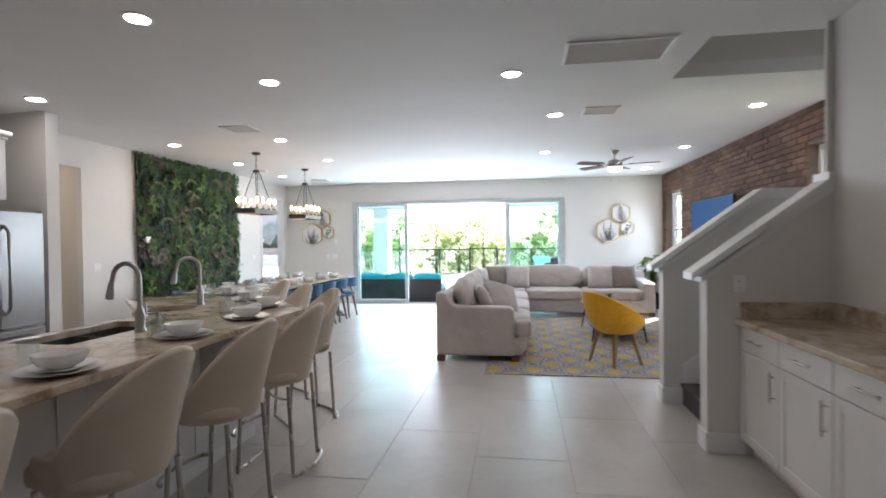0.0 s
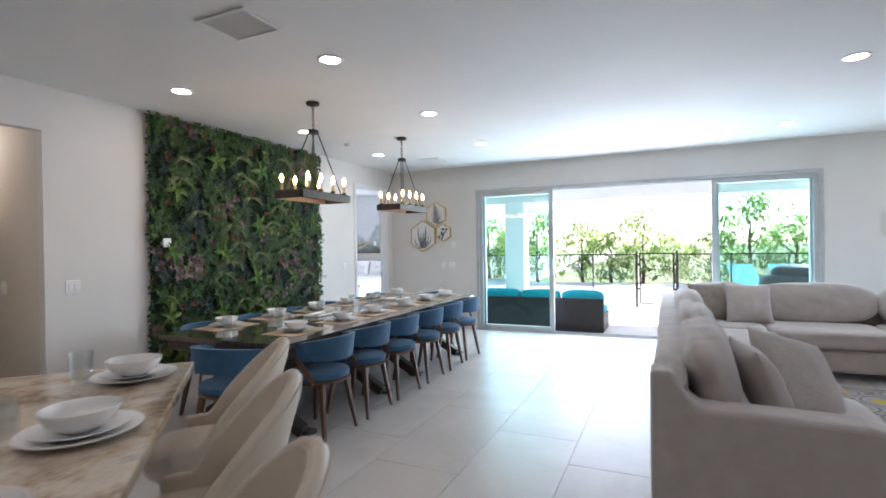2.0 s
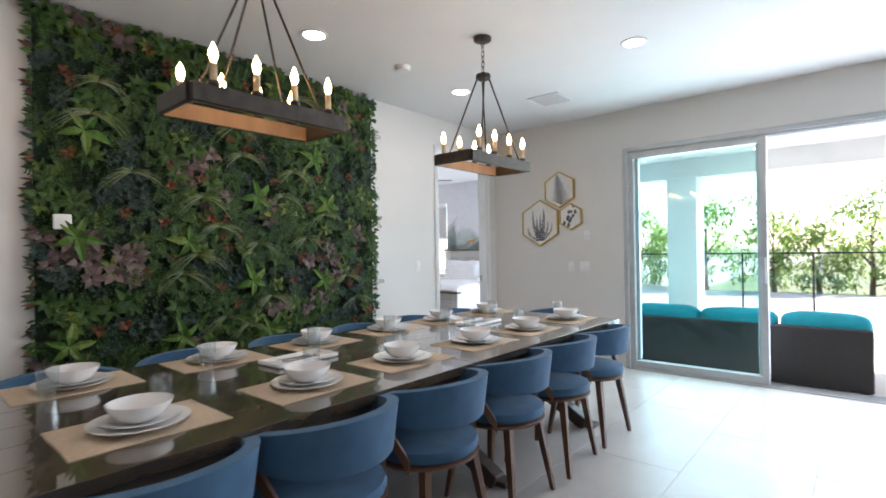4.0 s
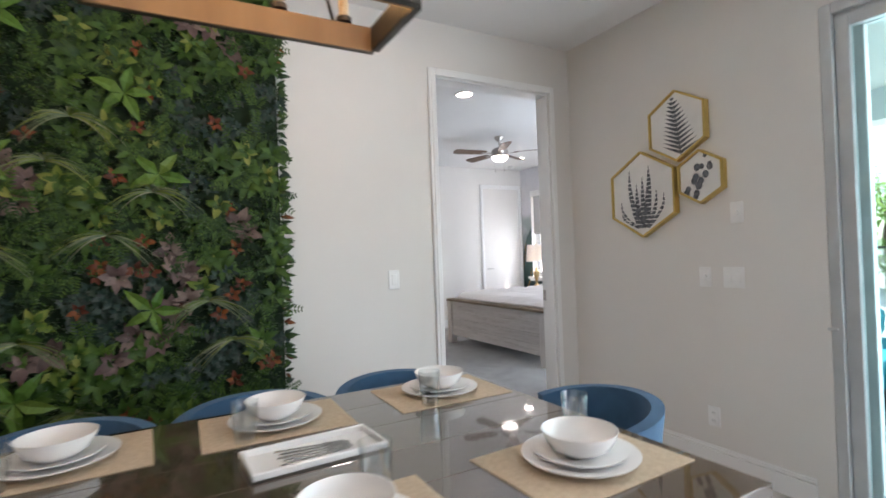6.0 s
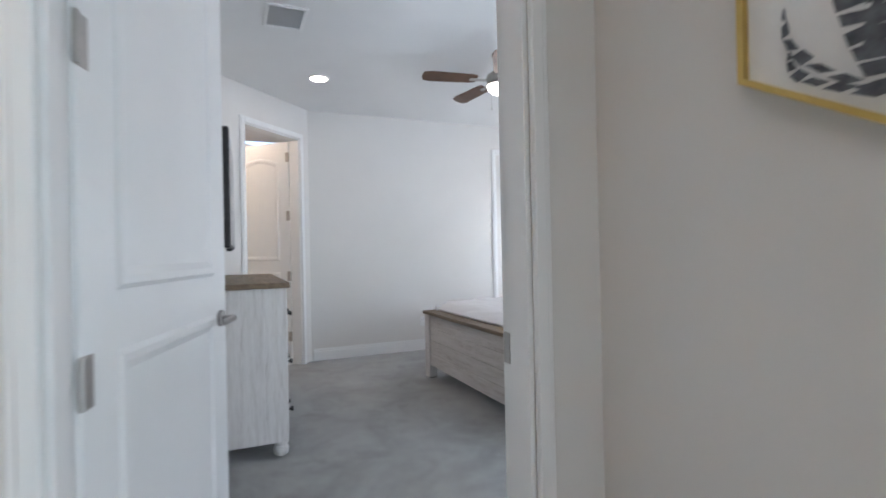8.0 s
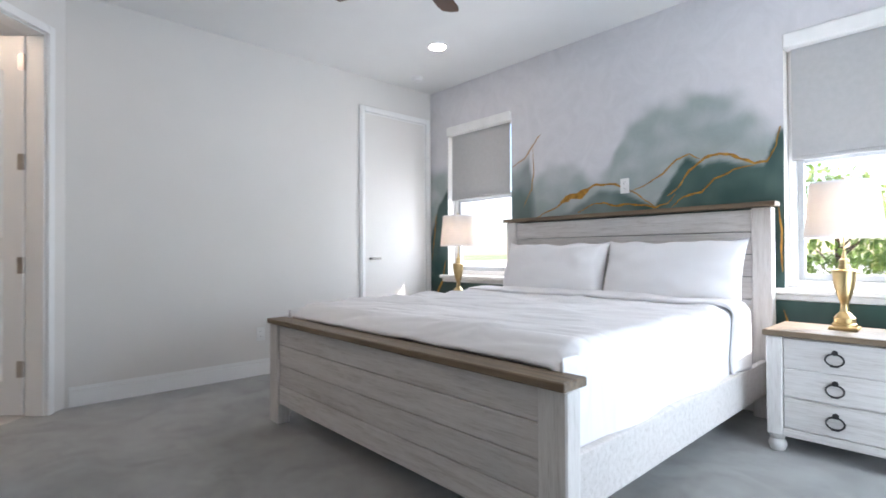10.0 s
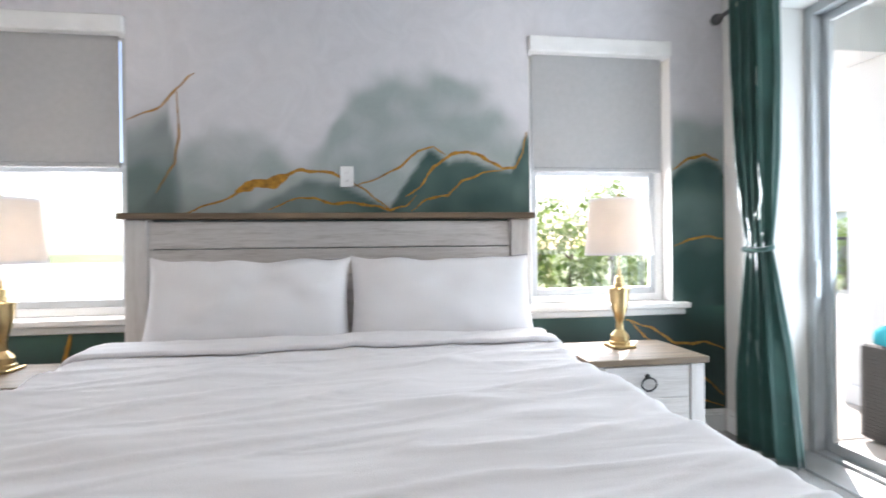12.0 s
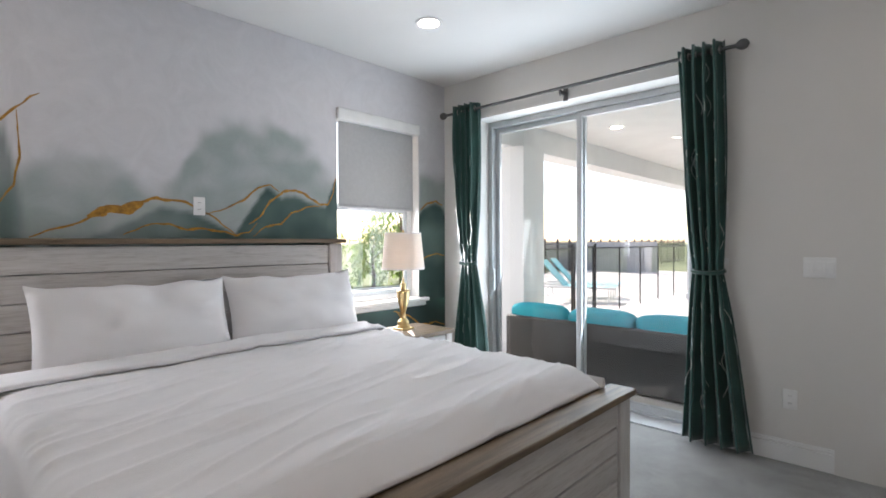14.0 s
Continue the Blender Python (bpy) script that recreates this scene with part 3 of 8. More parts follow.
def panel_door(name, label, m, w=0.80, h=2.43, t=0.04, lever=1, hinges=True):
    """Two-panel arched-top style door; leaf along +x from the hinge, faces at y = 0 and y = -t."""
    root = thing(name, label, "door", m)
    g = Geo().box(0, w, -t, 0, 0.008, h, 0.003)
    leaf = part("door_leaf", g, DOORW, root)
    for s, y0 in ((1, 0.0), (-1, -t)):
        for z0, z1 in ((0.22, 1.0), (1.13, h - 0.16)):
            g = Geo()
            x0, x1, e = 0.13, w - 0.13, 0.0
            arch = z1 > 2
            top = [(x0 + (x1 - x0) * i / 14, z1 - (0.06 * (2 * i / 14 - 1) ** 2 if arch else 0)) for i in range(15)]
            loop = [(x0, z0), (x1, z0)] + top[::-1]
            ctr = Vector(((x0 + x1) / 2, 0, (z0 + z1) / 2))
            rings = []
            for inset, d in ((0, 0.0005), (0.012, 0.009), (0.03, 0.009), (0.05, 0.001)):
                rings.append([(x + (inset if x < ctr.x else -inset), y0 + s * d, z + (inset if z < ctr.z else -inset)) for x, z in loop])
            n = len(loop)
            vs = [p for r in rings for p in r]
            fs = [(k * n + i, k * n + (i + 1) % n, (k + 1) * n + (i + 1) % n, (k + 1) * n + i) for k in range(3) for i in range(n)]
            fs.append(tuple(range(3 * n, 4 * n)))
            g.add(vs, fs)
            part("door_panel", g, DOORW, root)
    for s, y0 in ((1, 0), (-1, -t)):
        g = Geo().cyl((w - 0.07, y0, 0.98), (w - 0.07, y0 + s * 0.012, 0.98), 0.028, None, 20)
        g.cyl((w - 0.07, y0 + s * 0.01, 0.98), (w - 0.07, y0 + s * 0.05, 0.98), 0.010, None, 12)
        g.box(w - 0.185, w - 0.058, y0 + s * 0.042, y0 + s * 0.056, 0.968, 0.990, 0.006)
        part("lever_handle", g, NICKEL, root, "brushed nickel lever handle", 40)
    if hinges:
        for z in (0.30, 0.96, 1.62, h - 0.17):
            g = Geo().cyl((-0.004, 0.004, z - 0.05), (-0.004, 0.004, z + 0.05), 0.007, None, 10).box(-0.003, 0.040, -0.001, 0.0015, z - 0.052, z + 0.052)
            part("hinge", g, NICKEL, root, "brushed nickel hinge", 40)
    return root


leaf_dir = math.degrees(math.atan2(10.535 - 10.286, -5.95 + 5.085))
panel_door("door_bedroom", "white two-panel door standing open into the bedroom", Matrix.Translation((BX1 - 0.030, 10.288, 0)) @ Matrix.Rotation(radians(leaf_dir), 4, "Z") @ Matrix.Diagonal((1, -1, 1, 1)), 0.88)
panel_door("door_closet", "closed white two-panel door with a nickel lever", along(BX0 - 0.02, 14.53, -90), 0.79, 2.43, 0.035, 1, False)
panel_door("door_bathroom", "white two-panel door standing open beyond the angled wall", A_M @ Matrix.Translation((0.172, -0.13, 0)) @ Matrix.Rotation(radians(-88), 4, "Z"), 0.78)


# ---- windows and sliding doors ----
def framed_pane(root, name, m, w, h, glass, t=0.045, fw=0.06, label=""):
    """A sash: four rails round a pane, in local x and z, thickness about y = 0."""
    g = Geo().box(0, fw, -t / 2, t / 2, 0, h, 0.004, m).box(w - fw, w, -t / 2, t / 2, 0, h, 0.004, m)
    g.box(fw, w - fw, -t / 2, t / 2, 0, fw * 1.2, 0.004, m).box(fw, w - fw, -t / 2, t / 2, h - fw, h, 0.004, m)
    fr = part(name, g, ALU, root, label)
    p = part("pane", Geo().add([(fw - 0.004, 0, fw), (w - fw + 0.004, 0, fw), (w - fw + 0.004, 0, h - fw + 0.004), (fw - 0.004, 0, h - fw + 0.004)], [(0, 1, 2, 3)], m), glass, fr)
    p.visible_shadow = False
    return fr


def patio_door():
    x0, x1, z1, y = -3.32, 1.553, 2.385, YN
    root = tagged(thing("patio_door", "wide white sliding patio door pushed open to a lanai", "sliding door"), kind="structure")
    g = Geo()
    for a, b, c, d in ((x0, x0 + 0.05, 0, z1), (x1 - 0.05, x1, 0, z1)):
        g.box(a, b, y + 0.003, y + 0.17, c, d, 0.004)
    g.box(x0 + 0.05, x1 - 0.05, y + 0.003, y + 0.17, z1 - 0.05, z1, 0.004)
    for k in range(3):
        g.box(x0 + 0.05, x1 - 0.05, y + 0.03 + 0.045 * k, y + 0.036 + 0.045 * k, z1 - 0.07, z1 - 0.05)
    part("frame", g, ALU, root)
    g = Geo().box(x0 + 0.05, x1 - 0.05, y + 0.003, y + 0.18, -0.004, 0.012)
    for k in range(4):
        g.box(x0 + 0.05, x1 - 0.05, y + 0.02 + 0.042 * k, y + 0.026 + 0.042 * k, 0.012, 0.022)
    part("floor_track", g, ALU, root, "grey aluminium floor track")
    for a, yy in ((x0 + 0.05, 0.05), (x0 + 0.085, 0.10)):
        framed_pane(root, "sliding_panel", Matrix.Translation((a, y + yy, 0.022)), -2.0 - a + (0.0 if yy < 0.07 else -0.03), z1 - 0.085, GLASS_TEAL)
    for b, yy in ((x1 - 0.05, 0.05), (x1 - 0.085, 0.10)):
        a = 0.25 if yy < 0.07 else 0.29
        framed_pane(root, "sliding_panel", Matrix.Translation((a, y + yy, 0.022)), b - a, z1 - 0.085, GLASS_TEAL)
    g = Geo().box(-2.055, -2.015, y + 0.005, y + 0.03, 0.95, 1.2, 0.006)
    part("pull_handle", g, ALU, root)
    g = Geo().box(x0 - 0.012, x0 + 0.03, y - 0.004, y + 0.004, 0.86, 0.875, 0.001)
    part("latch", g, ALU, root)


patio_door()


def bedroom_slider():
    root = tagged(thing("bedroom_sliding_door", "closed two-panel sliding glass door in a grey frame", "sliding door"), kind="structure")
    y0, y1, z1, x = BDY0, BDY1, 2.42, BX1 + 0.20
    g = Geo().box(x, x + 0.11, y0, y0 + 0.045, 0, z1, 0.004).box(x, x + 0.11, y1 - 0.045, y1, 0, z1, 0.004).box(x, x + 0.11, y0 + 0.045, y1 - 0.045, z1 - 0.05, z1, 0.004)
    g.box(x, x + 0.11, y0 + 0.045, y1 - 0.045, 0, 0.03, 0.004)
    part("frame", g, ALU, root)
    half = (y1 - y0) / 2
    R = Matrix.Rotation(radians(90), 4, "Z")
    framed_pane(root, "sliding_panel", Matrix.Translation((x + 0.03, y0 + 0.045, 0.03)) @ R, half - 0.02, z1 - 0.085, GLASS_CLEAR, 0.035, 0.045)
    framed_pane(root, "sliding_panel", Matrix.Translation((x + 0.075, y1 - half - 0.03, 0.03)) @ R, half - 0.015, z1 - 0.085, GLASS_CLEAR, 0.035, 0.045)
    part("pull_handle", Geo().box(x - 0.012, x + 0.012, y1 - 0.075, y1 - 0.055, 0.85, 1.05, 0.004), ALU, root)
    part("threshold", Geo().box(BX1, x, y0 + 0.001, y1 - 0.001, -0.01, 0.012, 0.003), ALU, root)


bedroom_slider()


def sash_window(name, label, m, w, h, shade_drop=0.0, sill=True):
    """Single-hung window; local x along the wall, y = 0 the inner wall face, outside towards +y."""
    root = tagged(thing(name, label, "window", m), kind="structure")
    g = Geo()
    d0, d1, f = 0.10, 0.16, 0.045
    g.box(0, f, d0, d1, 0, h, 0.004).box(w - f, w, d0, d1, 0, h, 0.004).box(f, w - f, d0, d1, 0, f, 0.004).box(f, w - f, d0, d1, h - f, h, 0.004)
    part("window_frame", g, TRIM, root)
    framed_pane(root, "upper_sash", Matrix.Translation((f, d1 - 0.025, h * 0.5)), w - 2 * f, h * 0.5 - f, GLASS_CLEAR, 0.028, 0.035)
    framed_pane(root, "lower_sash", Matrix.Translation((f, d0 + 0.022, f)), w - 2 * f, h * 0.5 - f + 0.02, GLASS_CLEAR, 0.028, 0.035)
    if sill:
        g = Geo().box(-0.09, w + 0.09, -0.055, 0.10, -0.035, -0.001, 0.006).box(-0.07, w + 0.07, -0.03, -0.001, -0.075, -0.035, 0.008)
        part("window_sill", g, TRIM, root)
    if shade_drop:
        sh = part("roller_shade", Geo().box(0.035, w - 0.045, 0.030, 0.0325, h - shade_drop, h - 0.05), SHADE, root, "grey roller shade pulled halfway down")
        part("shade_cassette", Geo().box(0.002, w - 0.002, -0.028, 0.06, h - 0.095, h - 0.002, 0.008), PLATE, sh, "pale grey shade cassette")
        part("hem_bar", Geo().box(0.035, w - 0.045, 0.024, 0.038, h - shade_drop - 0.026, h - shade_drop, 0.004), SHADE, sh)
    return root


for a, b in (WIN_R, WIN_L):
    sash_window("window_bedroom", "white single-hung window with a half-drawn roller shade", Matrix.Translation((a, BY1, WZ0)), b - a, WZ1 - WZ0, WZ1 - 1.61)
for a, b, c, d in EAST_HOLES:
    sash_window("window_living", "white single-hung window in a brick wall", Matrix.Translation((XE, b, c)) @ Matrix.Rotation(radians(-90), 4, "Z"), b - a, d - c)


# ---- ceiling fixtures ----
def downlight(x, y, group):
    r = thing("recessed_downlight", "round white recessed ceiling downlight, switched on", "ceiling light", Matrix.Translation((x, y, CZ)), group)
    part("trim_ring", Geo().lathe([(0.095, 0.0), (0.095, -0.006), (0.088, -0.009), (0.070, -0.006), (0.068, -0.001)], 28, cap=False), TRIM, r, "", 40)
    part("lens", Geo().lathe([(0.069, -0.002), (0.069, -0.0045), (0.03, -0.005)], 28), DOWNLIGHT, r)
    return r


spots = [(-4.12, 6.41), (-4.18, 8.08), (-4.20, 9.73), (-2.55, 6.40), (-2.55, 8.04), (-2.58, 9.71), (0.97, 5.78), (0.97, 8.10), (0.96, 10.36), (3.02, 5.80), (3.01, 8.10), (3.0, 10.33), (-1.70, 2.91), (-1.52, 4.17), (-3.87, 4.21), (0.52, 4.35), (-3.87, 2.9), (0.52, 1.6), (-1.6, 1.2)]
first = downlight(*spots[0], "living room downlights")
for x, y in spots[1:]:
    copy_thing(first, Matrix.Translation((x, y, CZ)))
copy_thing(first, Matrix.Translation((XW - 0.8, 5.48, 2.62)))
first = downlight(-6.16, 13.73, "bedroom downlights")
for x, y in ((-8.56, 11.32), (-8.62, 13.82), (-6.16, 11.24)):
    copy_thing(first, Matrix.Translation((x, y, CZ)))
for u, v in ((0.3, -1.0), (1.3, -1.0)):
    q = A_M @ Vector((u, v, CZ))
    copy_thing(first, Matrix.Translation(q))


# Flat grey that paints the shade of the open duct between vent slats.
VENTSHADE = mat("vent_duct_shade", (0.30, 0.30, 0.30), None, 5, 0.9)


def vent(x0, x1, y0, y1, label, along_x=True):
    r = thing("ceiling_vent", label, "air vent", Matrix.Translation(((x0 + x1) / 2, (y0 + y1) / 2, CZ)), "ceiling vents")
    hx, hy, f = (x1 - x0) / 2, (y1 - y0) / 2, 0.025
    g = Geo().box(-hx, hx, -hy, -hy + f, -0.012, -0.001, 0.003).box(-hx, hx, hy - f, hy, -0.012, -0.001, 0.003).box(-hx, -hx + f, -hy + f, hy - f, -0.012, -0.001, 0.003).box(hx - f, hx, -hy + f, hy - f, -0.012, -0.001, 0.003)
    part("frame", g, TRIM, r)
    part("backing", Geo().box(-hx + f, hx - f, -hy + f, hy - f, -0.003, -0.001), VENTSHADE, r)
    n = int((2 * (hy if along_x else hx) - 2 * f) / 0.022)
    blade = None
    for i in range(n):
        c = (-(hy if along_x else hx) + f) + (i + 0.5) * 0.022
        if blade is None:
            gg = Geo().box(-hx + f, hx - f, -0.008, 0.008, -0.001, 0.001) if along_x else Geo().box(-0.008, 0.008, -hy + f, hy - f, -0.001, 0.001)
            blade = gg.mesh("slat")
            blade.materials.append(TRIM)
        o = new("slat", blade)
        o.parent = r
        o.matrix_basis = Matrix.Translation((0, c, -0.008) if along_x else (c, 0, -0.008)) @ Matrix.Rotation(radians(-32 if along_x else 32), 4, "X" if along_x else "Y")
    return r


vent(-2.88, -2.50, 5.53, 5.86, "square white ceiling air vent with slats")
vent(1.25, 1.62, 5.53, 5.84, "square white ceiling air vent with slats")
vent(0.91, 1.66, 3.77, 4.21, "large white return air grille in the ceiling")
vent(-3.86, -3.52, 10.35, 10.70, "square white ceiling air vent with slats")
vent(-7.60, -7.26, 10.78, 11.05, "white bedroom ceiling air vent with slats", False)
vent(-5.90, -5.74, 10.80, 11.24, "long white bedroom ceiling air vent", False)


def detector(x, y):
    r = thing("smoke_detector", "small round white smoke detector on the ceiling", "smoke detector", Matrix.Translation((x, y, CZ)), "smoke detectors")
    part("body", Geo().lathe([(0.06, -0.001), (0.06, -0.018), (0.05, -0.034), (0.02, -0.036)], 24), PLATE, r, "", 40)
    part("base_ring", Geo().lathe([(0.066, -0.001), (0.066, -0.008), (0.06, -0.01)], 24), PLATE, r, "", 40)


detector(-4.15, 8.91)
detector(-9.32, 14.17)


def ceiling_fan(x, y, rot, label):
    r = thing("ceiling_fan", label, "ceiling fan", Matrix.Translation((x, y, CZ)) @ Matrix.Rotation(radians(rot), 4, "Z"), "ceiling fans")
    part("canopy", Geo().lathe([(0.065, -0.001), (0.063, -0.02), (0.035, -0.06), (0.016, -0.065)], 24), NICKEL, r, "", 40)
    part("downrod", Geo().cyl((0, 0, -0.06), (0, 0, -0.15), 0.012, None, 12), NICKEL, r, "", 40)
    part("motor_housing", Geo().lathe([(0.03, -0.14), (0.07, -0.15), (0.105, -0.175), (0.115, -0.205), (0.105, -0.235), (0.08, -0.25)], 32), NICKEL, r, "brushed nickel motor housing", 40)
    part("light_bowl", Geo().lathe([(0.105, -0.252), (0.108, -0.262), (0.095, -0.30), (0.06, -0.325), (0.015, -0.335)], 32), FANLIGHT, r, "frosted glass light bowl, lit", 40)
    part("light_collar", Geo().lathe([(0.085, -0.245), (0.112, -0.25), (0.112, -0.262), (0.09, -0.264)], 32, cap=False), NICKEL, r, "", 40)
    for i in range(5):
        a = radians(72 * i)
        m = Matrix.Rotation(a, 4, "Z")
        pts = [(0.20, -0.045), (0.24, -0.058), (0.58, -0.07), (0.635, -0.055), (0.65, 0.0), (0.635, 0.055), (0.58, 0.07), (0.24, 0.058), (0.20, 0.045)]
        bl = part("blade", Geo().prism(pts, -0.004, 0.004), WALNUT, r, "dark walnut blade", None, m @ Matrix.Translation((0, 0, -0.215)) @ Matrix.Rotation(radians(11), 4, "X"))
        part("blade_iron", Geo().box(0.10, 0.26, -0.018, 0.018, -0.012, -0.005, 0.002), NICKEL, bl)
    for dx in (-0.06, 0.06):
        g = Geo().cyl((dx, -0.04, -0.26), (dx, -0.04, -0.44), 0.0014, None, 6).lathe([(0.002, 0), (0.006, -0.006), (0.006, -0.02), (0.002, -0.026)], 10, (dx, -0.04, -0.44))
        part("pull_chain", g, NICKEL, r, "", 40)
    return r


ceiling_fan(2.03, 8.20, -10, "brushed nickel ceiling fan with dark blades and lit bowl")
ceiling_fan(-7.49, 12.60, 44, "brushed nickel bedroom ceiling fan with walnut blades")


def plate(name, m, kind="rocker", gangs=1, label="white plastic rocker light switch on the wall"):
    """A wall plate: local x along the wall, y out of it."""
    r = thing(name, label, "switch" if kind != "outlet" else "outlet", m, "wall plates")
    w = 0.072 + 0.046 * (gangs - 1)
    part("cover_plate", Geo().box(-w / 2, w / 2, 0.0005, 0.007, -0.058, 0.058, 0.003), PLATE, r)
    for k in range(gangs):
        c = (k - (gangs - 1) / 2) * 0.046
        if kind == "rocker":
            part("rocker", Geo().box(c - 0.016, c + 0.016, 0.006, 0.011, -0.033, 0.033, 0.003), PLATE, r)
        elif kind == "knob":
            part("dial", Geo().cyl((c, 0.006, 0), (c, 0.022, 0), 0.013, 0.012, 18), PLATE, r, "", 40)
        elif kind == "outlet":
            for dz in (-0.022, 0.022):
                s = part("socket", Geo().lathe([(0.017, 0.006), (0.017, 0.0085), (0.015, 0.009)], 18, m=Matrix.Translation((c, 0, dz)) @ Matrix.Rotation(radians(-90), 4, "X")), PLATE, r, "", 40)
                part("slots", Geo().box(c - 0.007, c - 0.005, 0.008, 0.0095, dz - 0.005, dz + 0.006).box(c + 0.005, c + 0.007, 0.008, 0.0095, dz - 0.005, dz + 0.006), PLASTICB, s)
    return r


def on_wall(x, y, z, deg):
    return Matrix.Translation((x, y, z)) @ Matrix.Rotation(radians(deg), 4, "Z")


plate("light_switch", on_wall(XW, 6.0, 1.13, -90), gangs=2)
plate("light_switch", on_wall(XW, 9.93, 1.14, -90))
plate("light_switch", on_wall(XW - 0.6, 5.791, 1.13, 180))
plate("dimmer_switch", on_wall(-3.735, YN, 1.455, 180), "knob", 1, "white wall dial switch plate")
plate("dimmer_switch", on_wall(-3.93, YN, 1.10, 180), "knob", 1, "white wall dial switch plate")
plate("light_switch", on_wall(-3.765, YN, 1.10, 180), gangs=2)
plate("wall_outlet", on_wall(-3.91, YN, 0.30, 180), "outlet", 1, "white duplex outlet on the wall")
plate("wall_outlet", on_wall(-7.342, BY1 - 0.004, 1.54, 180), "outlet", 1, "white duplex outlet on the mural wall")
plate("wall_outlet", on_wall(-5.48, BY1 - 0.004, 0.30, 180), "outlet", 1, "white duplex outlet low on the mural wall")
plate("wall_outlet", on_wall(BX0, 12.69, 0.35, -90), "outlet", 1, "white duplex outlet on the bedroom wall")
plate("light_switch", on_wall(BX1, 11.70, 1.155, 90), gangs=3, label="wide white three-gang switch plate")
plate("wall_outlet", on_wall(BX1, 11.84, 0.376, 90), "outlet", 1, "white duplex outlet above the baseboard")
plate("light_switch", on_wall(BX1, 12.20, 1.50, 90))
plate("light_switch", on_wall(BX1, 12.20, 1.145, 90))
plate("wall_outlet", on_wall(XE - 0.03, 9.65, 0.38, 90), "outlet", 1, "white duplex outlet on the brick wall")
plate("wall_outlet", on_wall(2.0, 3.72, 1.12, 180), "outlet", 1, "white duplex outlet on the stair wall")

# ---- stairs ----
SLOPE = 0.635 / 0.86


def knee_wall(name, ya, yb, x_full):
    poly = [(1.80, 0), (x_full, 0), (x_full, 1.79), (2.58, 1.79), (1.80, 1.17)]
    g = Geo()
    vs = [(x, ya, z) for x, z in poly] + [(x, yb, z) for x, z in poly]
    n = len(poly)
    g.add(vs, [tuple(range(n)), tuple(range(n, 2 * n))] + [(i, (i + 1) % n, n + (i + 1) % n, n + i) for i in range(n)])
    structure(name, g, WALL, "greige painted knee wall beside the stairs", "wall")
    c = Geo()
    cap = [(1.70, 1.150), (1.70, 1.195), (2.585, 1.84), (x_full, 1.84), (x_full, 1.795), (2.60, 1.795)]
    vs = [(x, ya - 0.025, z) for x, z in cap] + [(x, yb + 0.025, z) for x, z in cap]
    n = len(cap)
    c.add(vs, [tuple(range(n)), tuple(range(n, 2 * n))] + [(i, (i + 1) % n, n + (i + 1) % n, n + i) for i in range(n)])
    low = [(1.765, 1.135), (1.765, 1.165), (2.595, 1.795), (x_full, 1.795), (x_full, 1.755), (2.605, 1.755)]
    vs = [(x, ya - 0.012, z) for x, z in low] + [(x, yb + 0.012, z) for x, z in low]
    c.add(vs, [tuple(range(n)), tuple(range(n, 2 * n))] + [(i, (i + 1) % n, n + (i + 1) % n, n + i) for i in range(n)])
    structure(name.replace("wall", "trim"), c, TRIM, "white painted sloping stair cap", "trim")
    b = Geo().box(1.785, 1.80, ya - 0.014, yb + 0.014, 0, 0.135, 0.003).box(1.80, 2.03, ya - 0.014, ya, 0, 0.135, 0.003).box(1.80, 1.95, yb, yb + 0.014, 0, 0.135, 0.003)
    structure(name.replace("wall", "baseboard"), b, TRIM, "white baseboard round the knee wall end", "baseboard")


knee_wall("wall_knee_near", 3.72, 3.85, 2.52)
knee_wall("wall_knee_far", 4.74, 4.87, XE)
structure("wall_stair_full", Geo().box(2.521, 2.70, 3.721, 3.74, 0, CZ).box(2.62, XE, 3.74, 3.85, 0, CZ), WALL, "full-height greige painted stair wall", "wall")
stairs = tagged(thing("staircase", "short dark grey carpeted staircase between knee walls", "stairs"), kind="structure")
for i in range(4):
    x0 = 1.95 + 0.255 * i
    part("tread", Geo().box(x0 - 0.02, x0 + 0.275 if i < 3 else XE, 3.852, 4.738, 0.18 * (i + 1) - 0.03, 0.18 * (i + 1), 0.012), STAIRDARK, stairs)
    part("riser", Geo().box(x0, x0 + 0.02, 3.852, 4.738, 0.18 * i + 0.001, 0.18 * (i + 1) - 0.03), STAIRDARK, stairs)
g = Geo()
sk = [(1.96, 0.0), (1.96, 0.34), (2.75, 0.92), (XE, 0.92), (XE, 0.0)]
for ya, yb in ((4.726, 4.739), (3.851, 3.864)):
    vs = [(x, ya, z) for x, z in sk] + [(x, yb, z) for x, z in sk]
    g.add(vs, [tuple(range(5)), tuple(range(5, 10))] + [(i, (i + 1) % 5, 5 + (i + 1) % 5, 5 + i) for i in range(5)])
structure("trim_stair_skirt", g, TRIM, "white painted stair skirt board", "trim")


# ---- kitchen ----
def bar_pull(g, a, b, out, r=0.005):
    a, b, out = Vector(a), Vector(b), Vector(out)
    d = (b - a).normalized()
    g.cyl(a - d * 0.025 + out, b + d * 0.025 + out, r, None, 10)
    g.cyl(a, a + out, r * 0.8, None, 8).cyl(b, b + out, r * 0.8, None, 8)
    return g


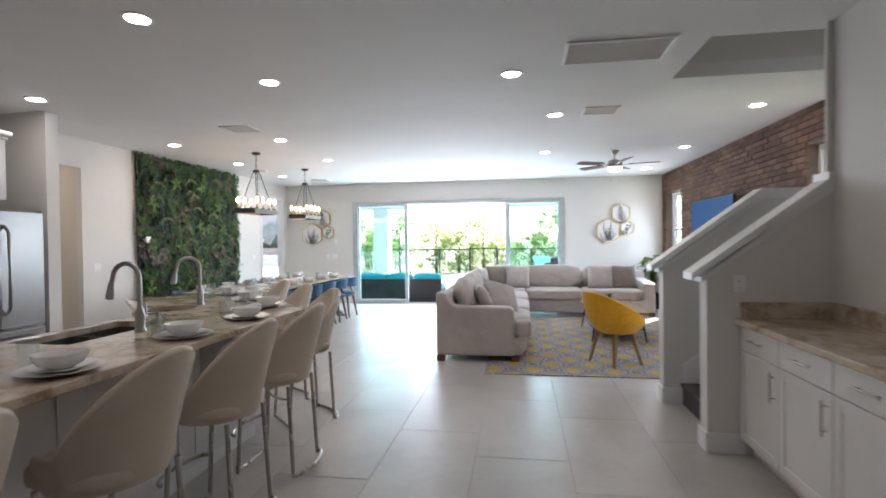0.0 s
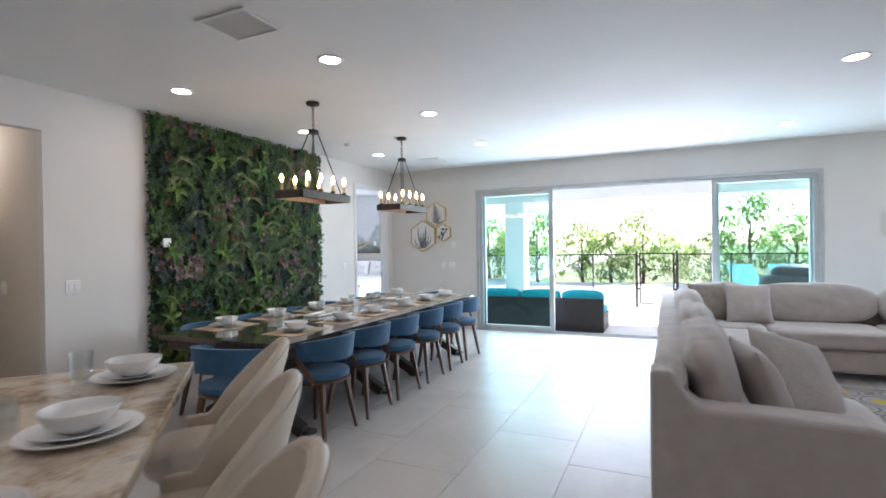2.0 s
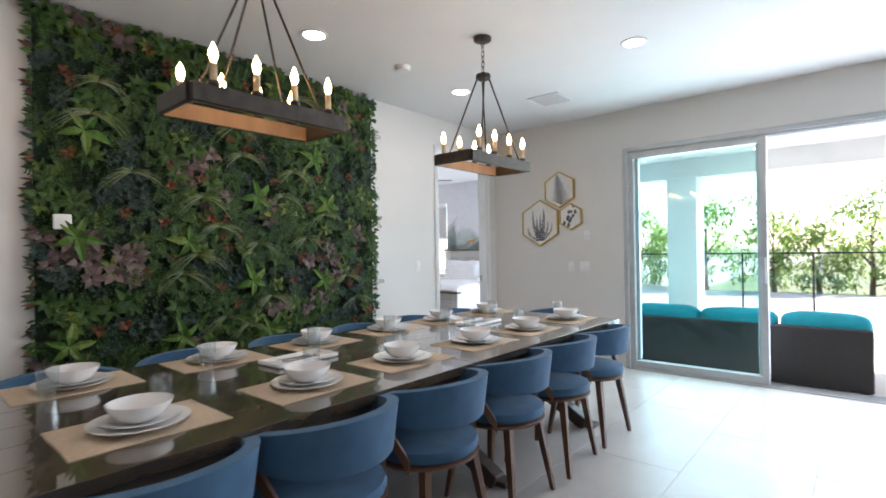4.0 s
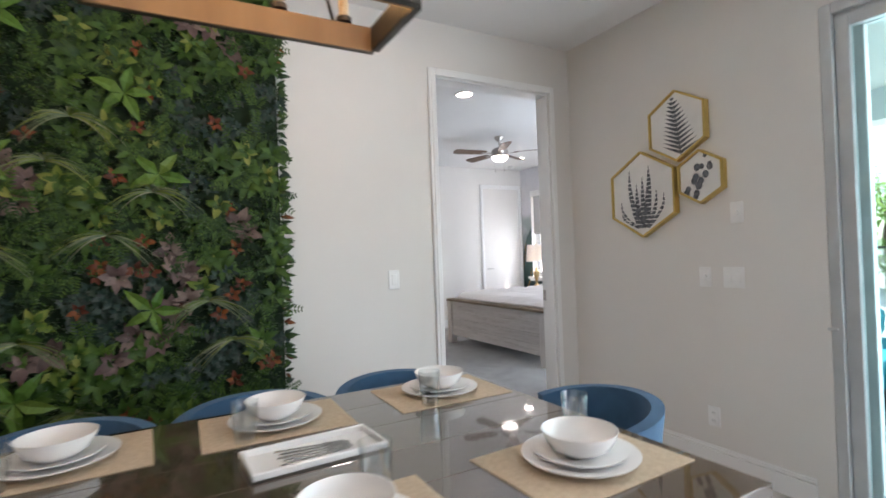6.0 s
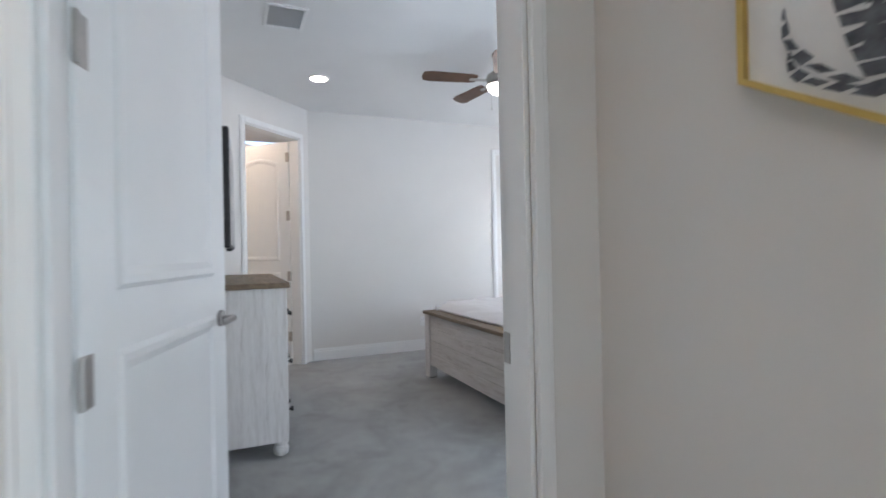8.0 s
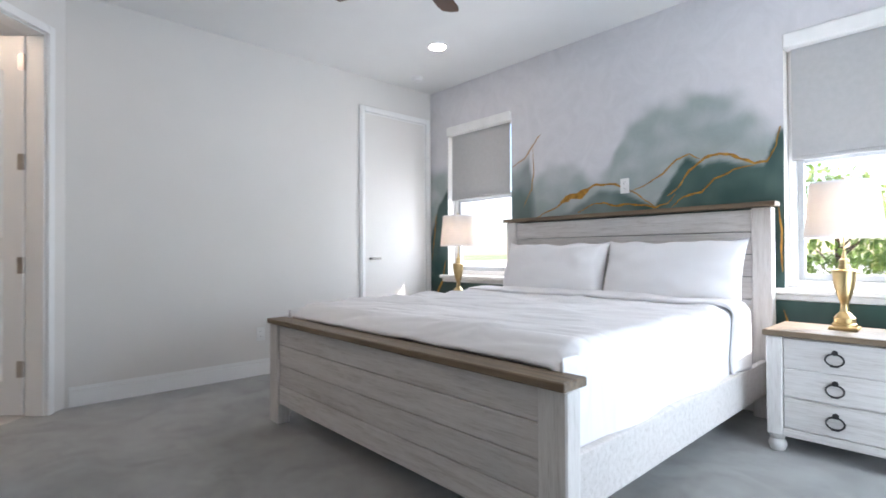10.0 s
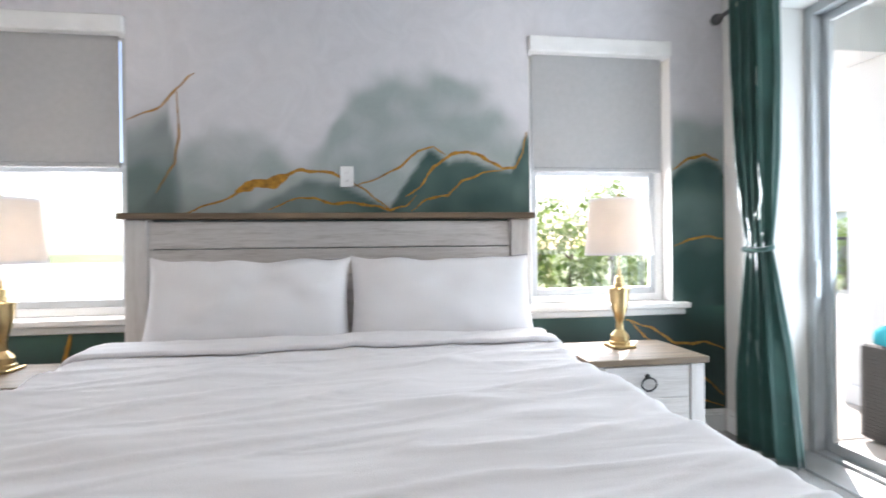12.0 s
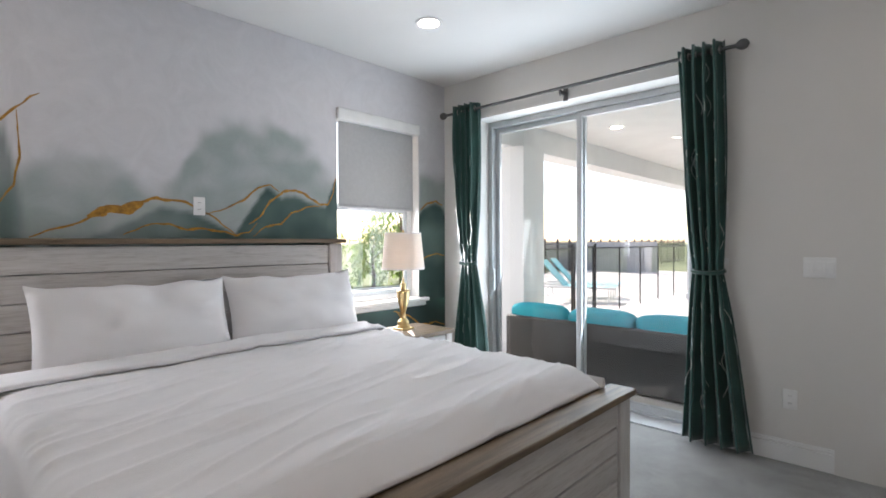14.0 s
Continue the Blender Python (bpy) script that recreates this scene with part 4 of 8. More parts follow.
def base_cabinet(y0, y1, xf=2.0, xb=2.555):
    r = thing("base_cabinet", "white shaker base cabinet with nickel bar pulls", "cabinet", Matrix.Translation(((xf + xb) / 2, (y0 + y1) / 2, 0)), "base cabinets under the side counter")
    hx, hy = (xb - xf) / 2, (y1 - y0) / 2
    part("body", Geo().box(-hx + 0.02, hx, -hy, hy, 0.10, 0.86, 0.002), CAB, r)
    part("toe_kick", Geo().box(-hx + 0.08, hx, -hy, hy, 0, 0.10), CAB, r)
    d = part("drawer_front", Geo().box(-hx, -hx + 0.02, -hy + 0.003, hy - 0.003, 0.70, 0.852, 0.003), CAB, r)
    part("handle", bar_pull(Geo(), (-hx, -0.06, 0.78), (-hx, 0.06, 0.78), (-0.028, 0, 0)), NICKEL, d, "", 40)
    g = Geo().box(-hx + 0.006, -hx + 0.02, -hy + 0.06, hy - 0.06, 0.16, 0.64)
    for a, b, c, e in ((-hy + 0.003, -hy + 0.062, 0.105, 0.693), (hy - 0.062, hy - 0.003, 0.105, 0.693), (-hy + 0.062, hy - 0.062, 0.105, 0.165), (-hy + 0.062, hy - 0.062, 0.633, 0.693)):
        g.box(-hx, -hx + 0.02, a, b, c, e, 0.002)
    d = part("cabinet_door", g, CAB, r)
    s = -1
    part("handle", bar_pull(Geo(), (-hx, s * (hy - 0.035), 0.51), (-hx, s * (hy - 0.035), 0.63), (-0.028, 0, 0)), NICKEL, d, "", 40)
    return r


yy = 3.715
for k in range(8):
    base_cabinet(yy - 0.49, yy)
    yy -= 0.492
cw = thing("side_countertop", "beige granite countertop with a low backsplash", "countertop", Matrix.Translation((2.26, 1.8, 0.86)))
part("slab", Geo().box(-0.30, 0.295, -2.05, 1.918, 0.001, 0.04, 0.006), GRANITE, cw)
part("backsplash", Geo().box(0.272, 0.296, -2.05, 1.894, 0.04, 0.145, 0.003).box(-0.26, 0.296, 1.895, 1.918, 0.04, 0.145, 0.003), GRANITE, cw)

ISL = [(-1.05, 0.55), (-1.05, 3.77), (-2.28, 5.00), (-3.02, 4.26), (-2.10, 3.34), (-2.10, 0.55)]
BASE = [(-1.38, 0.62), (-1.38, 3.62), (-2.36, 4.60), (-2.94, 4.24), (-2.06, 3.34), (-2.06, 0.62)]
isl = thing("kitchen_island", "angled kitchen island with white panels and beige granite top", "kitchen island")
base_ob = part("base", Geo().prism(BASE, 0.09, 0.89), CAB, isl)
part("plinth", Geo().prism([(-1.40, 0.60), (-1.40, 3.64), (-2.36, 4.62), (-2.92, 4.24), (-2.10, 3.36), (-2.10, 0.60)], 0.0, 0.10), TRIM, isl)
for y in (1.0, 1.75, 2.5, 3.25):
    g = Geo().box(-1.379, -1.372, y - 0.33, y - 0.27, 0.16, 0.86, 0.002).box(-1.379, -1.372, y + 0.27, y + 0.33, 0.16, 0.86, 0.002).box(-1.379, -1.372, y - 0.27, y + 0.27, 0.80, 0.86, 0.002).box(-1.379, -1.372, y - 0.27, y + 0.27, 0.16, 0.22, 0.002)
    part("panel_frame", g, CAB, isl)
for y in (1.52, 3.0):
    poly = [(-1.38, 0.885), (-1.14, 0.885), (-1.14, 0.85), (-1.22, 0.80), (-1.32, 0.66), (-1.38, 0.60)]
    vs = [(x, y - 0.03, z) for x, z in poly] + [(x, y + 0.03, z) for x, z in poly]
    g = Geo().add(vs, [tuple(range(6)), tuple(range(6, 12))] + [(i, (i + 1) % 6, 6 + (i + 1) % 6, 6 + i) for i in range(6)])
    part("bracket", g, CAB, isl)
top = Geo()
top.prism(ISL, 0.89, 0.93)
SINK_A = (-2.02, -1.66, 2.36, 3.08)
top_ob = part("granite_top", top, GRANITE, isl)
cg = Geo().box(*SINK_A, 0.70, 1.0).lathe([(0.185, 0.70), (0.185, 1.0)], 32, (-2.14, 3.72, 0))
cut_ob = new("sink_cut", cg.mesh("sink_cut"))
for ob in (base_ob, top_ob):
    md = ob.modifiers.new("cut", "BOOLEAN")
    md.object, md.operation, md.solver = cut_ob, "DIFFERENCE", "EXACT"
bv = top_ob.modifiers.new("edge", "BEVEL")
bv.width, bv.segments, bv.limit_method = 0.006, 2, "ANGLE"
dg = bpy.context.evaluated_depsgraph_get()
for ob in (base_ob, top_ob):
    cut_mesh = bpy.data.meshes.new_from_object(ob.evaluated_get(dg))
    ob.modifiers.clear()
    ob.data = cut_mesh
bpy.data.objects.remove(cut_ob)


def basin(g, x0, x1, y0, y1, z0, z1, t=0.004):
    g.box(x0 - t, x0, y0 - t, y1 + t, z0, z1).box(x1, x1 + t, y0 - t, y1 + t, z0, z1).box(x0, x1, y0 - t, y0, z0, z1).box(x0, x1, y1, y1 + t, z0, z1).box(x0 - t, x1 + t, y0 - t, y1 + t, z0 - t, z0)
    return g


COMPOSITE = mat("dark_composite_sink", (0.075, 0.066, 0.058), (0.05, 0.045, 0.04), 40, 0.35, 0, 0.05, 200)
sk = thing("double_sink", "undermount dark composite double bowl sink", "sink", Matrix.Translation((0, 0, 0)))
part("bowl", basin(Geo(), -2.015, -1.665, 2.365, 2.715, 0.72, 0.895), COMPOSITE, sk)
part("bowl", basin(Geo(), -2.015, -1.665, 2.735, 3.075, 0.72, 0.895), COMPOSITE, sk)
sk = thing("prep_sink", "round undermount dark composite prep sink", "sink")
part("bowl", Geo().lathe([(0.192, 0.895), (0.183, 0.895), (0.178, 0.78), (0.15, 0.745), (0.03, 0.74)], 32, (-2.14, 3.72, 0), cap=False), COMPOSITE, sk, "", 40)
part("drain", Geo().lathe([(0.035, 0.742), (0.033, 0.748), (0.01, 0.744)], 20, (-2.14, 3.72, 0)), CHROME, sk, "", 40)


def faucet(x, y, deg, with_soap):
    r = thing("kitchen_faucet", "brushed nickel gooseneck pull-down faucet on the island", "faucet", Matrix.Translation((x, y, 0.93)) @ Matrix.Rotation(radians(deg), 4, "Z"), "island faucets")
    part("base", Geo().lathe([(0.032, 0.0), (0.032, 0.008), (0.024, 0.02), (0.026, 0.05), (0.027, 0.10), (0.020, 0.125), (0.014, 0.14)], 20), NICKEL, r, "", 40)
    pts = [(0, 0, 0.13), (0, 0, 0.305)] + [(0.085 - 0.085 * math.cos(radians(a)), 0, 0.305 + 0.085 * math.sin(radians(a))) for a in range(15, 181, 15)] + [(0.180, 0, 0.275)]
    part("spout", Geo().tube(pts, 0.0135, 12), NICKEL, r, "", 50)
    part("spray_head", Geo().lathe([(0.014, 0.0), (0.018, -0.02), (0.023, -0.075), (0.023, -0.095), (0.015, -0.10)], 18, m=Matrix.Translation((0.180, 0, 0.28)) @ Matrix.Rotation(radians(-8), 4, "Y")), NICKEL, r, "", 40)
    part("lever", Geo().cyl((0, -0.02, 0.075), (0, -0.05, 0.08), 0.013, None, 14).cyl((0, -0.048, 0.08), (0.02, -0.07, 0.16), 0.006, 0.005, 10), NICKEL, r, "", 40)
    if with_soap:
        s = thing("soap_dispenser", "small brushed nickel soap dispenser beside the sink", "soap dispenser", Matrix.Translation((x - 0.02, y + 0.17, 0.93)))
        part("pump", Geo().lathe([(0.022, 0), (0.022, 0.008), (0.012, 0.014), (0.012, 0.06), (0.006, 0.064), (0.006, 0.085)], 16).cyl((0, 0, 0.08), (-0.07, 0, 0.075), 0.005, None, 8), NICKEL, s, "", 40)


faucet(-1.58, 2.74, 180, True)
faucet(-2.02, 3.91, 225, False)


def place_setting_parts(root, x, y, z, seed, glass_at):
    """Plates, bowl and tumbler stacked at one seat, each a thing of its own."""
    m = Matrix.Translation((x, y, z))
    pl = thing("dinner_plate", "white porcelain dinner plate under a smaller plate", "plate", m, "place settings")
    part("dish", Geo().lathe([(0.08, 0.0), (0.09, 0.004), (0.145, 0.018), (0.147, 0.021), (0.14, 0.0205), (0.088, 0.008), (0.02, 0.007)], 40), CERAMIC, pl, "", 35)
    sp = thing("salad_plate", "white porcelain side plate on a dinner plate", "plate", m @ Matrix.Translation((0, 0, 0.0085)), "place settings")
    part("dish", Geo().lathe([(0.06, 0.0), (0.068, 0.004), (0.116, 0.019), (0.118, 0.022), (0.112, 0.0215), (0.066, 0.008), (0.02, 0.007)], 36), CERAMIC, sp, "", 35)
    bo = thing("cereal_bowl", "white porcelain bowl on stacked plates", "bowl", m @ Matrix.Translation((0, 0, 0.016)), "place settings")
    part("dish", Geo().lathe([(0.040, 0.0), (0.046, 0.004), (0.076, 0.022), (0.092, 0.050), (0.0955, 0.062), (0.0930, 0.062), (0.088, 0.050), (0.072, 0.026), (0.035, 0.010)], 40), CERAMIC, bo, "", 35)
    tu = thing("glass_tumbler", "clear glass tumbler beside a bowl", "glass", Matrix.Translation((x + glass_at[0], y + glass_at[1], z)), "place settings")
    o = part("tumbler", Geo().lathe([(0.030, 0.0), (0.036, 0.05), (0.0385, 0.118), (0.0365, 0.119), (0.0345, 0.05), (0.028, 0.012), (0.01, 0.010)], 28), TUMBLER, tu, "", 35)
    o.visible_shadow = False


for i, (x, y) in enumerate(((-1.20, 1.16), (-1.20, 1.88), (-1.20, 2.60), (-1.205, 3.23), (-1.38, 3.83), (-1.79, 4.25), (-2.24, 4.70))):
    place_setting_parts(None, x, y, 0.931, i, (-0.17, 0.02) if y < 3.5 else (-0.13, -0.12))


def bar_stool(m):
    """Cream bucket stool; the sitter faces +y."""
    r = thing("bar_stool", "cream leather bucket bar stool with brushed nickel legs", "bar stool", m, "stools round the island")
    zs = 0.64

    def rim(a):
        k = max(0.0, math.cos(a)) ** 0.8 if abs(a) < math.pi / 2 else 0.0
        return zs + 0.035 + 0.350 * k ** 1.1

    def shell(off, wob):
        def fn(u, v):
            a = (u - 0.5) * radians(230)
            top = rim(a)
            z = zs - 0.09 + (top - zs + 0.09) * v
            rad = 0.205 + 0.045 * min(1.0, (z - zs + 0.09) / 0.42) + off
            flare = 1.0 + 0.03 * v
            return (math.sin(a) * rad * 1.03 * flare, -math.cos(a) * rad * (1.0 + 0.26 * v) * flare + 0.01, z)
        return fn

    g = Geo()
    nu, nv = 33, 10
    g.sheet(shell(0.0, 0), nu, nv)
    g.sheet(shell(-0.035, 0), nu, nv)
    n = nu * nv
    for i in range(nu - 1):
        g.f.append(((nv - 1) * nu + i, (nv - 1) * nu + i + 1, n + (nv - 1) * nu + i + 1, n + (nv - 1) * nu + i))
        g.f.append((i, i + 1, n + i + 1, n + i))
    for j in range(nv - 1):
        for i in (0, nu - 1):
            g.f.append((j * nu + i, (j + 1) * nu + i, n + (j + 1) * nu + i, n + j * nu + i))
    bk = part("backrest", g, CREAM, r, "", 50)
    rim_pts = []
    for i in range(nu):
        a, b = Vector(shell(0.0, 0)(i / (nu - 1), 1.0)), Vector(shell(-0.035, 0)(i / (nu - 1), 1.0))
        rim_pts.append((a + b) / 2)
    part("piping", Geo().tube(rim_pts, 0.0185, 8), CREAM, bk, "", 60)
    part("seat", Geo().cushion(-0.215, 0.215, -0.19, 0.24, zs - 0.10, zs + 0.02, 3.2, 10), CREAM, r, "", 60)
    for sx in (-1, 1):
        for sy, y in ((1, 0.17), (-1, -0.17)):
            part("leg", Geo().cyl((sx * 0.17, y * 0.9, zs - 0.09), (sx * 0.18, y * 1.08, 0.0), 0.0125, None, 12), CHROME, r, "", 40)
    ring = [(0.19 * math.cos(radians(a)) * 1.02, -0.184 - 0.06 * math.sin(radians(a)), 0.012) for a in range(0, 181, 12)]
    part("floor_bar", Geo().tube(ring, 0.0125, 10), CHROME, r, "", 50)
    ring = [(0.186 * math.cos(radians(a)), 0.195 + 0.07 * math.sin(radians(a)), 0.235) for a in range(0, 181, 15)]
    part("footrest", Geo().tube(ring, 0.0105, 10), CHROME, r, "", 50)
    part("floor_bar", Geo().cyl((-0.18, 0.184, 0.0125), (0.18, 0.184, 0.0125), 0.0125, None, 10), CHROME, r, "", 40)
    return r


st = bar_stool(on_wall(-0.985, 1.16, 0, 90))
for y in (1.88, 2.57, 3.21):
    copy_thing(st, on_wall(-0.985, y, 0, 90))
for s in (2.60, 3.04, 3.49):
    copy_thing(st, on_wall(1.42 - s, 1.42 + s, 0, 135))


def refrigerator():
    r = thing("refrigerator", "stainless steel french door refrigerator in an alcove", "refrigerator", Matrix.Translation((-4.52, 4.0, 0)))
    part("body", Geo().box(-0.45, 0.36, -0.45, 0.45, 0.02, 1.76, 0.006), mat("fridge_side_grey", (0.12, 0.12, 0.125), None, 5, 0.5), r)
    for a, b, hy in ((-0.45, -0.003, -0.05), (0.003, 0.45, 0.05)):
        d = part("door", Geo().box(0.365, 0.45, a, b, 0.66, 1.77, 0.018), STEEL, r)
        pts = [(0.45, hy, 0.80), (0.505, hy, 0.86), (0.515, hy, 1.2), (0.505, hy, 1.56), (0.45, hy, 1.62)]
        part("handle", Geo().tube(pts, 0.014, 10), STEEL, d, "", 50)
    d = part("freezer_drawer", Geo().box(0.365, 0.45, -0.45, 0.45, 0.06, 0.65, 0.018), STEEL, r)
    pts = [(0.45, -0.36, 0.57), (0.50, -0.30, 0.57), (0.505, 0.0, 0.57), (0.50, 0.30, 0.57), (0.45, 0.36, 0.57)]
    part("handle", Geo().tube(pts, 0.014, 10), STEEL, d, "", 50)
    part("grille", Geo().box(0.30, 0.37, -0.43, 0.43, 0.0, 0.055), PLASTICB, r)


refrigerator()
wc = thing("wall_cabinet", "cream wall cabinet with crown moulding above the refrigerator", "cabinet", Matrix.Translation((-4.52, 3.62, 1.86)))
part("body", Geo().box(-0.455, 0.36, -0.53, 0.53, 0.0, 0.56, 0.003), CAB, wc)
part("crown_moulding", Geo().box(-0.455, 0.39, -0.55, 0.55, 0.56, 0.59, 0.006).box(-0.455, 0.42, -0.57, 0.57, 0.59, 0.64, 0.012), CAB, wc)
for a, b in ((-0.525, -0.003), (0.003, 0.525)):
    g = Geo().box(0.36, 0.372, a + 0.05, b - 0.05, 0.06, 0.50)
    for c, d, e, f in ((a, a + 0.055, 0.005, 0.555), (b - 0.055, b, 0.005, 0.555), (a + 0.055, b - 0.055, 0.005, 0.06), (a + 0.055, b - 0.055, 0.50, 0.555)):
        g.box(0.36, 0.38, c, d, e, f, 0.002)
    part("cabinet_door", g, CAB, wc)


# ---- dining area ----
TX0, TX1 = -4.07, -2.78


def dining_table(y0, y1):
    cx, cy = (TX0 + TX1) / 2, (y0 + y1) / 2
    r = thing("dining_table", "dark wooden trestle dining table with a glossy top", "dining table", Matrix.Translation((cx, cy, 0)), "two joined dining tables")
    hx, hy = (TX1 - TX0) / 2, (y1 - y0) / 2
    w = 2 * hx / 6
    for i in range(6):
        part("top_plank", Geo().box(-hx + i * w + 0.0008, -hx + (i + 1) * w - 0.0008, -hy + 0.001, hy - 0.001, 0.715, 0.755, 0.0012), TABLEWOOD, r)
    g = Geo().box(hx - 0.07, hx - 0.04, -hy + 0.05, hy - 0.05, 0.635, 0.714, 0.003).box(-hx + 0.04, -hx + 0.07, -hy + 0.05, hy - 0.05, 0.635, 0.714, 0.003)
    g.box(-hx + 0.07, hx - 0.07, -hy + 0.05, -hy + 0.08, 0.635, 0.714, 0.003).box(-hx + 0.07, hx - 0.07, hy - 0.08, hy - 0.05, 0.635, 0.714, 0.003)
    part("apron", g, TABLESIDE, r)
    for ty in (-hy + 0.36, hy - 0.36):
        for s in (-1, 1):
            d = Vector((s * 1.10, 0, 0.60))
            m = Matrix.Translation((0, ty + s * 0.002, 0.325)) @ Matrix.Rotation(-math.atan2(0.60, s * 1.10), 4, "Y")
            part("leg", Geo().box(-0.62, 0.62, -0.045 + s * 0.04, 0.045 + s * 0.04, -0.045, 0.045, 0.006, m), TABLESIDE, r)
        for s in (-1, 1):
            part("foot_block", Geo().box(s * 0.52 - 0.08, s * 0.52 + 0.08, ty - 0.05, ty + 0.05, 0, 0.03, 0.004), TABLESIDE, r)
    part("stretcher", Geo().box(-0.04, 0.04, -hy + 0.36, hy - 0.36, 0.285, 0.365, 0.006), TABLESIDE, r)
    return r


dining_table(6.12, 7.995)
dining_table(7.998, 9.87)


def dining_chair(m):
    """Blue wrap-back chair on walnut legs; the sitter faces +y."""
    r = thing("dining_chair", "blue upholstered wrap-back dining chair on walnut legs", "dining chair", m, "chairs round the dining table")
    part("seat", Geo().lathe([(0.20, 0.435), (0.232, 0.445), (0.24, 0.465), (0.232, 0.488), (0.19, 0.498), (0.02, 0.502)], 36), BLUE, r, "", 50)
    part("seat_ring", Geo().lathe([(0.19, 0.415), (0.235, 0.418), (0.242, 0.430), (0.235, 0.437), (0.19, 0.437)], 36, cap=False), WALNUT, r, "", 50)

    def band(off):
        def fn(u, v):
            a = (u - 0.5) * radians(204)
            k = abs(u - 0.5) * 2
            zt = 0.768 - 0.05 * k ** 2
            zb = 0.592 + 0.030 * k ** 2
            z = zb + (zt - zb) * v
            rad = 0.263 + off + 0.020 * v
            return (math.sin(a) * rad * 1.02, -math.cos(a) * rad + 0.0, z)
        return fn

    g, nu, nv = Geo(), 37, 6
    g.sheet(band(0.0), nu, nv).sheet(band(-0.042), nu, nv)
    n = nu * nv
    for i in range(nu - 1):
        g.f += [((nv - 1) * nu + i, (nv - 1) * nu + i + 1, n + (nv - 1) * nu + i + 1, n + (nv - 1) * nu + i), (i, i + 1, n + i + 1, n + i)]
    for j in range(nv - 1):
        for i in (0, nu - 1):
            g.f.append((j * nu + i, (j + 1) * nu + i, n + (j + 1) * nu + i, n + j * nu + i))
    part("backrest", g, BLUE, r, "", 45)
    for s in (-1, 1):
        pts = []
        for i in range(9):
            t = i / 8
            a = radians(88 - 28 * t) * s
            rad = 0.268 - 0.03 * t
            pts.append((math.sin(a) * rad, -math.cos(a) * rad, 0.632 - 0.197 * t))
        gg = Geo()

        def strip(u, v, pts=pts):
            p = Vector(pts[min(8, round(u * 8))])
            o = Vector((p.x, p.y, 0)).normalized() * 0.007
            a, e = ((-1, -1), (1, -1), (1, 1), (-1, 1))[round(v * 4) % 4]
            return p + o * a + Vector((0, 0, 0.03 * e))

        gg.sheet(strip, 9, 5)
        gg.f += [(0, 9, 18, 27), (8, 17, 26, 35)]
        part("back_bracket", gg, WALNUT, r, "bent walnut plywood bracket", 50)
    for sx in (-1, 1):
        for sy in (-1, 1):
            g = Geo()
            a, b = Vector((sx * 0.145, sy * 0.145, 0.425)), Vector((sx * 0.205, sy * 0.205, 0.0))
            for w0, w1, p, q in ((0.019, 0.016, a, (a + b) / 2), (0.016, 0.011, (a + b) / 2, b)):
                vs = [(p.x + i * w0, p.y + j * w0, p.z) for i, j in ((-1, -1), (1, -1), (1, 1), (-1, 1))] + [(q.x + i * w1, q.y + j * w1, q.z) for i, j in ((-1, -1), (1, -1), (1, 1), (-1, 1))]
                g.add(vs, [(0, 1, 2, 3), (4, 5, 6, 7), (0, 1, 5, 4), (1, 2, 6, 5), (2, 3, 7, 6), (3, 0, 4, 7)])
            part("leg", g, WALNUT, r, "")
    return r


ch = dining_chair(on_wall(-2.83, 6.56, 0, 90))
for i, y in enumerate((7.12, 7.68, 8.27, 8.84, 9.40)):
    copy_thing(ch, on_wall(-2.83, y, 0, 90 + (2, -3, 1, 3, -2)[i]))
for i, y in enumerate((6.62, 7.20, 7.80, 8.40, 8.98, 9.55)):
    copy_thing(ch, on_wall(-4.0, y, 0, -90 + (3, -2, 2, -1, 3, 0)[i]))
copy_thing(ch, on_wall(-3.18, 6.06, 0, 4))
copy_thing(ch, on_wall(-3.45, 9.93, 0, 155))


def placemat(x, y, rot):
    r = thing("placemat", "woven straw placemat on the dining table", "placemat", Matrix.Translation((x, y, 0.7555)) @ Matrix.Rotation(rot, 4, "Z"), "place settings")
    part("weave", Geo().box(-0.165, 0.165, -0.225, 0.225, 0, 0.0025), MAT_STRAW, r)


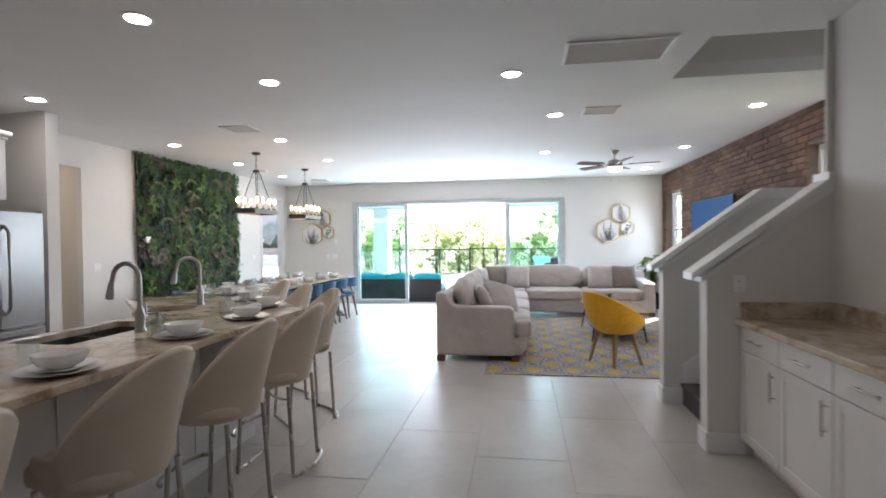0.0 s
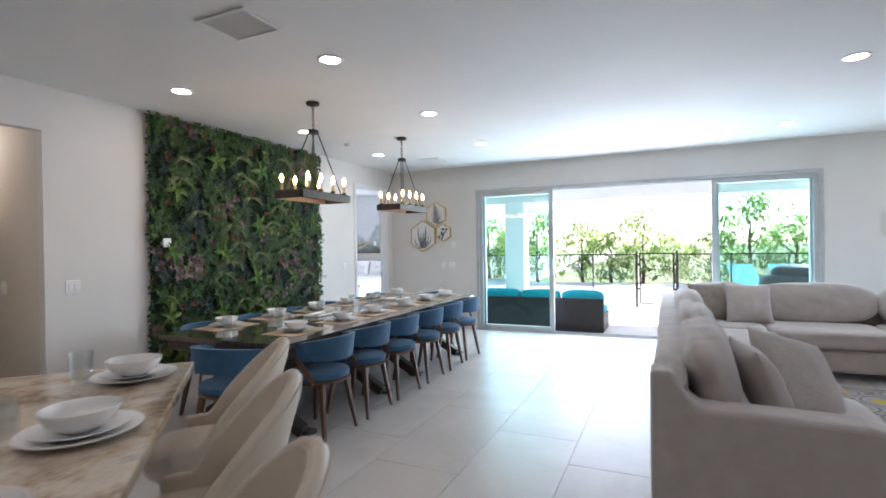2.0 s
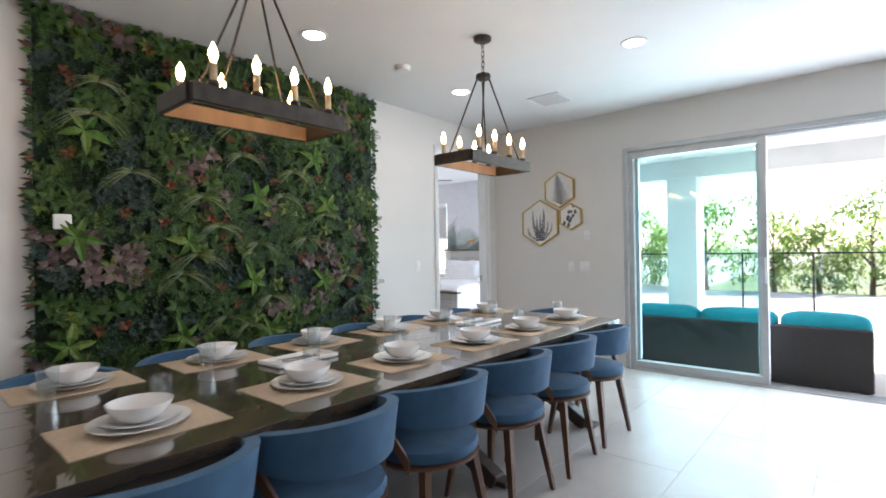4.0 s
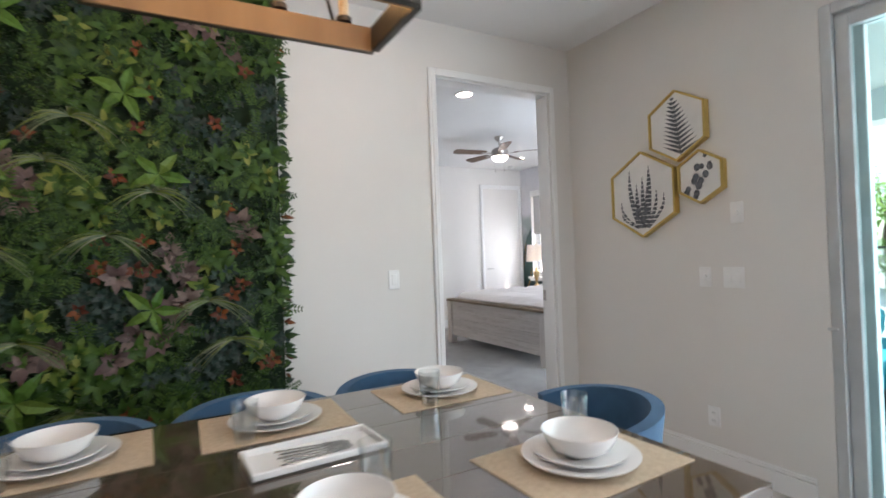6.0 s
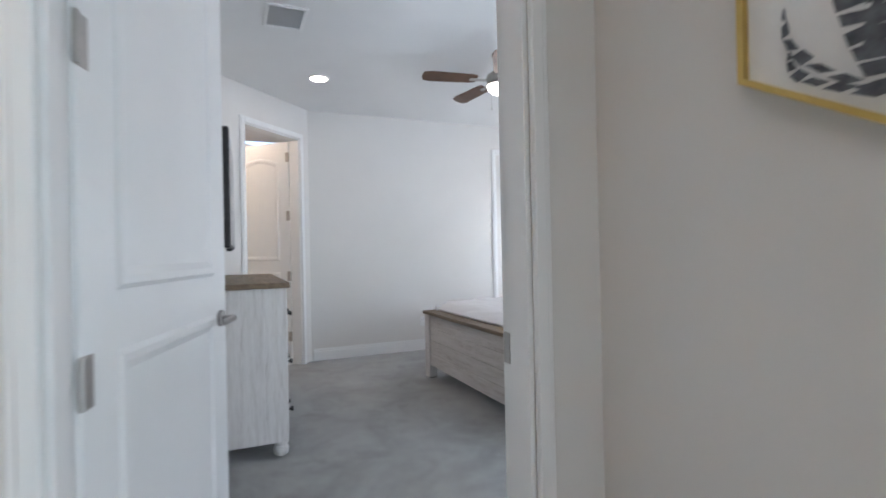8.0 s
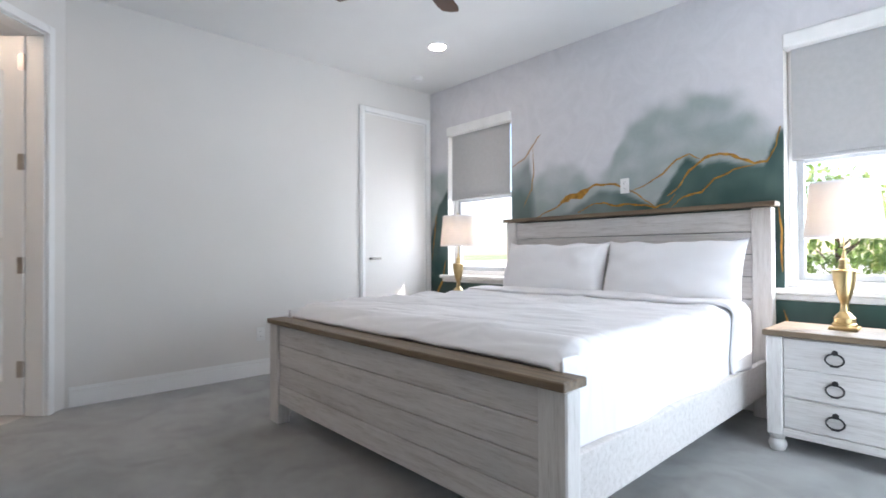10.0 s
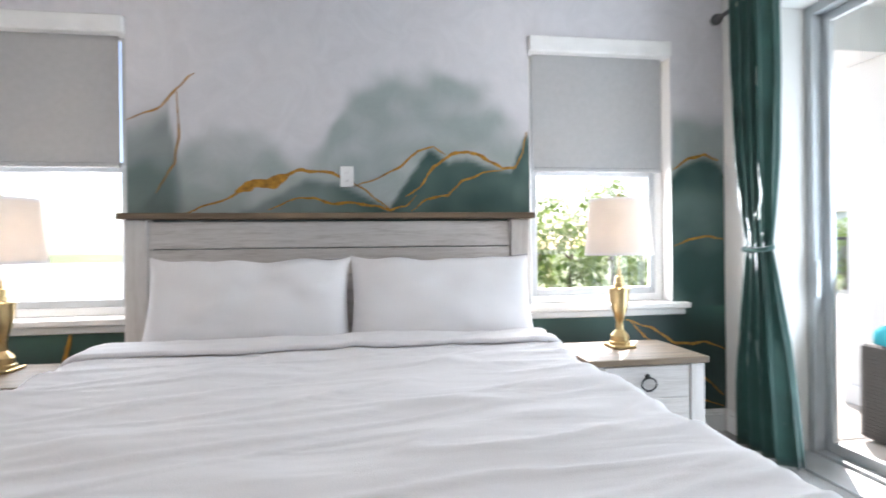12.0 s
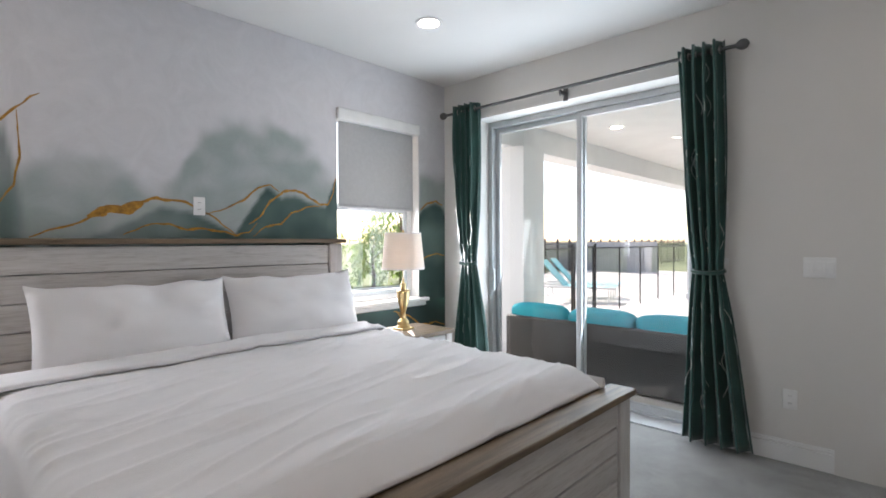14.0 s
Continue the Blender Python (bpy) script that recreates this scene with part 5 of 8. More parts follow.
random.seed(4)
for y in (6.64, 7.24, 7.83, 8.43, 9.01, 9.62):
    for x, s in ((-3.10, 1), (-3.87, -1)):
        jx, jy = random.uniform(-0.01, 0.01), random.uniform(-0.015, 0.015)
        placemat(x + jx, y + jy, random.uniform(-0.04, 0.04))
        place_setting_parts(None, x + jx, y + jy, 0.7585, 0, (-0.13 * s, 0.11 * s))
for y in (7.50, 9.05):
    tr = thing("serving_tray", "rectangular white porcelain tray with cutlery", "tray", Matrix.Translation((-3.53, y, 0.756)) @ Matrix.Rotation(radians(3), 4, "Z"))
    part("dish", Geo().box(-0.08, 0.08, -0.17, 0.17, 0, 0.006, 0.003).box(-0.09, -0.078, -0.18, 0.18, 0.003, 0.022, 0.003).box(0.078, 0.09, -0.18, 0.18, 0.003, 0.022, 0.003).box(-0.078, 0.078, -0.18, -0.168, 0.003, 0.022, 0.003).box(-0.078, 0.078, 0.168, 0.18, 0.003, 0.022, 0.003), CERAMIC, tr)
    for k in range(5):
        sp = thing("fork", "stainless steel fork lying on a tray", "cutlery", Matrix.Translation((-3.56 + 0.018 * k, y + 0.01 * (k % 2), 0.7655 + 0.001)) @ Matrix.Rotation(radians(4 * k - 8), 4, "Z"), "cutlery on the trays")
        part("stem", Geo().box(-0.0035, 0.0035, -0.10, 0.03, 0, 0.003, 0.001).box(-0.010, 0.010, 0.03, 0.055, 0, 0.003, 0.001), STEEL, sp)
        part("tines", Geo().box(-0.010, -0.007, 0.055, 0.09, 0, 0.002).box(-0.0015, 0.0015, 0.055, 0.09, 0, 0.002).box(0.007, 0.010, 0.055, 0.09, 0, 0.002), STEEL, sp)


def chandelier(x, y):
    r = thing("chandelier", "rectangular bronze and wood candle chandelier, lit", "chandelier", Matrix.Translation((x, y, CZ)), "chandeliers over the dining table")
    part("canopy", Geo().lathe([(0.062, -0.001), (0.062, -0.022), (0.05, -0.03), (0.012, -0.034)], 24), DARKMETAL, r, "", 40)
    for k in range(6):
        z = -0.045 - 0.036 * k
        m = Matrix.Translation((0, 0, z)) @ Matrix.Rotation(radians(90 * (k % 2)), 4, "Z") @ Matrix.Rotation(radians(90), 4, "X")
        loop = [(0.011 * math.cos(a * math.pi / 6), 0.023 * math.sin(a * math.pi / 6), 0) for a in range(12)]
        part("chain_link", Geo().tube(loop, 0.0028, 6, True, m), DARKMETAL, r, "", 60)
    part("hub", Geo().lathe([(0.014, -0.255), (0.05, -0.262), (0.052, -0.285), (0.046, -0.295), (0.012, -0.297)], 24), DARKMETAL, r, "", 40)
    hx, hy, zt, zb = 0.15, 0.35, -0.855, -0.925
    for sx in (-1, 1):
        for sy in (-1, 1):
            part("hanging_rod", Geo().cyl((sx * 0.03, sy * 0.03, -0.29), (sx * (hx - 0.01), sy * (hy - 0.12), zt), 0.0055, None, 8), DARKMETAL, r, "", 40)
    for sx in (-1, 1):
        rail = part("side_rail", Geo().box(sx * hx - 0.012, sx * hx + 0.012, -hy, hy, zb, zt, 0.002), DARKMETAL, r)
        part("wood_lining", Geo().box(sx * (hx - 0.0125) - 0.004, sx * (hx - 0.0125) + 0.004, -hy + 0.012, hy - 0.012, zb - 0.001, zt - 0.004), OAK, rail)
        for k in range(4):
            yk = -hy + 0.085 + k * (2 * hy - 0.17) / 3
            c = part("candle_holder", Geo().lathe([(0.010, zt), (0.021, zt + 0.004), (0.022, zt + 0.016), (0.015, zt + 0.02)], 16, (sx * hx, yk, 0)), DARKMETAL, r, "", 40)
            part("candle_sleeve", Geo().lathe([(0.0135, zt + 0.018), (0.0135, zt + 0.085), (0.006, zt + 0.09)], 14, (sx * hx, yk, 0)), CANDLE, c, "", 40)
            part("bulb", Geo().lathe([(0.006, zt + 0.088), (0.012, zt + 0.10), (0.0165, zt + 0.118), (0.0145, zt + 0.135), (0.007, zt + 0.155), (0.0015, zt + 0.168)], 16, (sx * hx, yk, 0)), BULB, c, "", 60)
    for sy in (-1, 1):
        part("end_rail", Geo().box(-hx + 0.012, hx - 0.012, sy * hy - 0.012, sy * hy + 0.012, zb, zt, 0.002), DARKMETAL, r)
    return r


chandelier(-3.35, 7.19)
chandelier(-3.35, 8.90)


# ---- living plant wall ----
def foliage(name, stops, rough=0.5):
    ma, t, b = nodes(name)
    ri = node(t, "ShaderNodeNewGeometry").outputs["Random Per Island"]
    oi = node(t, "ShaderNodeObjectInfo").outputs["Random"]
    f = math_node(t, "FRACT", math_node(t, "ADD", ri, oi))
    pos = node(t, "ShaderNodeNewGeometry").outputs["Position"]
    n1 = noise_tex(t, pos, 60, 3)
    col = ramp(t, f, stops)
    col = mix_color(t, 1.0, col, math_node(t, "ADD", math_node(t, "MULTIPLY", n1, 0.7), 0.65), "MULTIPLY")
    t.links.new(col, b.inputs["Base Color"])
    b.inputs["Roughness"].default_value = rough
    b.inputs["Specular IOR Level"].default_value = 0.3
    return ma


F_DARK = foliage("deep_green_leaf", [(0.0, (0.009, 0.030, 0.007)), (0.5, (0.018, 0.050, 0.012)), (1.0, (0.030, 0.068, 0.016))])
F_MID = foliage("mid_green_leaf", [(0.0, (0.016, 0.046, 0.008)), (0.5, (0.033, 0.080, 0.011)), (1.0, (0.058, 0.112, 0.015))])
F_LIME = foliage("lime_leaf", [(0.0, (0.060, 0.105, 0.012)), (0.6, (0.115, 0.160, 0.020)), (1.0, (0.190, 0.205, 0.045))])
F_RED = foliage("russet_leaf", [(0.0, (0.050, 0.014, 0.008)), (0.5, (0.115, 0.028, 0.010)), (1.0, (0.190, 0.060, 0.014))])
F_PLUM = foliage("plum_leaf", [(0.0, (0.060, 0.036, 0.034)), (0.5, (0.125, 0.084, 0.078)), (1.0, (0.190, 0.138, 0.120))])
F_STAR = foliage("star_leaf", [(0.0, (0.045, 0.115, 0.014)), (0.5, (0.075, 0.150, 0.020)), (1.0, (0.115, 0.175, 0.030))])
F_TEAL = foliage("blue_green_leaf", [(0.0, (0.011, 0.030, 0.022)), (0.5, (0.022, 0.048, 0.036)), (0.8, (0.034, 0.044, 0.040)), (1.0, (0.036, 0.070, 0.048))])
F_PALE = foliage("silver_green_leaf", [(0.0, (0.067, 0.103, 0.054)), (0.5, (0.121, 0.154, 0.078)), (1.0, (0.202, 0.205, 0.132))])


def leaf(g, base, d, up, length, width, curl=0.25, fold=0.12):
    """A pointed, folded leaf of ten triangles at most."""
    d = d.normalized()
    side = d.cross(up)
    if side.length < 1e-4:
        side = d.orthogonal()
    side.normalize()
    nrm = side.cross(d).normalized()
    p1 = base + d * (length * 0.38) + nrm * (length * 0.06)
    p2 = base + d * (length * 0.72) - nrm * (length * curl * 0.25)
    p3 = base + d * length - nrm * (length * curl)
    e = nrm * (width * fold)
    g.add([base, p1 + side * width * 0.5 + e, p1, p1 - side * width * 0.5 + e, p2 + side * width * 0.36 + e, p2, p2 - side * width * 0.36 + e, p3],
          [(0, 2, 1), (0, 3, 2), (1, 2, 5, 4), (2, 3, 6, 5), (4, 5, 7), (5, 6, 7)])


def raw_part(name, g, material, parent, label="", kind=""):
    me = bpy.data.meshes.new(name)
    me.from_pydata(g.v, [], g.f)
    me.shade_smooth()
    ob = new(name, me)
    me.materials.append(material)
    ob.parent = parent
    return tagged(ob, label, kind=kind)


def plant_wall():
    rnd = random.Random(11)
    y0, y1, z0, z1 = 6.70, 9.26, 0.16, 2.775
    xb = XW + 0.03
    r = thing("living_plant_wall", "dense artificial living wall of mixed green foliage", "plant wall", Matrix.Translation((XW, (y0 + y1) / 2, z0)))
    inv = Matrix.Translation((-XW, -(y0 + y1) / 2, -z0))
    back = part("backing_panel", Geo().box(XW + 0.001, xb, y0, y1, z0, z1, 0, inv), mat("dark_green_mat", (0.010, 0.028, 0.010), (0.006, 0.016, 0.006), 20, 0.95), r)
    G = {k: Geo() for k in "dark mid lime red plum teal pale".split()}
    X = Vector((1, 0, 0))

    def rosette(sp, c, n, ln, wd, tilt, jit=0.3, start=None):
        a0 = rnd.uniform(0, 6.28)
        for i in range(n):
            a = a0 + 6.283 * i / n + rnd.uniform(-jit, jit)
            t = tilt + rnd.uniform(-0.2, 0.2)
            d = Vector((math.sin(t), math.cos(a) * math.cos(t), math.sin(a) * math.cos(t)))
            k = rnd.uniform(0.75, 1.15)
            leaf(G[sp], c + d * 0.006, d, X, ln * k, wd * k, rnd.uniform(0.1, 0.4))

    step = 0.082
    rows, cols = int((z1 - z0) / step), int((y1 - y0) / step)
    kinds = ["moss", "fern", "broad", "red", "teal", "varie"]
    for j in range(rows + 1):
        for i in range(cols + 1):
            cy = y0 + (i + 0.5 + rnd.uniform(-0.4, 0.4)) * (y1 - y0) / (cols + 1)
            cz = z0 + (j + 0.5 + rnd.uniform(-0.4, 0.4)) * (z1 - z0) / (rows + 1)
            q = noise.noise(Vector((cy * 2.3, cz * 3.1, 3.0))) + 0.35 * rnd.uniform(-1, 1)
            q2 = noise.noise(Vector((cy * 1.9 + 9, cz * 2.6, 7.0))) + 0.3 * rnd.uniform(-1, 1)
            c = Vector((xb + rnd.uniform(0.0, 0.03), cy, cz))
            if q2 > 0.47:
                kind = "red"
            elif q < -0.35:
                kind = "teal"
            elif q < -0.08:
                kind = "moss"
            elif q < 0.14:
                kind = "fern"
            elif q < 0.36:
                kind = "broad"
            else:
                kind = rnd.choice(["varie", "broad", "moss"])
            if kind == "moss":
                for _ in range(34):
                    p = c + Vector((rnd.uniform(0, 0.02), rnd.uniform(-0.065, 0.065), rnd.uniform(-0.065, 0.065)))
                    d = Vector((rnd.uniform(0.4, 1), rnd.uniform(-1, 1), rnd.uniform(-0.8, 1)))
                    leaf(G["dark" if rnd.random() < 0.6 else "mid"], p, d, Vector((0, 0, 1)), rnd.uniform(0.02, 0.038), rnd.uniform(0.008, 0.014))
            elif kind == "fern":
                for f in range(6):
                    a = rnd.uniform(0, 6.283)
                    d = Vector((0.55, math.cos(a), math.sin(a))).normalized()
                    ln = rnd.uniform(0.07, 0.12)
                    for k in range(6):
                        p = c + d * (ln * (k + 1) / 6) - Vector((0.02 * (k / 6) ** 2, 0, 0))
                        s = d.cross(X).normalized()
                        for sg in (-1, 1):
                            leaf(G["mid" if f % 3 else "dark"], p, s * sg + d * 0.6 + X * 0.15, X, ln * 0.36 * (1 - 0.6 * k / 6), 0.010)
            elif kind == "broad":
                rosette("mid", c, 8, 0.085, 0.036, 0.5)
                rosette("dark", c, 6, 0.06, 0.03, 0.15)
            elif kind == "red":
                rosette("plum", c, 7, 0.074, 0.046, 0.5)
                rosette("dark", c, 6, 0.07, 0.03, 0.1)
            elif kind == "teal":
                for _ in range(3):
                    rosette("teal", c + Vector((0, rnd.uniform(-0.045, 0.045), rnd.uniform(-0.045, 0.045))), 8, 0.042, 0.022, 0.6)
            else:
                rosette("lime", c, 6, 0.065, 0.028, 0.5)
                rosette("mid", c, 6, 0.075, 0.03, 0.2)
    # small russet tufts scattered singly
    for k in range(70):
        c = Vector((xb + 0.035, rnd.uniform(y0 + 0.05, y1 - 0.05), rnd.uniform(z0 + 0.05, z1 - 0.05)))
        rosette("red", c, 5, 0.042, 0.026, 0.5)
    # variegated clumps with yellow edges
    for k in range(28):
        c = Vector((xb + 0.04, rnd.uniform(y0 + 0.06, y1 - 0.06), rnd.uniform(z0 + 0.06, z1 - 0.06)))
        rosette("lime", c, 5, 0.070, 0.040, 0.35)
        rosette("mid", c + Vector((0.008, 0, 0)), 5, 0.050, 0.028, 0.45)
    # ragged edge
    for k in range(520):
        e = rnd.random()
        if e < 0.36:
            p, out = Vector((xb + rnd.uniform(-0.02, 0.02), y0, rnd.uniform(z0, z1))), Vector((0.5, -1, rnd.uniform(-0.8, 0.8)))
        elif e < 0.72:
            p, out = Vector((xb + rnd.uniform(-0.02, 0.02), y1, rnd.uniform(z0, z1))), Vector((0.5, 1, rnd.uniform(-0.8, 0.8)))
        elif e < 0.9:
            p, out = Vector((xb, rnd.uniform(y0, y1), z0)), Vector((0.6, rnd.uniform(-0.6, 0.6), -1))
        else:
            p, out = Vector((xb, rnd.uniform(y0, y1), z1 - 0.02)), Vector((1.2, rnd.uniform(-0.8, 0.8), 0.25))
        leaf(G[rnd.choice(["dark", "mid", "mid", "red", "teal"])], p, out, X, rnd.uniform(0.03, 0.08), rnd.uniform(0.014, 0.03))
    # spider plants: long arching strips
    for k in range(26):
        c = Vector((xb + 0.045, rnd.uniform(y0 + 0.15, y1 - 0.15), z0 + 0.2 + (z1 - z0 - 0.35) * ((k * 0.618) % 1)))
        for s in range(34):
            a = rnd.uniform(-0.5, math.pi + 0.5)
            ln = rnd.uniform(0.14, 0.23)
            pts = []
            for q in range(6):
                t = q / 5
                pts.append(c + Vector((0.05 * math.sin(t * 2.4) + 0.02, math.cos(a) * ln * t, math.sin(a) * ln * t * 0.55 - ln * 0.55 * t * t)))
            w = Vector((0, -math.sin(a), math.cos(a))) * 0.0038
            vs, fs = [], []
            for q, p in enumerate(pts):
                ww = w * (1 - 0.8 * q / 5)
                vs += [p + ww, p - ww]
            fs = [(2 * q, 2 * q + 1, 2 * q + 3, 2 * q + 2) for q in range(5)]
            G["pale" if s % 3 else "lime"].add(vs, fs)
    for k, m, nm in (("dark", F_DARK, "deep green foliage"), ("mid", F_MID, "mid green fern foliage"), ("lime", F_LIME, "lime variegated foliage"), ("red", F_RED, "russet tufts"), ("plum", F_PLUM, "plum coloured foliage"), ("teal", F_TEAL, "blue green succulents"), ("pale", F_PALE, "pale arching spider plant leaves")):
        gg = Geo()
        gg.v = [tuple(inv @ Vector(p)) for p in G[k].v]
        gg.f = G[k].f
        raw_part("foliage", gg, m, r, nm, "stuff")
    # large star-shaped leaves
    lg = Geo()
    leaf(lg, Vector((0, 0, 0)), Vector((1, 0, 0.25)), Vector((0, 0, 1)), 0.150, 0.058, 0.3, 0.18)
    me = lg.mesh("large_leaf")
    me.materials.append(F_STAR)
    for k in range(15):
        cy = y0 + 0.14 + (y1 - y0 - 0.28) * ((k * 0.7548) % 1)
        cz = z0 + 0.15 + (z1 - z0 - 0.3) * ((k * 0.5698 + 0.2) % 1)
        a0 = rnd.uniform(0, 6.28)
        for i in range(5):
            o = new("large_leaf", me)
            o.parent = r
            o.matrix_basis = inv @ Matrix.Translation((xb + 0.055, cy, cz)) @ Matrix.Rotation(radians(90), 4, "Y") @ Matrix.Rotation(a0 + i * 1.2566 + rnd.uniform(-0.15, 0.15), 4, "Z") @ Matrix.Scale(rnd.uniform(0.75, 1.05), 4)
    th = thing("wall_thermostat", "small white plastic thermostat set in the foliage", "thermostat", Matrix.Translation((XW + 0.105, 6.815, 1.508)))
    part("housing", Geo().box(-0.012, 0.0, -0.045, 0.045, -0.045, 0.045, 0.006), PLATE, th)
    part("mount", Geo().box(-0.075, -0.012, -0.02, 0.02, -0.02, 0.02), PLATE, th)


plant_wall()


# ---- framed hexagon prints ----
INK = mat("grey_ink_print", (0.045, 0.05, 0.06), (0.16, 0.17, 0.19), 34, 0.7)
PAPER = mat("white_print_panel", (0.80, 0.79, 0.77), None, 6, 0.5)


def hexagon(r):
    return [(r * math.sin(k * math.pi / 3), r * math.cos(k * math.pi / 3)) for k in range(6)]


def hex_print(x, z, R, art, seed):
    """Pointy-top frame on the patio wall; local x to the viewer's right, local z up, depth towards -y."""
    r = thing("hexagon_print", "gold framed hexagon botanical print on the wall", "framed print", Matrix.Translation((x, YN - 0.001, z)), "hexagon botanical prints")
    d, w = 0.045, 0.013
    outer, inner = hexagon(R), hexagon(R - w)
    g = Geo()
    for k in range(6):
        l = (k + 1) % 6
        a, b, c, e = outer[k], outer[l], inner[l], inner[k]
        vs = [(p[0], -yy, p[1]) for yy in (0, d) for p in (a, b, c, e)]
        g.add(vs, [(0, 1, 2, 3), (4, 5, 6, 7), (0, 1, 5, 4), (1, 2, 6, 5), (2, 3, 7, 6), (3, 0, 4, 7)])
    part("frame", g, GOLDWOOD, r)
    vs = [(p[0], -yy, p[1]) for yy in (0.004, 0.030) for p in hexagon(R - w + 0.001)]
    panel = part("print_panel", Geo().add(vs, [tuple(range(6)), tuple(range(6, 12))] + [(k, (k + 1) % 6, 6 + (k + 1) % 6, 6 + k) for k in range(6)]), PAPER, r)
    g = Geo()
    yy = -0.0315
    rnd = random.Random(seed)

    def blade(x0, z0, x1, z1, w0, bands):
        ax = Vector((x1 - x0, 0, z1 - z0))
        sd = Vector((ax.z, 0, -ax.x)).normalized()
        n = bands * 2
        for k in range(0, n):
            if bands > 1 and k % 2 == 1 and rnd.random() < 0.8:
                continue
            t0, t1 = k / n, (k + (0.85 if bands > 1 else 1.0)) / n
            wa, wb = w0 * (1 - t0) ** 0.6, w0 * max(0.0, 1 - t1) ** 0.6
            p, q = Vector((x0, yy, z0)) + ax * t0, Vector((x0, yy, z0)) + ax * t1
            g.add([p - sd * wa, p + sd * wa, q + sd * wb + ax * 0.02, q - sd * wb], [(0, 1, 2, 3)])

    s = R / 0.277
    if art == "succulent":
        # striped spiky leaves that bow outwards and then rise
        for layer, (x0, out, ln, w0) in enumerate(((-0.035, -0.075, 0.385, 0.024), (-0.012, -0.035, 0.29, 0.022), (0.006, 0.0, 0.335, 0.021), (0.03, 0.035, 0.40, 0.030), (0.05, 0.075, 0.24, 0.018), (0.055, 0.125, 0.215, 0.016), (-0.05, -0.135, 0.185, 0.013), (-0.055, -0.125, 0.11, 0.012), (0.0, 0.02, 0.17, 0.035), (-0.01, -0.03, 0.15, 0.033))):
            bands = max(6, int(ln / 0.026))

            def at(t, x0=x0, out=out, ln=ln):
                return Vector(((x0 * 0.6 + out * math.sin(min(1.0, t * 1.25) * math.pi / 2)) * s, yy - 0.0002 * layer, (-0.215 + ln * t) * s))

            for k in range(bands):
                t0, t1 = k / bands, (k + rnd.uniform(0.70, 0.84)) / bands
                p, q = at(t0), at(t1)
                wa, wb = w0 * s * (1 - t0 ** 1.7) ** 0.8, w0 * s * (1 - min(1.0, t1) ** 1.7) ** 0.8
                sk = rnd.uniform(-0.004, 0.004) * s
                g.add([p + Vector((-wa, 0, -sk)), p + Vector((wa, 0, sk)), q + Vector((wb, 0, sk)), q + Vector((-wb, 0, -sk))], [(0, 1, 2, 3)])
    elif art == "fern":
        for k in range(13):
            t = k / 12
            cx, cz = (-0.03 + 0.06 * (1 - t)) * s, (-0.21 + 0.42 * t) * s
            ln = (0.13 * (1 - t) ** 0.7 + 0.02) * s
            for sg in (-1, 1):
                blade(cx, cz, cx + sg * ln, cz + ln * 0.45, 0.013 * s, 1)
        blade(0.035 * s, -0.24 * s, -0.03 * s, 0.24 * s, 0.005 * s, 1)
    else:
        for k in range(7):
            t = k / 6
            cx, cz = (-0.10 + 0.18 * t) * s, (-0.17 + 0.33 * t) * s
            for sg in (-1, 1):
                oc = (cx + (sg * 0.04 + rnd.uniform(-0.025, 0.025)) * s, cz - (sg * 0.02 + rnd.uniform(-0.03, 0.03)) * s)
                rr = (0.040 - 0.012 * t) * s * rnd.uniform(0.7, 1.15)
                g.add([(oc[0] + rr * math.cos(q * 0.628), yy - 0.0002 * (2 * k + (sg > 0)), oc[1] + rr * 1.1 * math.sin(q * 0.628)) for q in range(10)], [tuple(range(10))])
    raw_part("botanical_print", g, INK, panel, "dark grey botanical drawing")


for dx in (0, 6.785):
    hex_print(-4.318 + dx, 1.622, 0.277, "succulent", 1)
    hex_print(-4.058 + dx, 2.003, 0.215, "fern", 2)
    hex_print(-3.918 + dx, 1.677, 0.158, "pilea", 3)


# ---- living room ----
rug = thing("area_rug", "grey, cream and yellow trellis patterned area rug", "rug", Matrix.Translation((1.78, 7.45, 0.0)))
part("woven_top", Geo().box(-1.60, 1.60, -1.95, 1.95, 0.0005, 0.012, 0.004), RUG, rug)


def throw_pillow(x, y, z, rx, ry, rz, material, label, w=0.46):
    r = thing("throw_pillow", label, "pillow", pose(x, y, z, rx, ry, rz), "pillows on the sectional")

    def fn(u, v, sgn):
        a, b = 2 * u - 1, 2 * v - 1
        e = (1 - abs(a) ** 2.6) * (1 - abs(b) ** 2.6)
        pin = 1 - 0.07 * (1 - abs(a)) * abs(b) ** 4 - 0.0
        x1 = a * w / 2 * (1 - 0.07 * (1 - b * b) * abs(a) ** 6 * 1.0)
        z1 = b * w / 2 * (1 - 0.07 * (1 - a * a) * abs(b) ** 6 * 1.0)
        th = 0.085 * max(e, 0.0) ** 0.5 * (1 + 0.15 * noise.noise(Vector((a * 2 + x, b * 2, sgn))))
        return (x1, sgn * th, z1)

    part("cover", Geo().sheet(lambda u, v: fn(u, v, 1), 17, 17).sheet(lambda u, v: fn(u, v, -1), 17, 17), material, r, "", 70)


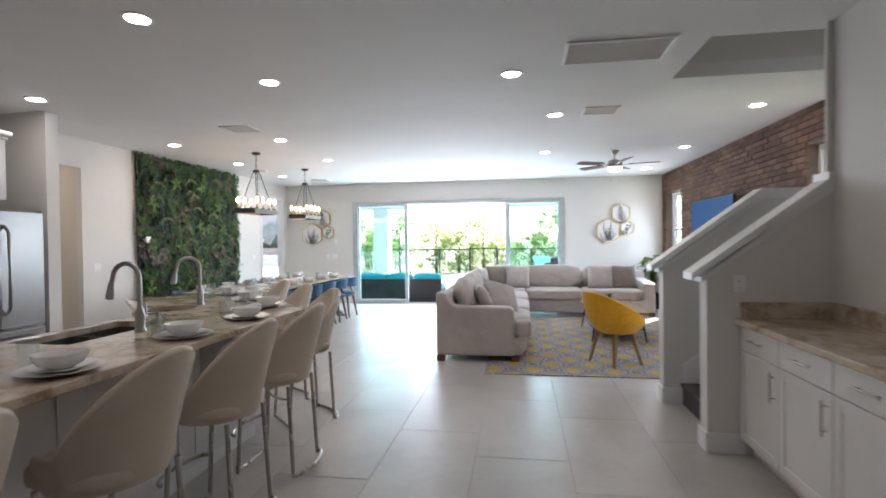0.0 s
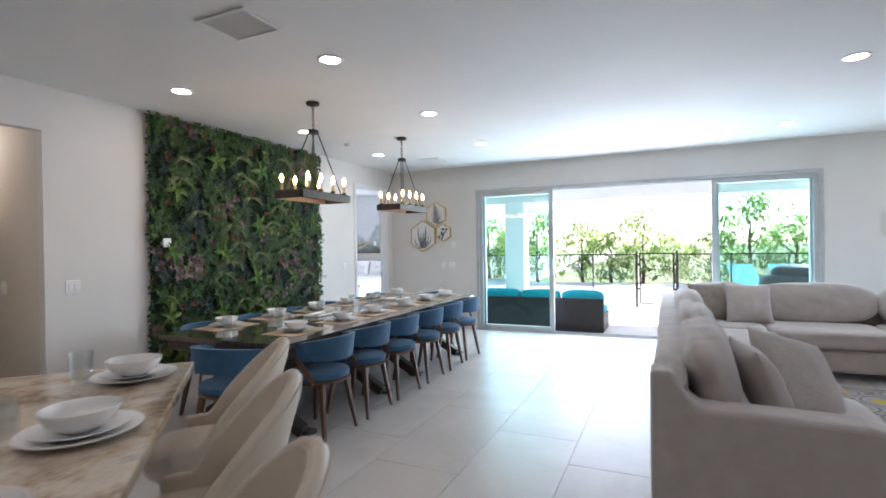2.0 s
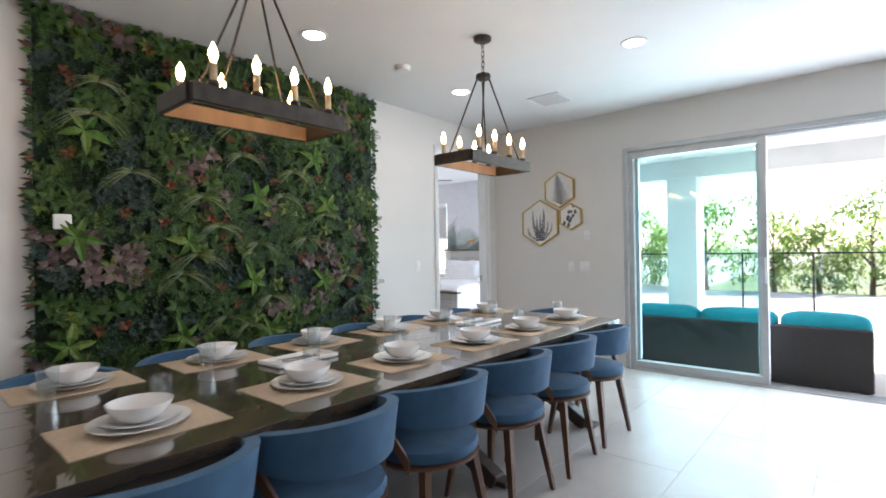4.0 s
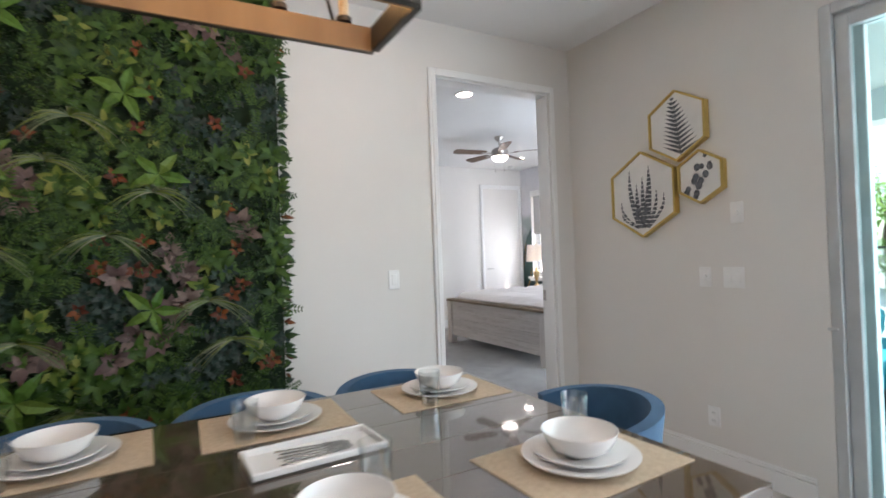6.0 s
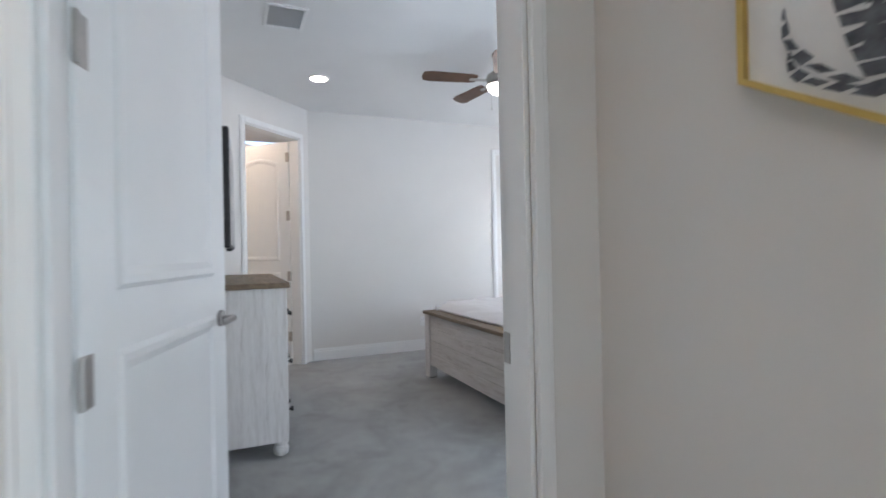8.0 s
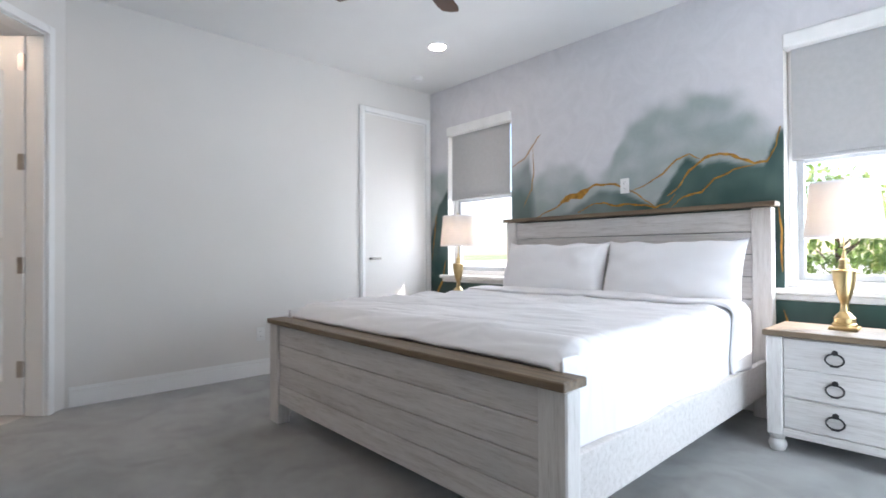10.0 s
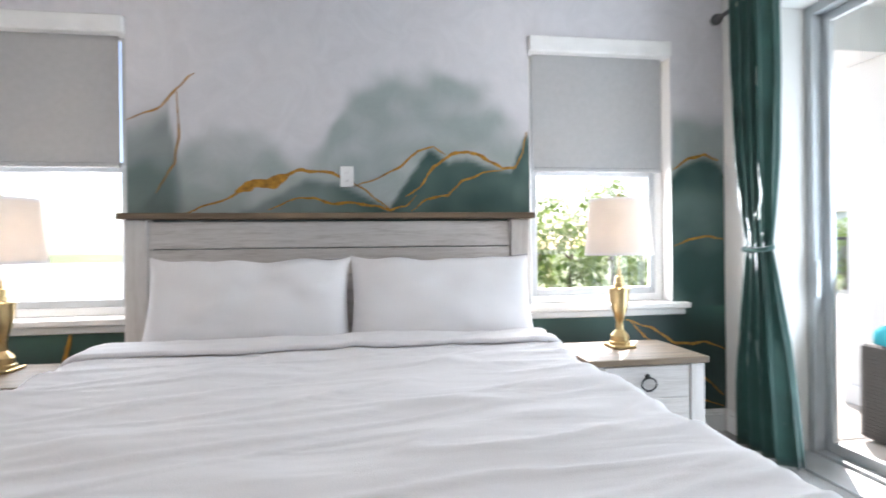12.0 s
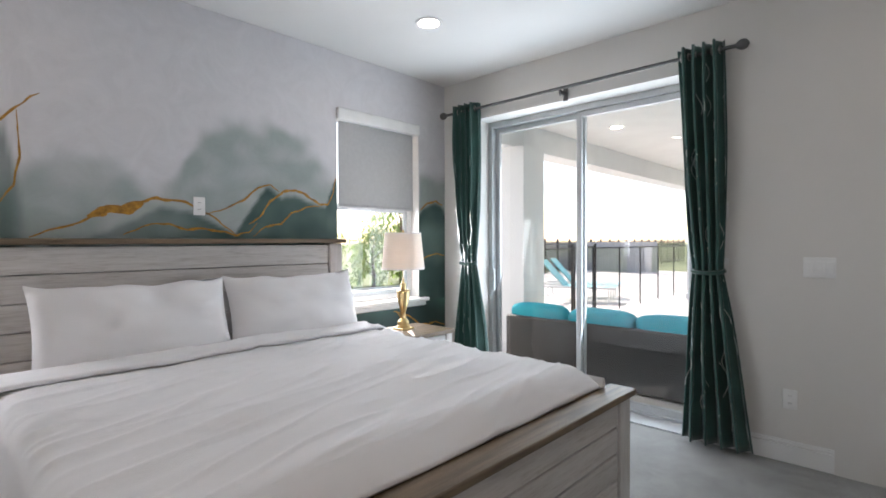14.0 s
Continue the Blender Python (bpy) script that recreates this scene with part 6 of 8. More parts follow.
def sectional():
    r = thing("sectional_sofa", "light greige chenille L-shaped sectional sofa with loose cushions", "sofa", Matrix.Translation((0, 0, 0)))
    part("base", Geo().cushion(-0.408, 0.655, 6.02, 10.735, 0.075, 0.31, 22, 12), SOFA, r, "", 50)
    part("base", Geo().cushion(0.55, 2.985, 9.68, 10.73, 0.075, 0.31, 22, 12), SOFA, r, "", 50)
    part("back_frame", Geo().cushion(-0.412, -0.24, 6.03, 10.74, 0.085, 0.80, 16, 12), SOFA, r, "", 50)
    part("back_frame", Geo().cushion(-0.405, 2.99, 10.57, 10.745, 0.085, 0.80, 16, 12), SOFA, r, "", 50)
    g = Geo()
    for y0, y1 in ((6.0, 6.20),):
        poly = [(-0.42, 0.08), (0.50, 0.08), (0.50, 0.60), (0.48, 0.635), (0.43, 0.65), (-0.20, 0.66), (-0.25, 0.70), (-0.32, 0.815), (-0.42, 0.82)]
        n = len(poly)
        vs = [(x, y0, z) for x, z in poly] + [(x, y1, z) for x, z in poly]
        g.add(vs, [tuple(range(n)), tuple(range(n, 2 * n))] + [(i, (i + 1) % n, n + (i + 1) % n, n + i) for i in range(n)])
    arm = part("arm", g, SOFA, r)
    bv = arm.modifiers.new("soft", "BEVEL")
    bv.width, bv.segments = 0.025, 3
    g = Geo()
    poly = [(9.72, 0.08), (10.74, 0.08), (10.74, 0.80), (10.6, 0.80), (10.5, 0.66), (9.76, 0.62), (9.72, 0.58)]
    n = len(poly)
    vs = [(2.80, y, z) for y, z in poly] + [(3.01, y, z) for y, z in poly]
    arm = part("arm", g.add(vs, [tuple(range(n)), tuple(range(n, 2 * n))] + [(i, (i + 1) % n, n + (i + 1) % n, n + i) for i in range(n)]), SOFA, r)
    bv = arm.modifiers.new("soft", "BEVEL")
    bv.width, bv.segments = 0.025, 3
    ys = (6.03, 7.20, 8.42, 9.68)
    for k in range(3):
        x0 = -0.22
        part("seat_cushion", Geo().cushion(x0, 0.70, ys[k] + (0.175 if k == 0 else 0.004), ys[k + 1] - 0.004, 0.30, 0.50, 7, 12, 0.03, k), SOFA, r, "", 60)
        m = Matrix.Translation((-0.12, (ys[k] + ys[k + 1]) / 2 + (0.09 if k == 0 else 0), 0.725)) @ Matrix.Rotation(radians(-14), 4, "Y")
        part("back_cushion", Geo().cushion(-0.125, 0.125, -0.60 + (0.08 if k == 0 else 0), 0.60 - (0.0 if k else 0.06), -0.22, 0.235, 3.0, 14, 0.17, k * 3 + 1, m), SOFA, r, "", 60)
    part("seat_cushion", Geo().cushion(0.51, 0.70, 6.015, 6.22, 0.305, 0.495, 5, 8), SOFA, r, "", 60)
    part("seat_cushion", Geo().cushion(-0.22, 0.66, 9.685, 10.55, 0.30, 0.50, 8, 12, 0.02, 5), SOFA, r, "", 60)
    xs = (0.66, 1.74, 2.80)
    for k in range(2):
        part("seat_cushion", Geo().cushion(xs[k] + 0.004, xs[k + 1] - 0.004, 9.64, 10.55, 0.30, 0.50, 7, 12, 0.03, k + 9), SOFA, r, "", 60)
    for k, (a, b) in enumerate(((-0.14, 0.62), (0.62, 1.78), (1.78, 2.82))):
        m = Matrix.Translation(((a + b) / 2, 10.46, 0.70)) @ Matrix.Rotation(radians(-14), 4, "X")
        part("back_cushion", Geo().cushion((a - b) / 2 + 0.005, (b - a) / 2 - 0.005, -0.125, 0.125, -0.22, 0.235, 3.2, 12, 0.09, k * 5 + 2, m), SOFA, r, "", 60)
    for x, y in ((-0.38, 6.05), (0.50, 6.06), (-0.38, 10.66), (2.94, 10.66), (2.94, 9.74), (0.56, 9.2), (-0.38, 8.4)):
        part("foot", Geo().box(x - 0.04, x + 0.06, y - 0.03, y + 0.05, 0, 0.078, 0.004), WALNUT, r)


sectional()
# First pillow is a stand-in for the bulging end of a back cushion.
throw_pillow(0.12, 6.58, 0.65, -22, 0, 99, SOFA, "light greige pillow standing in for a back cushion end", 0.48)
throw_pillow(0.32, 6.76, 0.665, -36, 16, 36, PILLOWA, "beige square throw pillow lying against the sofa cushions", 0.52)
throw_pillow(0.12, 10.20, 0.72, -20, 0, 25, PILLOWB, "taupe throw pillow in the sofa corner", 0.46)
throw_pillow(0.52, 10.16, 0.71, -22, 0, 4, SOFA, "light greige throw pillow in the sofa corner", 0.48)
throw_pillow(2.10, 10.14, 0.71, -22, 0, -6, SOFA, "light greige throw pillow on the sofa", 0.48)
throw_pillow(2.54, 10.16, 0.71, -20, 0, 5, PILLOWB, "taupe velvet throw pillow on the sofa", 0.48)


def yellow_chair():
    r = thing("accent_chair", "mustard yellow upholstered tub chair on oak legs", "armchair", Matrix.Translation((1.64, 6.10, 0.012)) @ Matrix.Rotation(radians(-58), 4, "Z"))

    def shell(off):
        def fn(u, v):
            a = 2 * math.pi * u
            back = 0.5 - 0.5 * math.sin(a)
            rim = 0.47 + 0.35 * back ** 1.15
            k = v
            rad = (0.06 + 0.27 * math.sin(k * math.pi / 2) ** 0.75) + (off if v > 0.02 else 0)
            z = 0.335 + (rim - 0.335) * (1 - math.cos(k * math.pi / 2)) ** 0.9 - off * 0.6 * (1 - v)
            return (math.cos(a) * rad * 1.02, math.sin(a) * rad * 0.98 - 0.05 * back * v, z)
        return fn

    g, nu, nv = Geo(), 40, 12
    g.sheet(shell(0.0), nu, nv, True).sheet(shell(-0.035), nu, nv, True)
    n = nu * nv
    for i in range(nu):
        k = (i + 1) % nu
        g.f.append(((nv - 1) * nu + i, (nv - 1) * nu + k, n + (nv - 1) * nu + k, n + (nv - 1) * nu + i))
    sh = part("shell", g, YELLOW, r, "", 60)
    rim = [(Vector(shell(0)(i / nu, 1)) + Vector(shell(-0.035)(i / nu, 1))) / 2 for i in range(nu)]
    part("rolled_edge", Geo().tube(rim, 0.019, 8, True), YELLOW, sh, "", 60)
    part("seat_pad", Geo().cushion(-0.22, 0.22, -0.2, 0.22, 0.36, 0.45, 3, 9), YELLOW, r, "", 60)
    part("leg_frame", Geo().box(-0.17, 0.17, -0.02, 0.02, 0.315, 0.345, 0.004).box(-0.02, 0.02, -0.17, 0.17, 0.315, 0.345, 0.004), OAK, r)
    for sx in (-1, 1):
        for sy in (-1, 1):
            part("leg", Geo().cyl((sx * 0.13, sy * 0.13, 0.36), (sx * 0.205, sy * 0.195, 0), 0.029, 0.015, 12), OAK, r, "", 40)


yellow_chair()


def coffee_table():
    r = thing("coffee_table", "rectangular wooden coffee table on dark metal legs", "coffee table", Matrix.Translation((1.92, 7.95, 0.012)))
    for k in range(5):
        part("top_plank", Geo().box(-0.38 + 0.152 * k, -0.38 + 0.152 * (k + 1) - 0.001, -0.66, 0.66, 0.375, 0.41, 0.004), OAK, r)
    for sx in (-1, 1):
        for sy in (-1, 1):
            part("leg", Geo().cyl((sx * 0.30, sy * 0.56, 0.375), (sx * 0.36, sy * 0.62, 0), 0.014, 0.012, 10), BLACK, r, "", 40)
        part("cross_brace", Geo().cyl((sx * 0.335, -0.59, 0.16), (sx * 0.335, 0.59, 0.16), 0.009, None, 8), BLACK, r, "", 40)
    part("shelf", Geo().box(-0.33, 0.33, -0.57, 0.57, 0.15, 0.17, 0.003), OAK, r)


coffee_table()


def potted_plant(x, y, z, pot_r, pot_h, n, ln, wd, hgt, label, seed, material):
    rnd = random.Random(seed)
    r = thing("potted_plant", label, "plant", Matrix.Translation((x, y, z)))
    part("pot", Geo().lathe([(pot_r * 0.75, 0), (pot_r * 0.8, 0.004), (pot_r, pot_h), (pot_r * 0.93, pot_h), (pot_r * 0.88, pot_h * 0.9), (0.01, pot_h * 0.9)], 24), DARKMETAL, r, "", 40)
    g, st = Geo(), Geo()
    for k in range(n):
        a, t = rnd.uniform(0, 6.283), rnd.uniform(0.25, 1.0)
        rr = hgt * 0.36 * t * rnd.uniform(0.4, 1)
        p = Vector((rr * math.cos(a), rr * math.sin(a), pot_h + hgt * (0.25 + 0.75 * rnd.random())))
        st.tube([(0, 0, pot_h * 0.9), (p.x * 0.4, p.y * 0.4, pot_h + (p.z - pot_h) * 0.6), p], 0.003, 5)
        leaf(g, p, Vector((math.cos(a), math.sin(a), rnd.uniform(-0.4, 0.6))), Vector((0, 0, 1)), ln * rnd.uniform(0.7, 1.2), wd * rnd.uniform(0.7, 1.2), 0.4)
    part("stems", st, F_MID, r)
    raw_part("leaves", g, material, r, "", "stuff")


potted_plant(3.25, 10.90, 0, 0.16, 0.32, 60, 0.20, 0.12, 0.75, "leafy variegated potted plant in a dark pot", 3, F_LIME)
potted_plant(1.95, 8.25, 0.422, 0.045, 0.07, 40, 0.05, 0.022, 0.09, "small green potted plant on the coffee table", 5, F_MID)

TVBLUE = emissive("blue_screen", (0.005, 0.045, 0.14), 0.12)
TVBLUE.node_tree.nodes["Principled BSDF"].inputs["Specular IOR Level"].default_value = 0.15
tv = thing("television", "large flat television showing blue, mounted on brick", "television", Matrix.Translation((XE - 0.03, 8.50, 1.56)))
part("case", Geo().box(-0.075, -0.035, -0.86, 0.86, -0.49, 0.49, 0.006), PLASTICB, tv)
part("screen", Geo().box(-0.0775, -0.0755, -0.845, 0.845, -0.472, 0.478), TVBLUE, tv, "glowing blue screen")
part("wall_bracket", Geo().box(-0.035, 0.0, -0.2, 0.2, -0.2, 0.2), BLACK, tv)


# ---- bedroom ----
def mural():
    r = thing("wall_mural", "painted green and grey marbled mural with gold veins", "mural", Matrix.Translation((0, BY1 - 0.003, 0)))
    xs = sorted({BX0 + 0.002, BX1 - 0.002, *WIN_R, *WIN_L, *[BX0 + 0.02 + 0.02 * i for i in range(int((BX1 - BX0 - 0.04) / 0.02) + 1)]})
    zs = sorted({0.136, CZ - 0.002, WZ0, WZ1, *[0.16 + 0.02 * i for i in range(131)]})
    hill = [(-9.70, 1.0), (-9.5, 1.55), (-9.35, 1.72), (-8.47, 1.80), (-8.36, 1.86), (-8.27, 1.90), (-8.22, 1.66), (-8.17, 1.36), (-8.0, 1.30), (-7.75, 1.43), (-7.56, 1.53), (-7.42, 1.52), (-7.28, 1.46), (-7.11, 1.37), (-7.03, 1.50), (-6.884, 1.71), (-6.77, 1.63), (-6.67, 1.66), (-6.5, 1.60), (-6.41, 1.58), (-6.32, 1.80), (-5.41, 1.56), (-5.34, 1.63), (-5.2, 1.68), (-5.1, 1.65), (-5.0, 1.5)]

    def at(x, pts):
        for (a, za), (b, zb) in zip(pts, pts[1:]):
            if a <= x <= b:
                return za + (zb - za) * (x - a) / (b - a)
        return pts[-1][1]

    def smooth(a, b, v):
        t = min(1.0, max(0.0, (v - a) / (b - a)))
        return t * t * (3 - 2 * t)

    def paint(x, z):
        n1 = noise.noise(Vector((x * 2.1, z * 2.6, 1.0)))
        n2 = noise.noise(Vector((x * 6.5, z * 7.5, 4.0)))
        n3 = noise.noise(Vector((x * 15, z * 15, 9.0)))
        c = Vector((0.66, 0.65, 0.675))
        # pale mist
        top = 1.72 + 0.42 * math.exp(-((x + 6.93) / 0.55) ** 4) + 0.07 * n2
        if x < -7.3:
            low = 1.62 + 0.18 * math.exp(-((x + 7.95) / 0.28) ** 4) + 0.05 * n2
            top += (low - top) * smooth(-7.3, -7.6, x)
        if x < -8.47:
            top = 1.95
        if x > -5.41:
            top = 1.95
        mist = (1 - smooth(top - 0.12, top + 0.05, z)) * (0.92 + 0.40 * n1 + 0.35 * n2)
        mist = min(1.0, max(0.0, mist))
        c = c.lerp(Vector((0.30, 0.355, 0.345)), mist * 0.95)
        h = at(x, hill) + 0.012 * n3
        depth = h - z
        dark = smooth(-0.015, 0.03, depth)
        if -8.48 < x < -8.1:
            dark = 0.7 * smooth(-0.10, 0.12, depth + 0.05 * n2) * (1 - smooth(-8.26, -8.16, x))
        fade = 0.80 - 0.25 * smooth(0.05, 0.25, depth) + 0.30 * smooth(0.3, 0.6, depth) + 0.45 * n1 + 0.30 * n2
        g = Vector((0.13, 0.21, 0.19)).lerp(Vector((0.018, 0.062, 0.055)), min(1.0, max(0.0, fade)))
        if z < 1.55:
            dark *= 1 - 0.45 * smooth(-8.22, -8.12, x) * (1 - smooth(-7.75, -7.15, x))
        c = c.lerp(g, dark)
        if z < 0.78:
            k = smooth(0.5, 0.78, z) * (0.5 + n1)
            c = Vector((0.012, 0.035, 0.032)).lerp(Vector((0.05, 0.14, 0.115)), min(1.0, max(0.0, k)))
        return c

    vs, ix, fs = [], {}, []
    for i, x in enumerate(xs):
        for j, z in enumerate(zs):
            ix[i, j] = len(vs)
            vs.append((x, 0.0, z))
    for i in range(len(xs) - 1):
        for j in range(len(zs) - 1):
            xm, zm = (xs[i] + xs[i + 1]) / 2, (zs[j] + zs[j + 1]) / 2
            if any(a < xm < b and WZ0 < zm < WZ1 for a, b in (WIN_R, WIN_L)):
                continue
            fs.append((ix[i, j], ix[i + 1, j], ix[i + 1, j + 1], ix[i, j + 1]))
    me = bpy.data.meshes.new("painted_surface")
    me.from_pydata(vs, [], fs)
    att = me.color_attributes.new("paint", "FLOAT_COLOR", "POINT")
    for k, p in enumerate(vs):
        att.data[k].color = (*paint(p[0], p[2]), 1)
    me.materials.append(MURAL)
    ob = new("painted_surface", me)
    ob.parent = r
    rnd = random.Random(6)
    veins = [
        ([(-8.47, 1.83), (-8.30, 1.90), (-8.22, 2.0), (-8.13, 2.09)], 0.006), ([(-8.22, 1.98), (-8.21, 1.75), (-8.24, 1.6), (-8.33, 1.45)], 0.005),
        ([(-8.18, 1.34), (-8.0, 1.41), (-7.86, 1.48), (-7.72, 1.535), (-7.58, 1.575), (-7.42, 1.56), (-7.28, 1.49), (-7.11, 1.365)], 0.009),
        ([(-7.93, 1.455), (-7.83, 1.50), (-7.74, 1.50), (-7.66, 1.55)], 0.034),
        ([(-7.76, 1.355), (-7.62, 1.42), (-7.52, 1.425), (-7.42, 1.39), (-7.3, 1.40), (-7.2, 1.38), (-7.11, 1.36), (-7.02, 1.38), (-6.96, 1.44)], 0.007),
        ([(-7.30, 1.49), (-7.18, 1.53), (-7.05, 1.60), (-6.95, 1.69), (-6.86, 1.715), (-6.79, 1.67)], 0.006),
        ([(-7.02, 1.43), (-6.94, 1.48), (-6.86, 1.60), (-6.76, 1.67), (-6.66, 1.69), (-6.56, 1.65), (-6.46, 1.595), (-6.39, 1.60), (-6.34, 1.68), (-6.32, 1.80)], 0.009),
        ([(-6.99, 1.35), (-6.9, 1.42), (-6.78, 1.44), (-6.70, 1.52), (-6.58, 1.57), (-6.46, 1.585)], 0.007),
        ([(-5.40, 1.60), (-5.30, 1.67), (-5.20, 1.69), (-5.10, 1.66)], 0.009), ([(-5.40, 1.13), (-5.30, 1.18), (-5.20, 1.195), (-5.07, 1.175)], 0.007),
        ([(-5.72, 0.70), (-5.55, 0.65), (-5.42, 0.56), (-5.30, 0.54), (-5.20, 0.555), (-5.07, 0.50)], 0.008), ([(-5.70, 0.70), (-5.6, 0.60), (-5.52, 0.54)], 0.006),
        ([(-5.55, 0.48), (-5.38, 0.40), (-5.25, 0.36), (-5.08, 0.22)], 0.006), ([(-5.42, 0.24), (-5.3, 0.20), (-5.2, 0.19), (-5.08, 0.15)], 0.005),
        ([(-6.31, 0.66), (-6.28, 0.58), (-6.30, 0.48), (-6.22, 0.42)], 0.006), ([(-6.33, 1.30), (-6.31, 1.15), (-6.32, 1.02), (-6.31, 0.9)], 0.006),
        ([(-9.62, 0.45), (-9.5, 0.62), (-9.42, 0.75), (-9.38, 0.95)], 0.012), ([(-9.60, 0.95), (-9.56, 1.2), (-9.52, 1.45)], 0.008), ([(-8.80, 0.50), (-8.76, 0.62), (-8.74, 0.74)], 0.01),
    ]
    for order, (pts, w) in enumerate(veins):
        fine = []
        for (a, za), (b, zb) in zip(pts, pts[1:]):
            for k in range(8):
                t = k / 8
                fine.append((a + (b - a) * t, za + (zb - za) * t))
        fine.append(pts[-1])
        n = len(fine)
        vs, fs = [], []
        for k, (x, z) in enumerate(fine):
            q0, q1 = fine[max(0, k - 1)], fine[min(n - 1, k + 1)]
            d = Vector((q1[0] - q0[0], q1[1] - q0[1]))
            d = d.normalized() if d.length else Vector((1, 0))
            ww = w * (0.35 + 0.65 * math.sin(math.pi * min(1, max(0, k / (n - 1))))) * (1 + 0.6 * noise.noise(Vector((x * 25, z * 25, 0))))
            ox, oz = 0.006 * noise.noise(Vector((x * 14, z * 14, 2))), 0.010 * noise.noise(Vector((x * 14, z * 14, 5)))
            vs += [(x + ox - d.y * ww, -0.002 - 0.0005 * order, z + oz + d.x * ww), (x + ox + d.y * ww, -0.002 - 0.0005 * order, z + oz - d.x * ww)]
            if k:
                fs.append((2 * k - 2, 2 * k - 1, 2 * k + 1, 2 * k))
        g = Geo().add(vs, fs)
        raw_part("gold_vein", g, GOLDLEAF, r, "")


mural()

HX0, HX1 = -8.44, -6.335


def bed():
    r = thing("bed", "whitewashed plank king bed frame with brown cap rails", "bed", Matrix.Translation(((HX0 + HX1) / 2, 13.4, 0)))
    cx, cy = (HX0 + HX1) / 2, 13.4
    hw = (HX1 - HX0) / 2
    h0, h1 = 14.505 - cy, 14.575 - cy
    for s in (-1, 1):
        part("headboard_post", Geo().box(s * (hw - 0.06) - 0.055, s * (hw - 0.06) + 0.055, h0 - 0.01, h1, 0, 1.30, 0.006), WHITEWASH_Z, r)
    for k in range(7):
        z0 = 0.30 + 0.142 * k
        part("headboard_plank", Geo().box(-hw + 0.115, hw - 0.115, h0 + 0.008, h1 - 0.01, z0, z0 + 0.137, 0.004), WHITEWASH_X, r)
    part("headboard_cap", Geo().box(-hw - 0.02, hw + 0.02, h0 - 0.035, h1 + 0.012, 1.302, 1.333, 0.004), GREYTOP, r, "rustic brown headboard cap")
    f0, f1 = 12.265 - cy, 12.335 - cy
    for s in (-1, 1):
        part("footboard_post", Geo().box(s * (hw - 0.04) - 0.055, s * (hw - 0.04) + 0.055, f0, f1 + 0.01, 0, 0.60, 0.006), WHITEWASH_Z, r)
    for k in range(4):
        z0 = 0.12 + 0.120 * k
        part("footboard_plank", Geo().box(-hw + 0.095, hw - 0.095, f0 + 0.012, f1, z0, z0 + 0.116, 0.004), WHITEWASH_X, r)
    part("footboard_cap", Geo().box(-hw + 0.0, hw + 0.022, f0 - 0.024, f1 + 0.035, 0.602, 0.632, 0.004), GREYTOP, r, "rustic brown footboard cap")
    for s in (-1, 1):
        part("side_rail", Geo().box(s * (hw - 0.05) - 0.018, s * (hw - 0.05) + 0.018, f1 + 0.012, h0 - 0.012, 0.16, 0.36, 0.004), WHITEWASH_X, r)
    mt = thing("mattress", "thick white mattress on the bed frame", "mattress", Matrix.Translation((cx, 13.4, 0.20)))
    part("ticking", Geo().cushion(-0.965, 0.965, -1.03, 1.08, 0.0, 0.44, 14, 12), LINEN, mt, "", 60)

    dv = thing("duvet", "crumpled white linen duvet spread over the bed", "bedding", Matrix.Translation((cx, 13.4, 0)))

    def cover(off, y0, y1, lo, tuck=0.075):
        def fn(u, v):
            hwid, rad = 0.985 + off, 0.075
            flat, arc, drop = 2 * (hwid - rad), math.pi / 2 * rad, 0.70 - lo - rad
            total = flat + 2 * arc + 2 * drop
            s = (u - 0.5) * total
            y = y0 + (y1 - y0) * v
            sg, a = (1 if s > 0 else -1), abs(s)
            zt = 0.705 + off
            if a < flat / 2:
                x, z = a, zt
            elif a < flat / 2 + arc:
                t = (a - flat / 2) / rad
                x, z = hwid - rad + rad * math.sin(t), zt - rad + rad * math.cos(t)
            else:
                x, z = hwid, zt - rad - (a - flat / 2 - arc)
            k = 1 - 0.0
            X = sg * x
            fold = noise.noise(Vector((X * 0.9 + y * 2.2, y * 5.2 - X * 1.6, 2.0)))
            fine = noise.noise(Vector((X * 2.6, y * 11 - X * 3.0, 5.0)))
            edge = min(1.0, (1 - abs(2 * v - 1)) * 8)
            ridge = max(0.0, 1 - abs(noise.noise(Vector((X * 0.8 + y * 1.5, y * 4.0 - X * 2.2, 8.0)))) * 5)
            crease = max(0.0, 1 - abs(noise.noise(Vector((X * 1.1 + y * 0.8, y * 7.5 - X * 2.0, 3.0)))) * 7)
            w = 0.008 * crease + 0.020 * fold + 0.010 * max(0.0, fine) + 0.013 * ridge * max(0.0, 0.4 + fold)
            w *= 0.35 + 0.65 * edge
            if a < flat / 2 + arc * 0.6:
                z += w
                foot = max(0.0, (y0 + 0.16 - y) / 0.16) if v < 0.5 else 0.0
                z -= tuck * foot ** 2
            else:
                hem = 0.02 * math.sin(y * 9.0) + 0.028 * noise.noise(Vector((y * 3, sg, 1))) 
                x += hem * min(1.0, (a - flat / 2 - arc * 0.6) / 0.25)
                X = sg * x
            return (X, y, z)
        return fn

    d = part("cover", Geo().sheet(cover(0.012, -1.045, 0.62, 0.30), 190, 150), DUVET, dv, "", 80)
    fold = part("folded_edge", Geo().sheet(cover(0.040, 0.53, 0.76, 0.32, 0.0), 150, 24), DUVET, dv, "turned-down duvet edge", 80)
    fs = fold.modifiers.new("thick", "SOLIDIFY")
    fs.thickness, fs.offset = 0.020, -1
    s = d.modifiers.new("thick", "SOLIDIFY")
    s.thickness = 0.01
    s.offset = -1


bed()


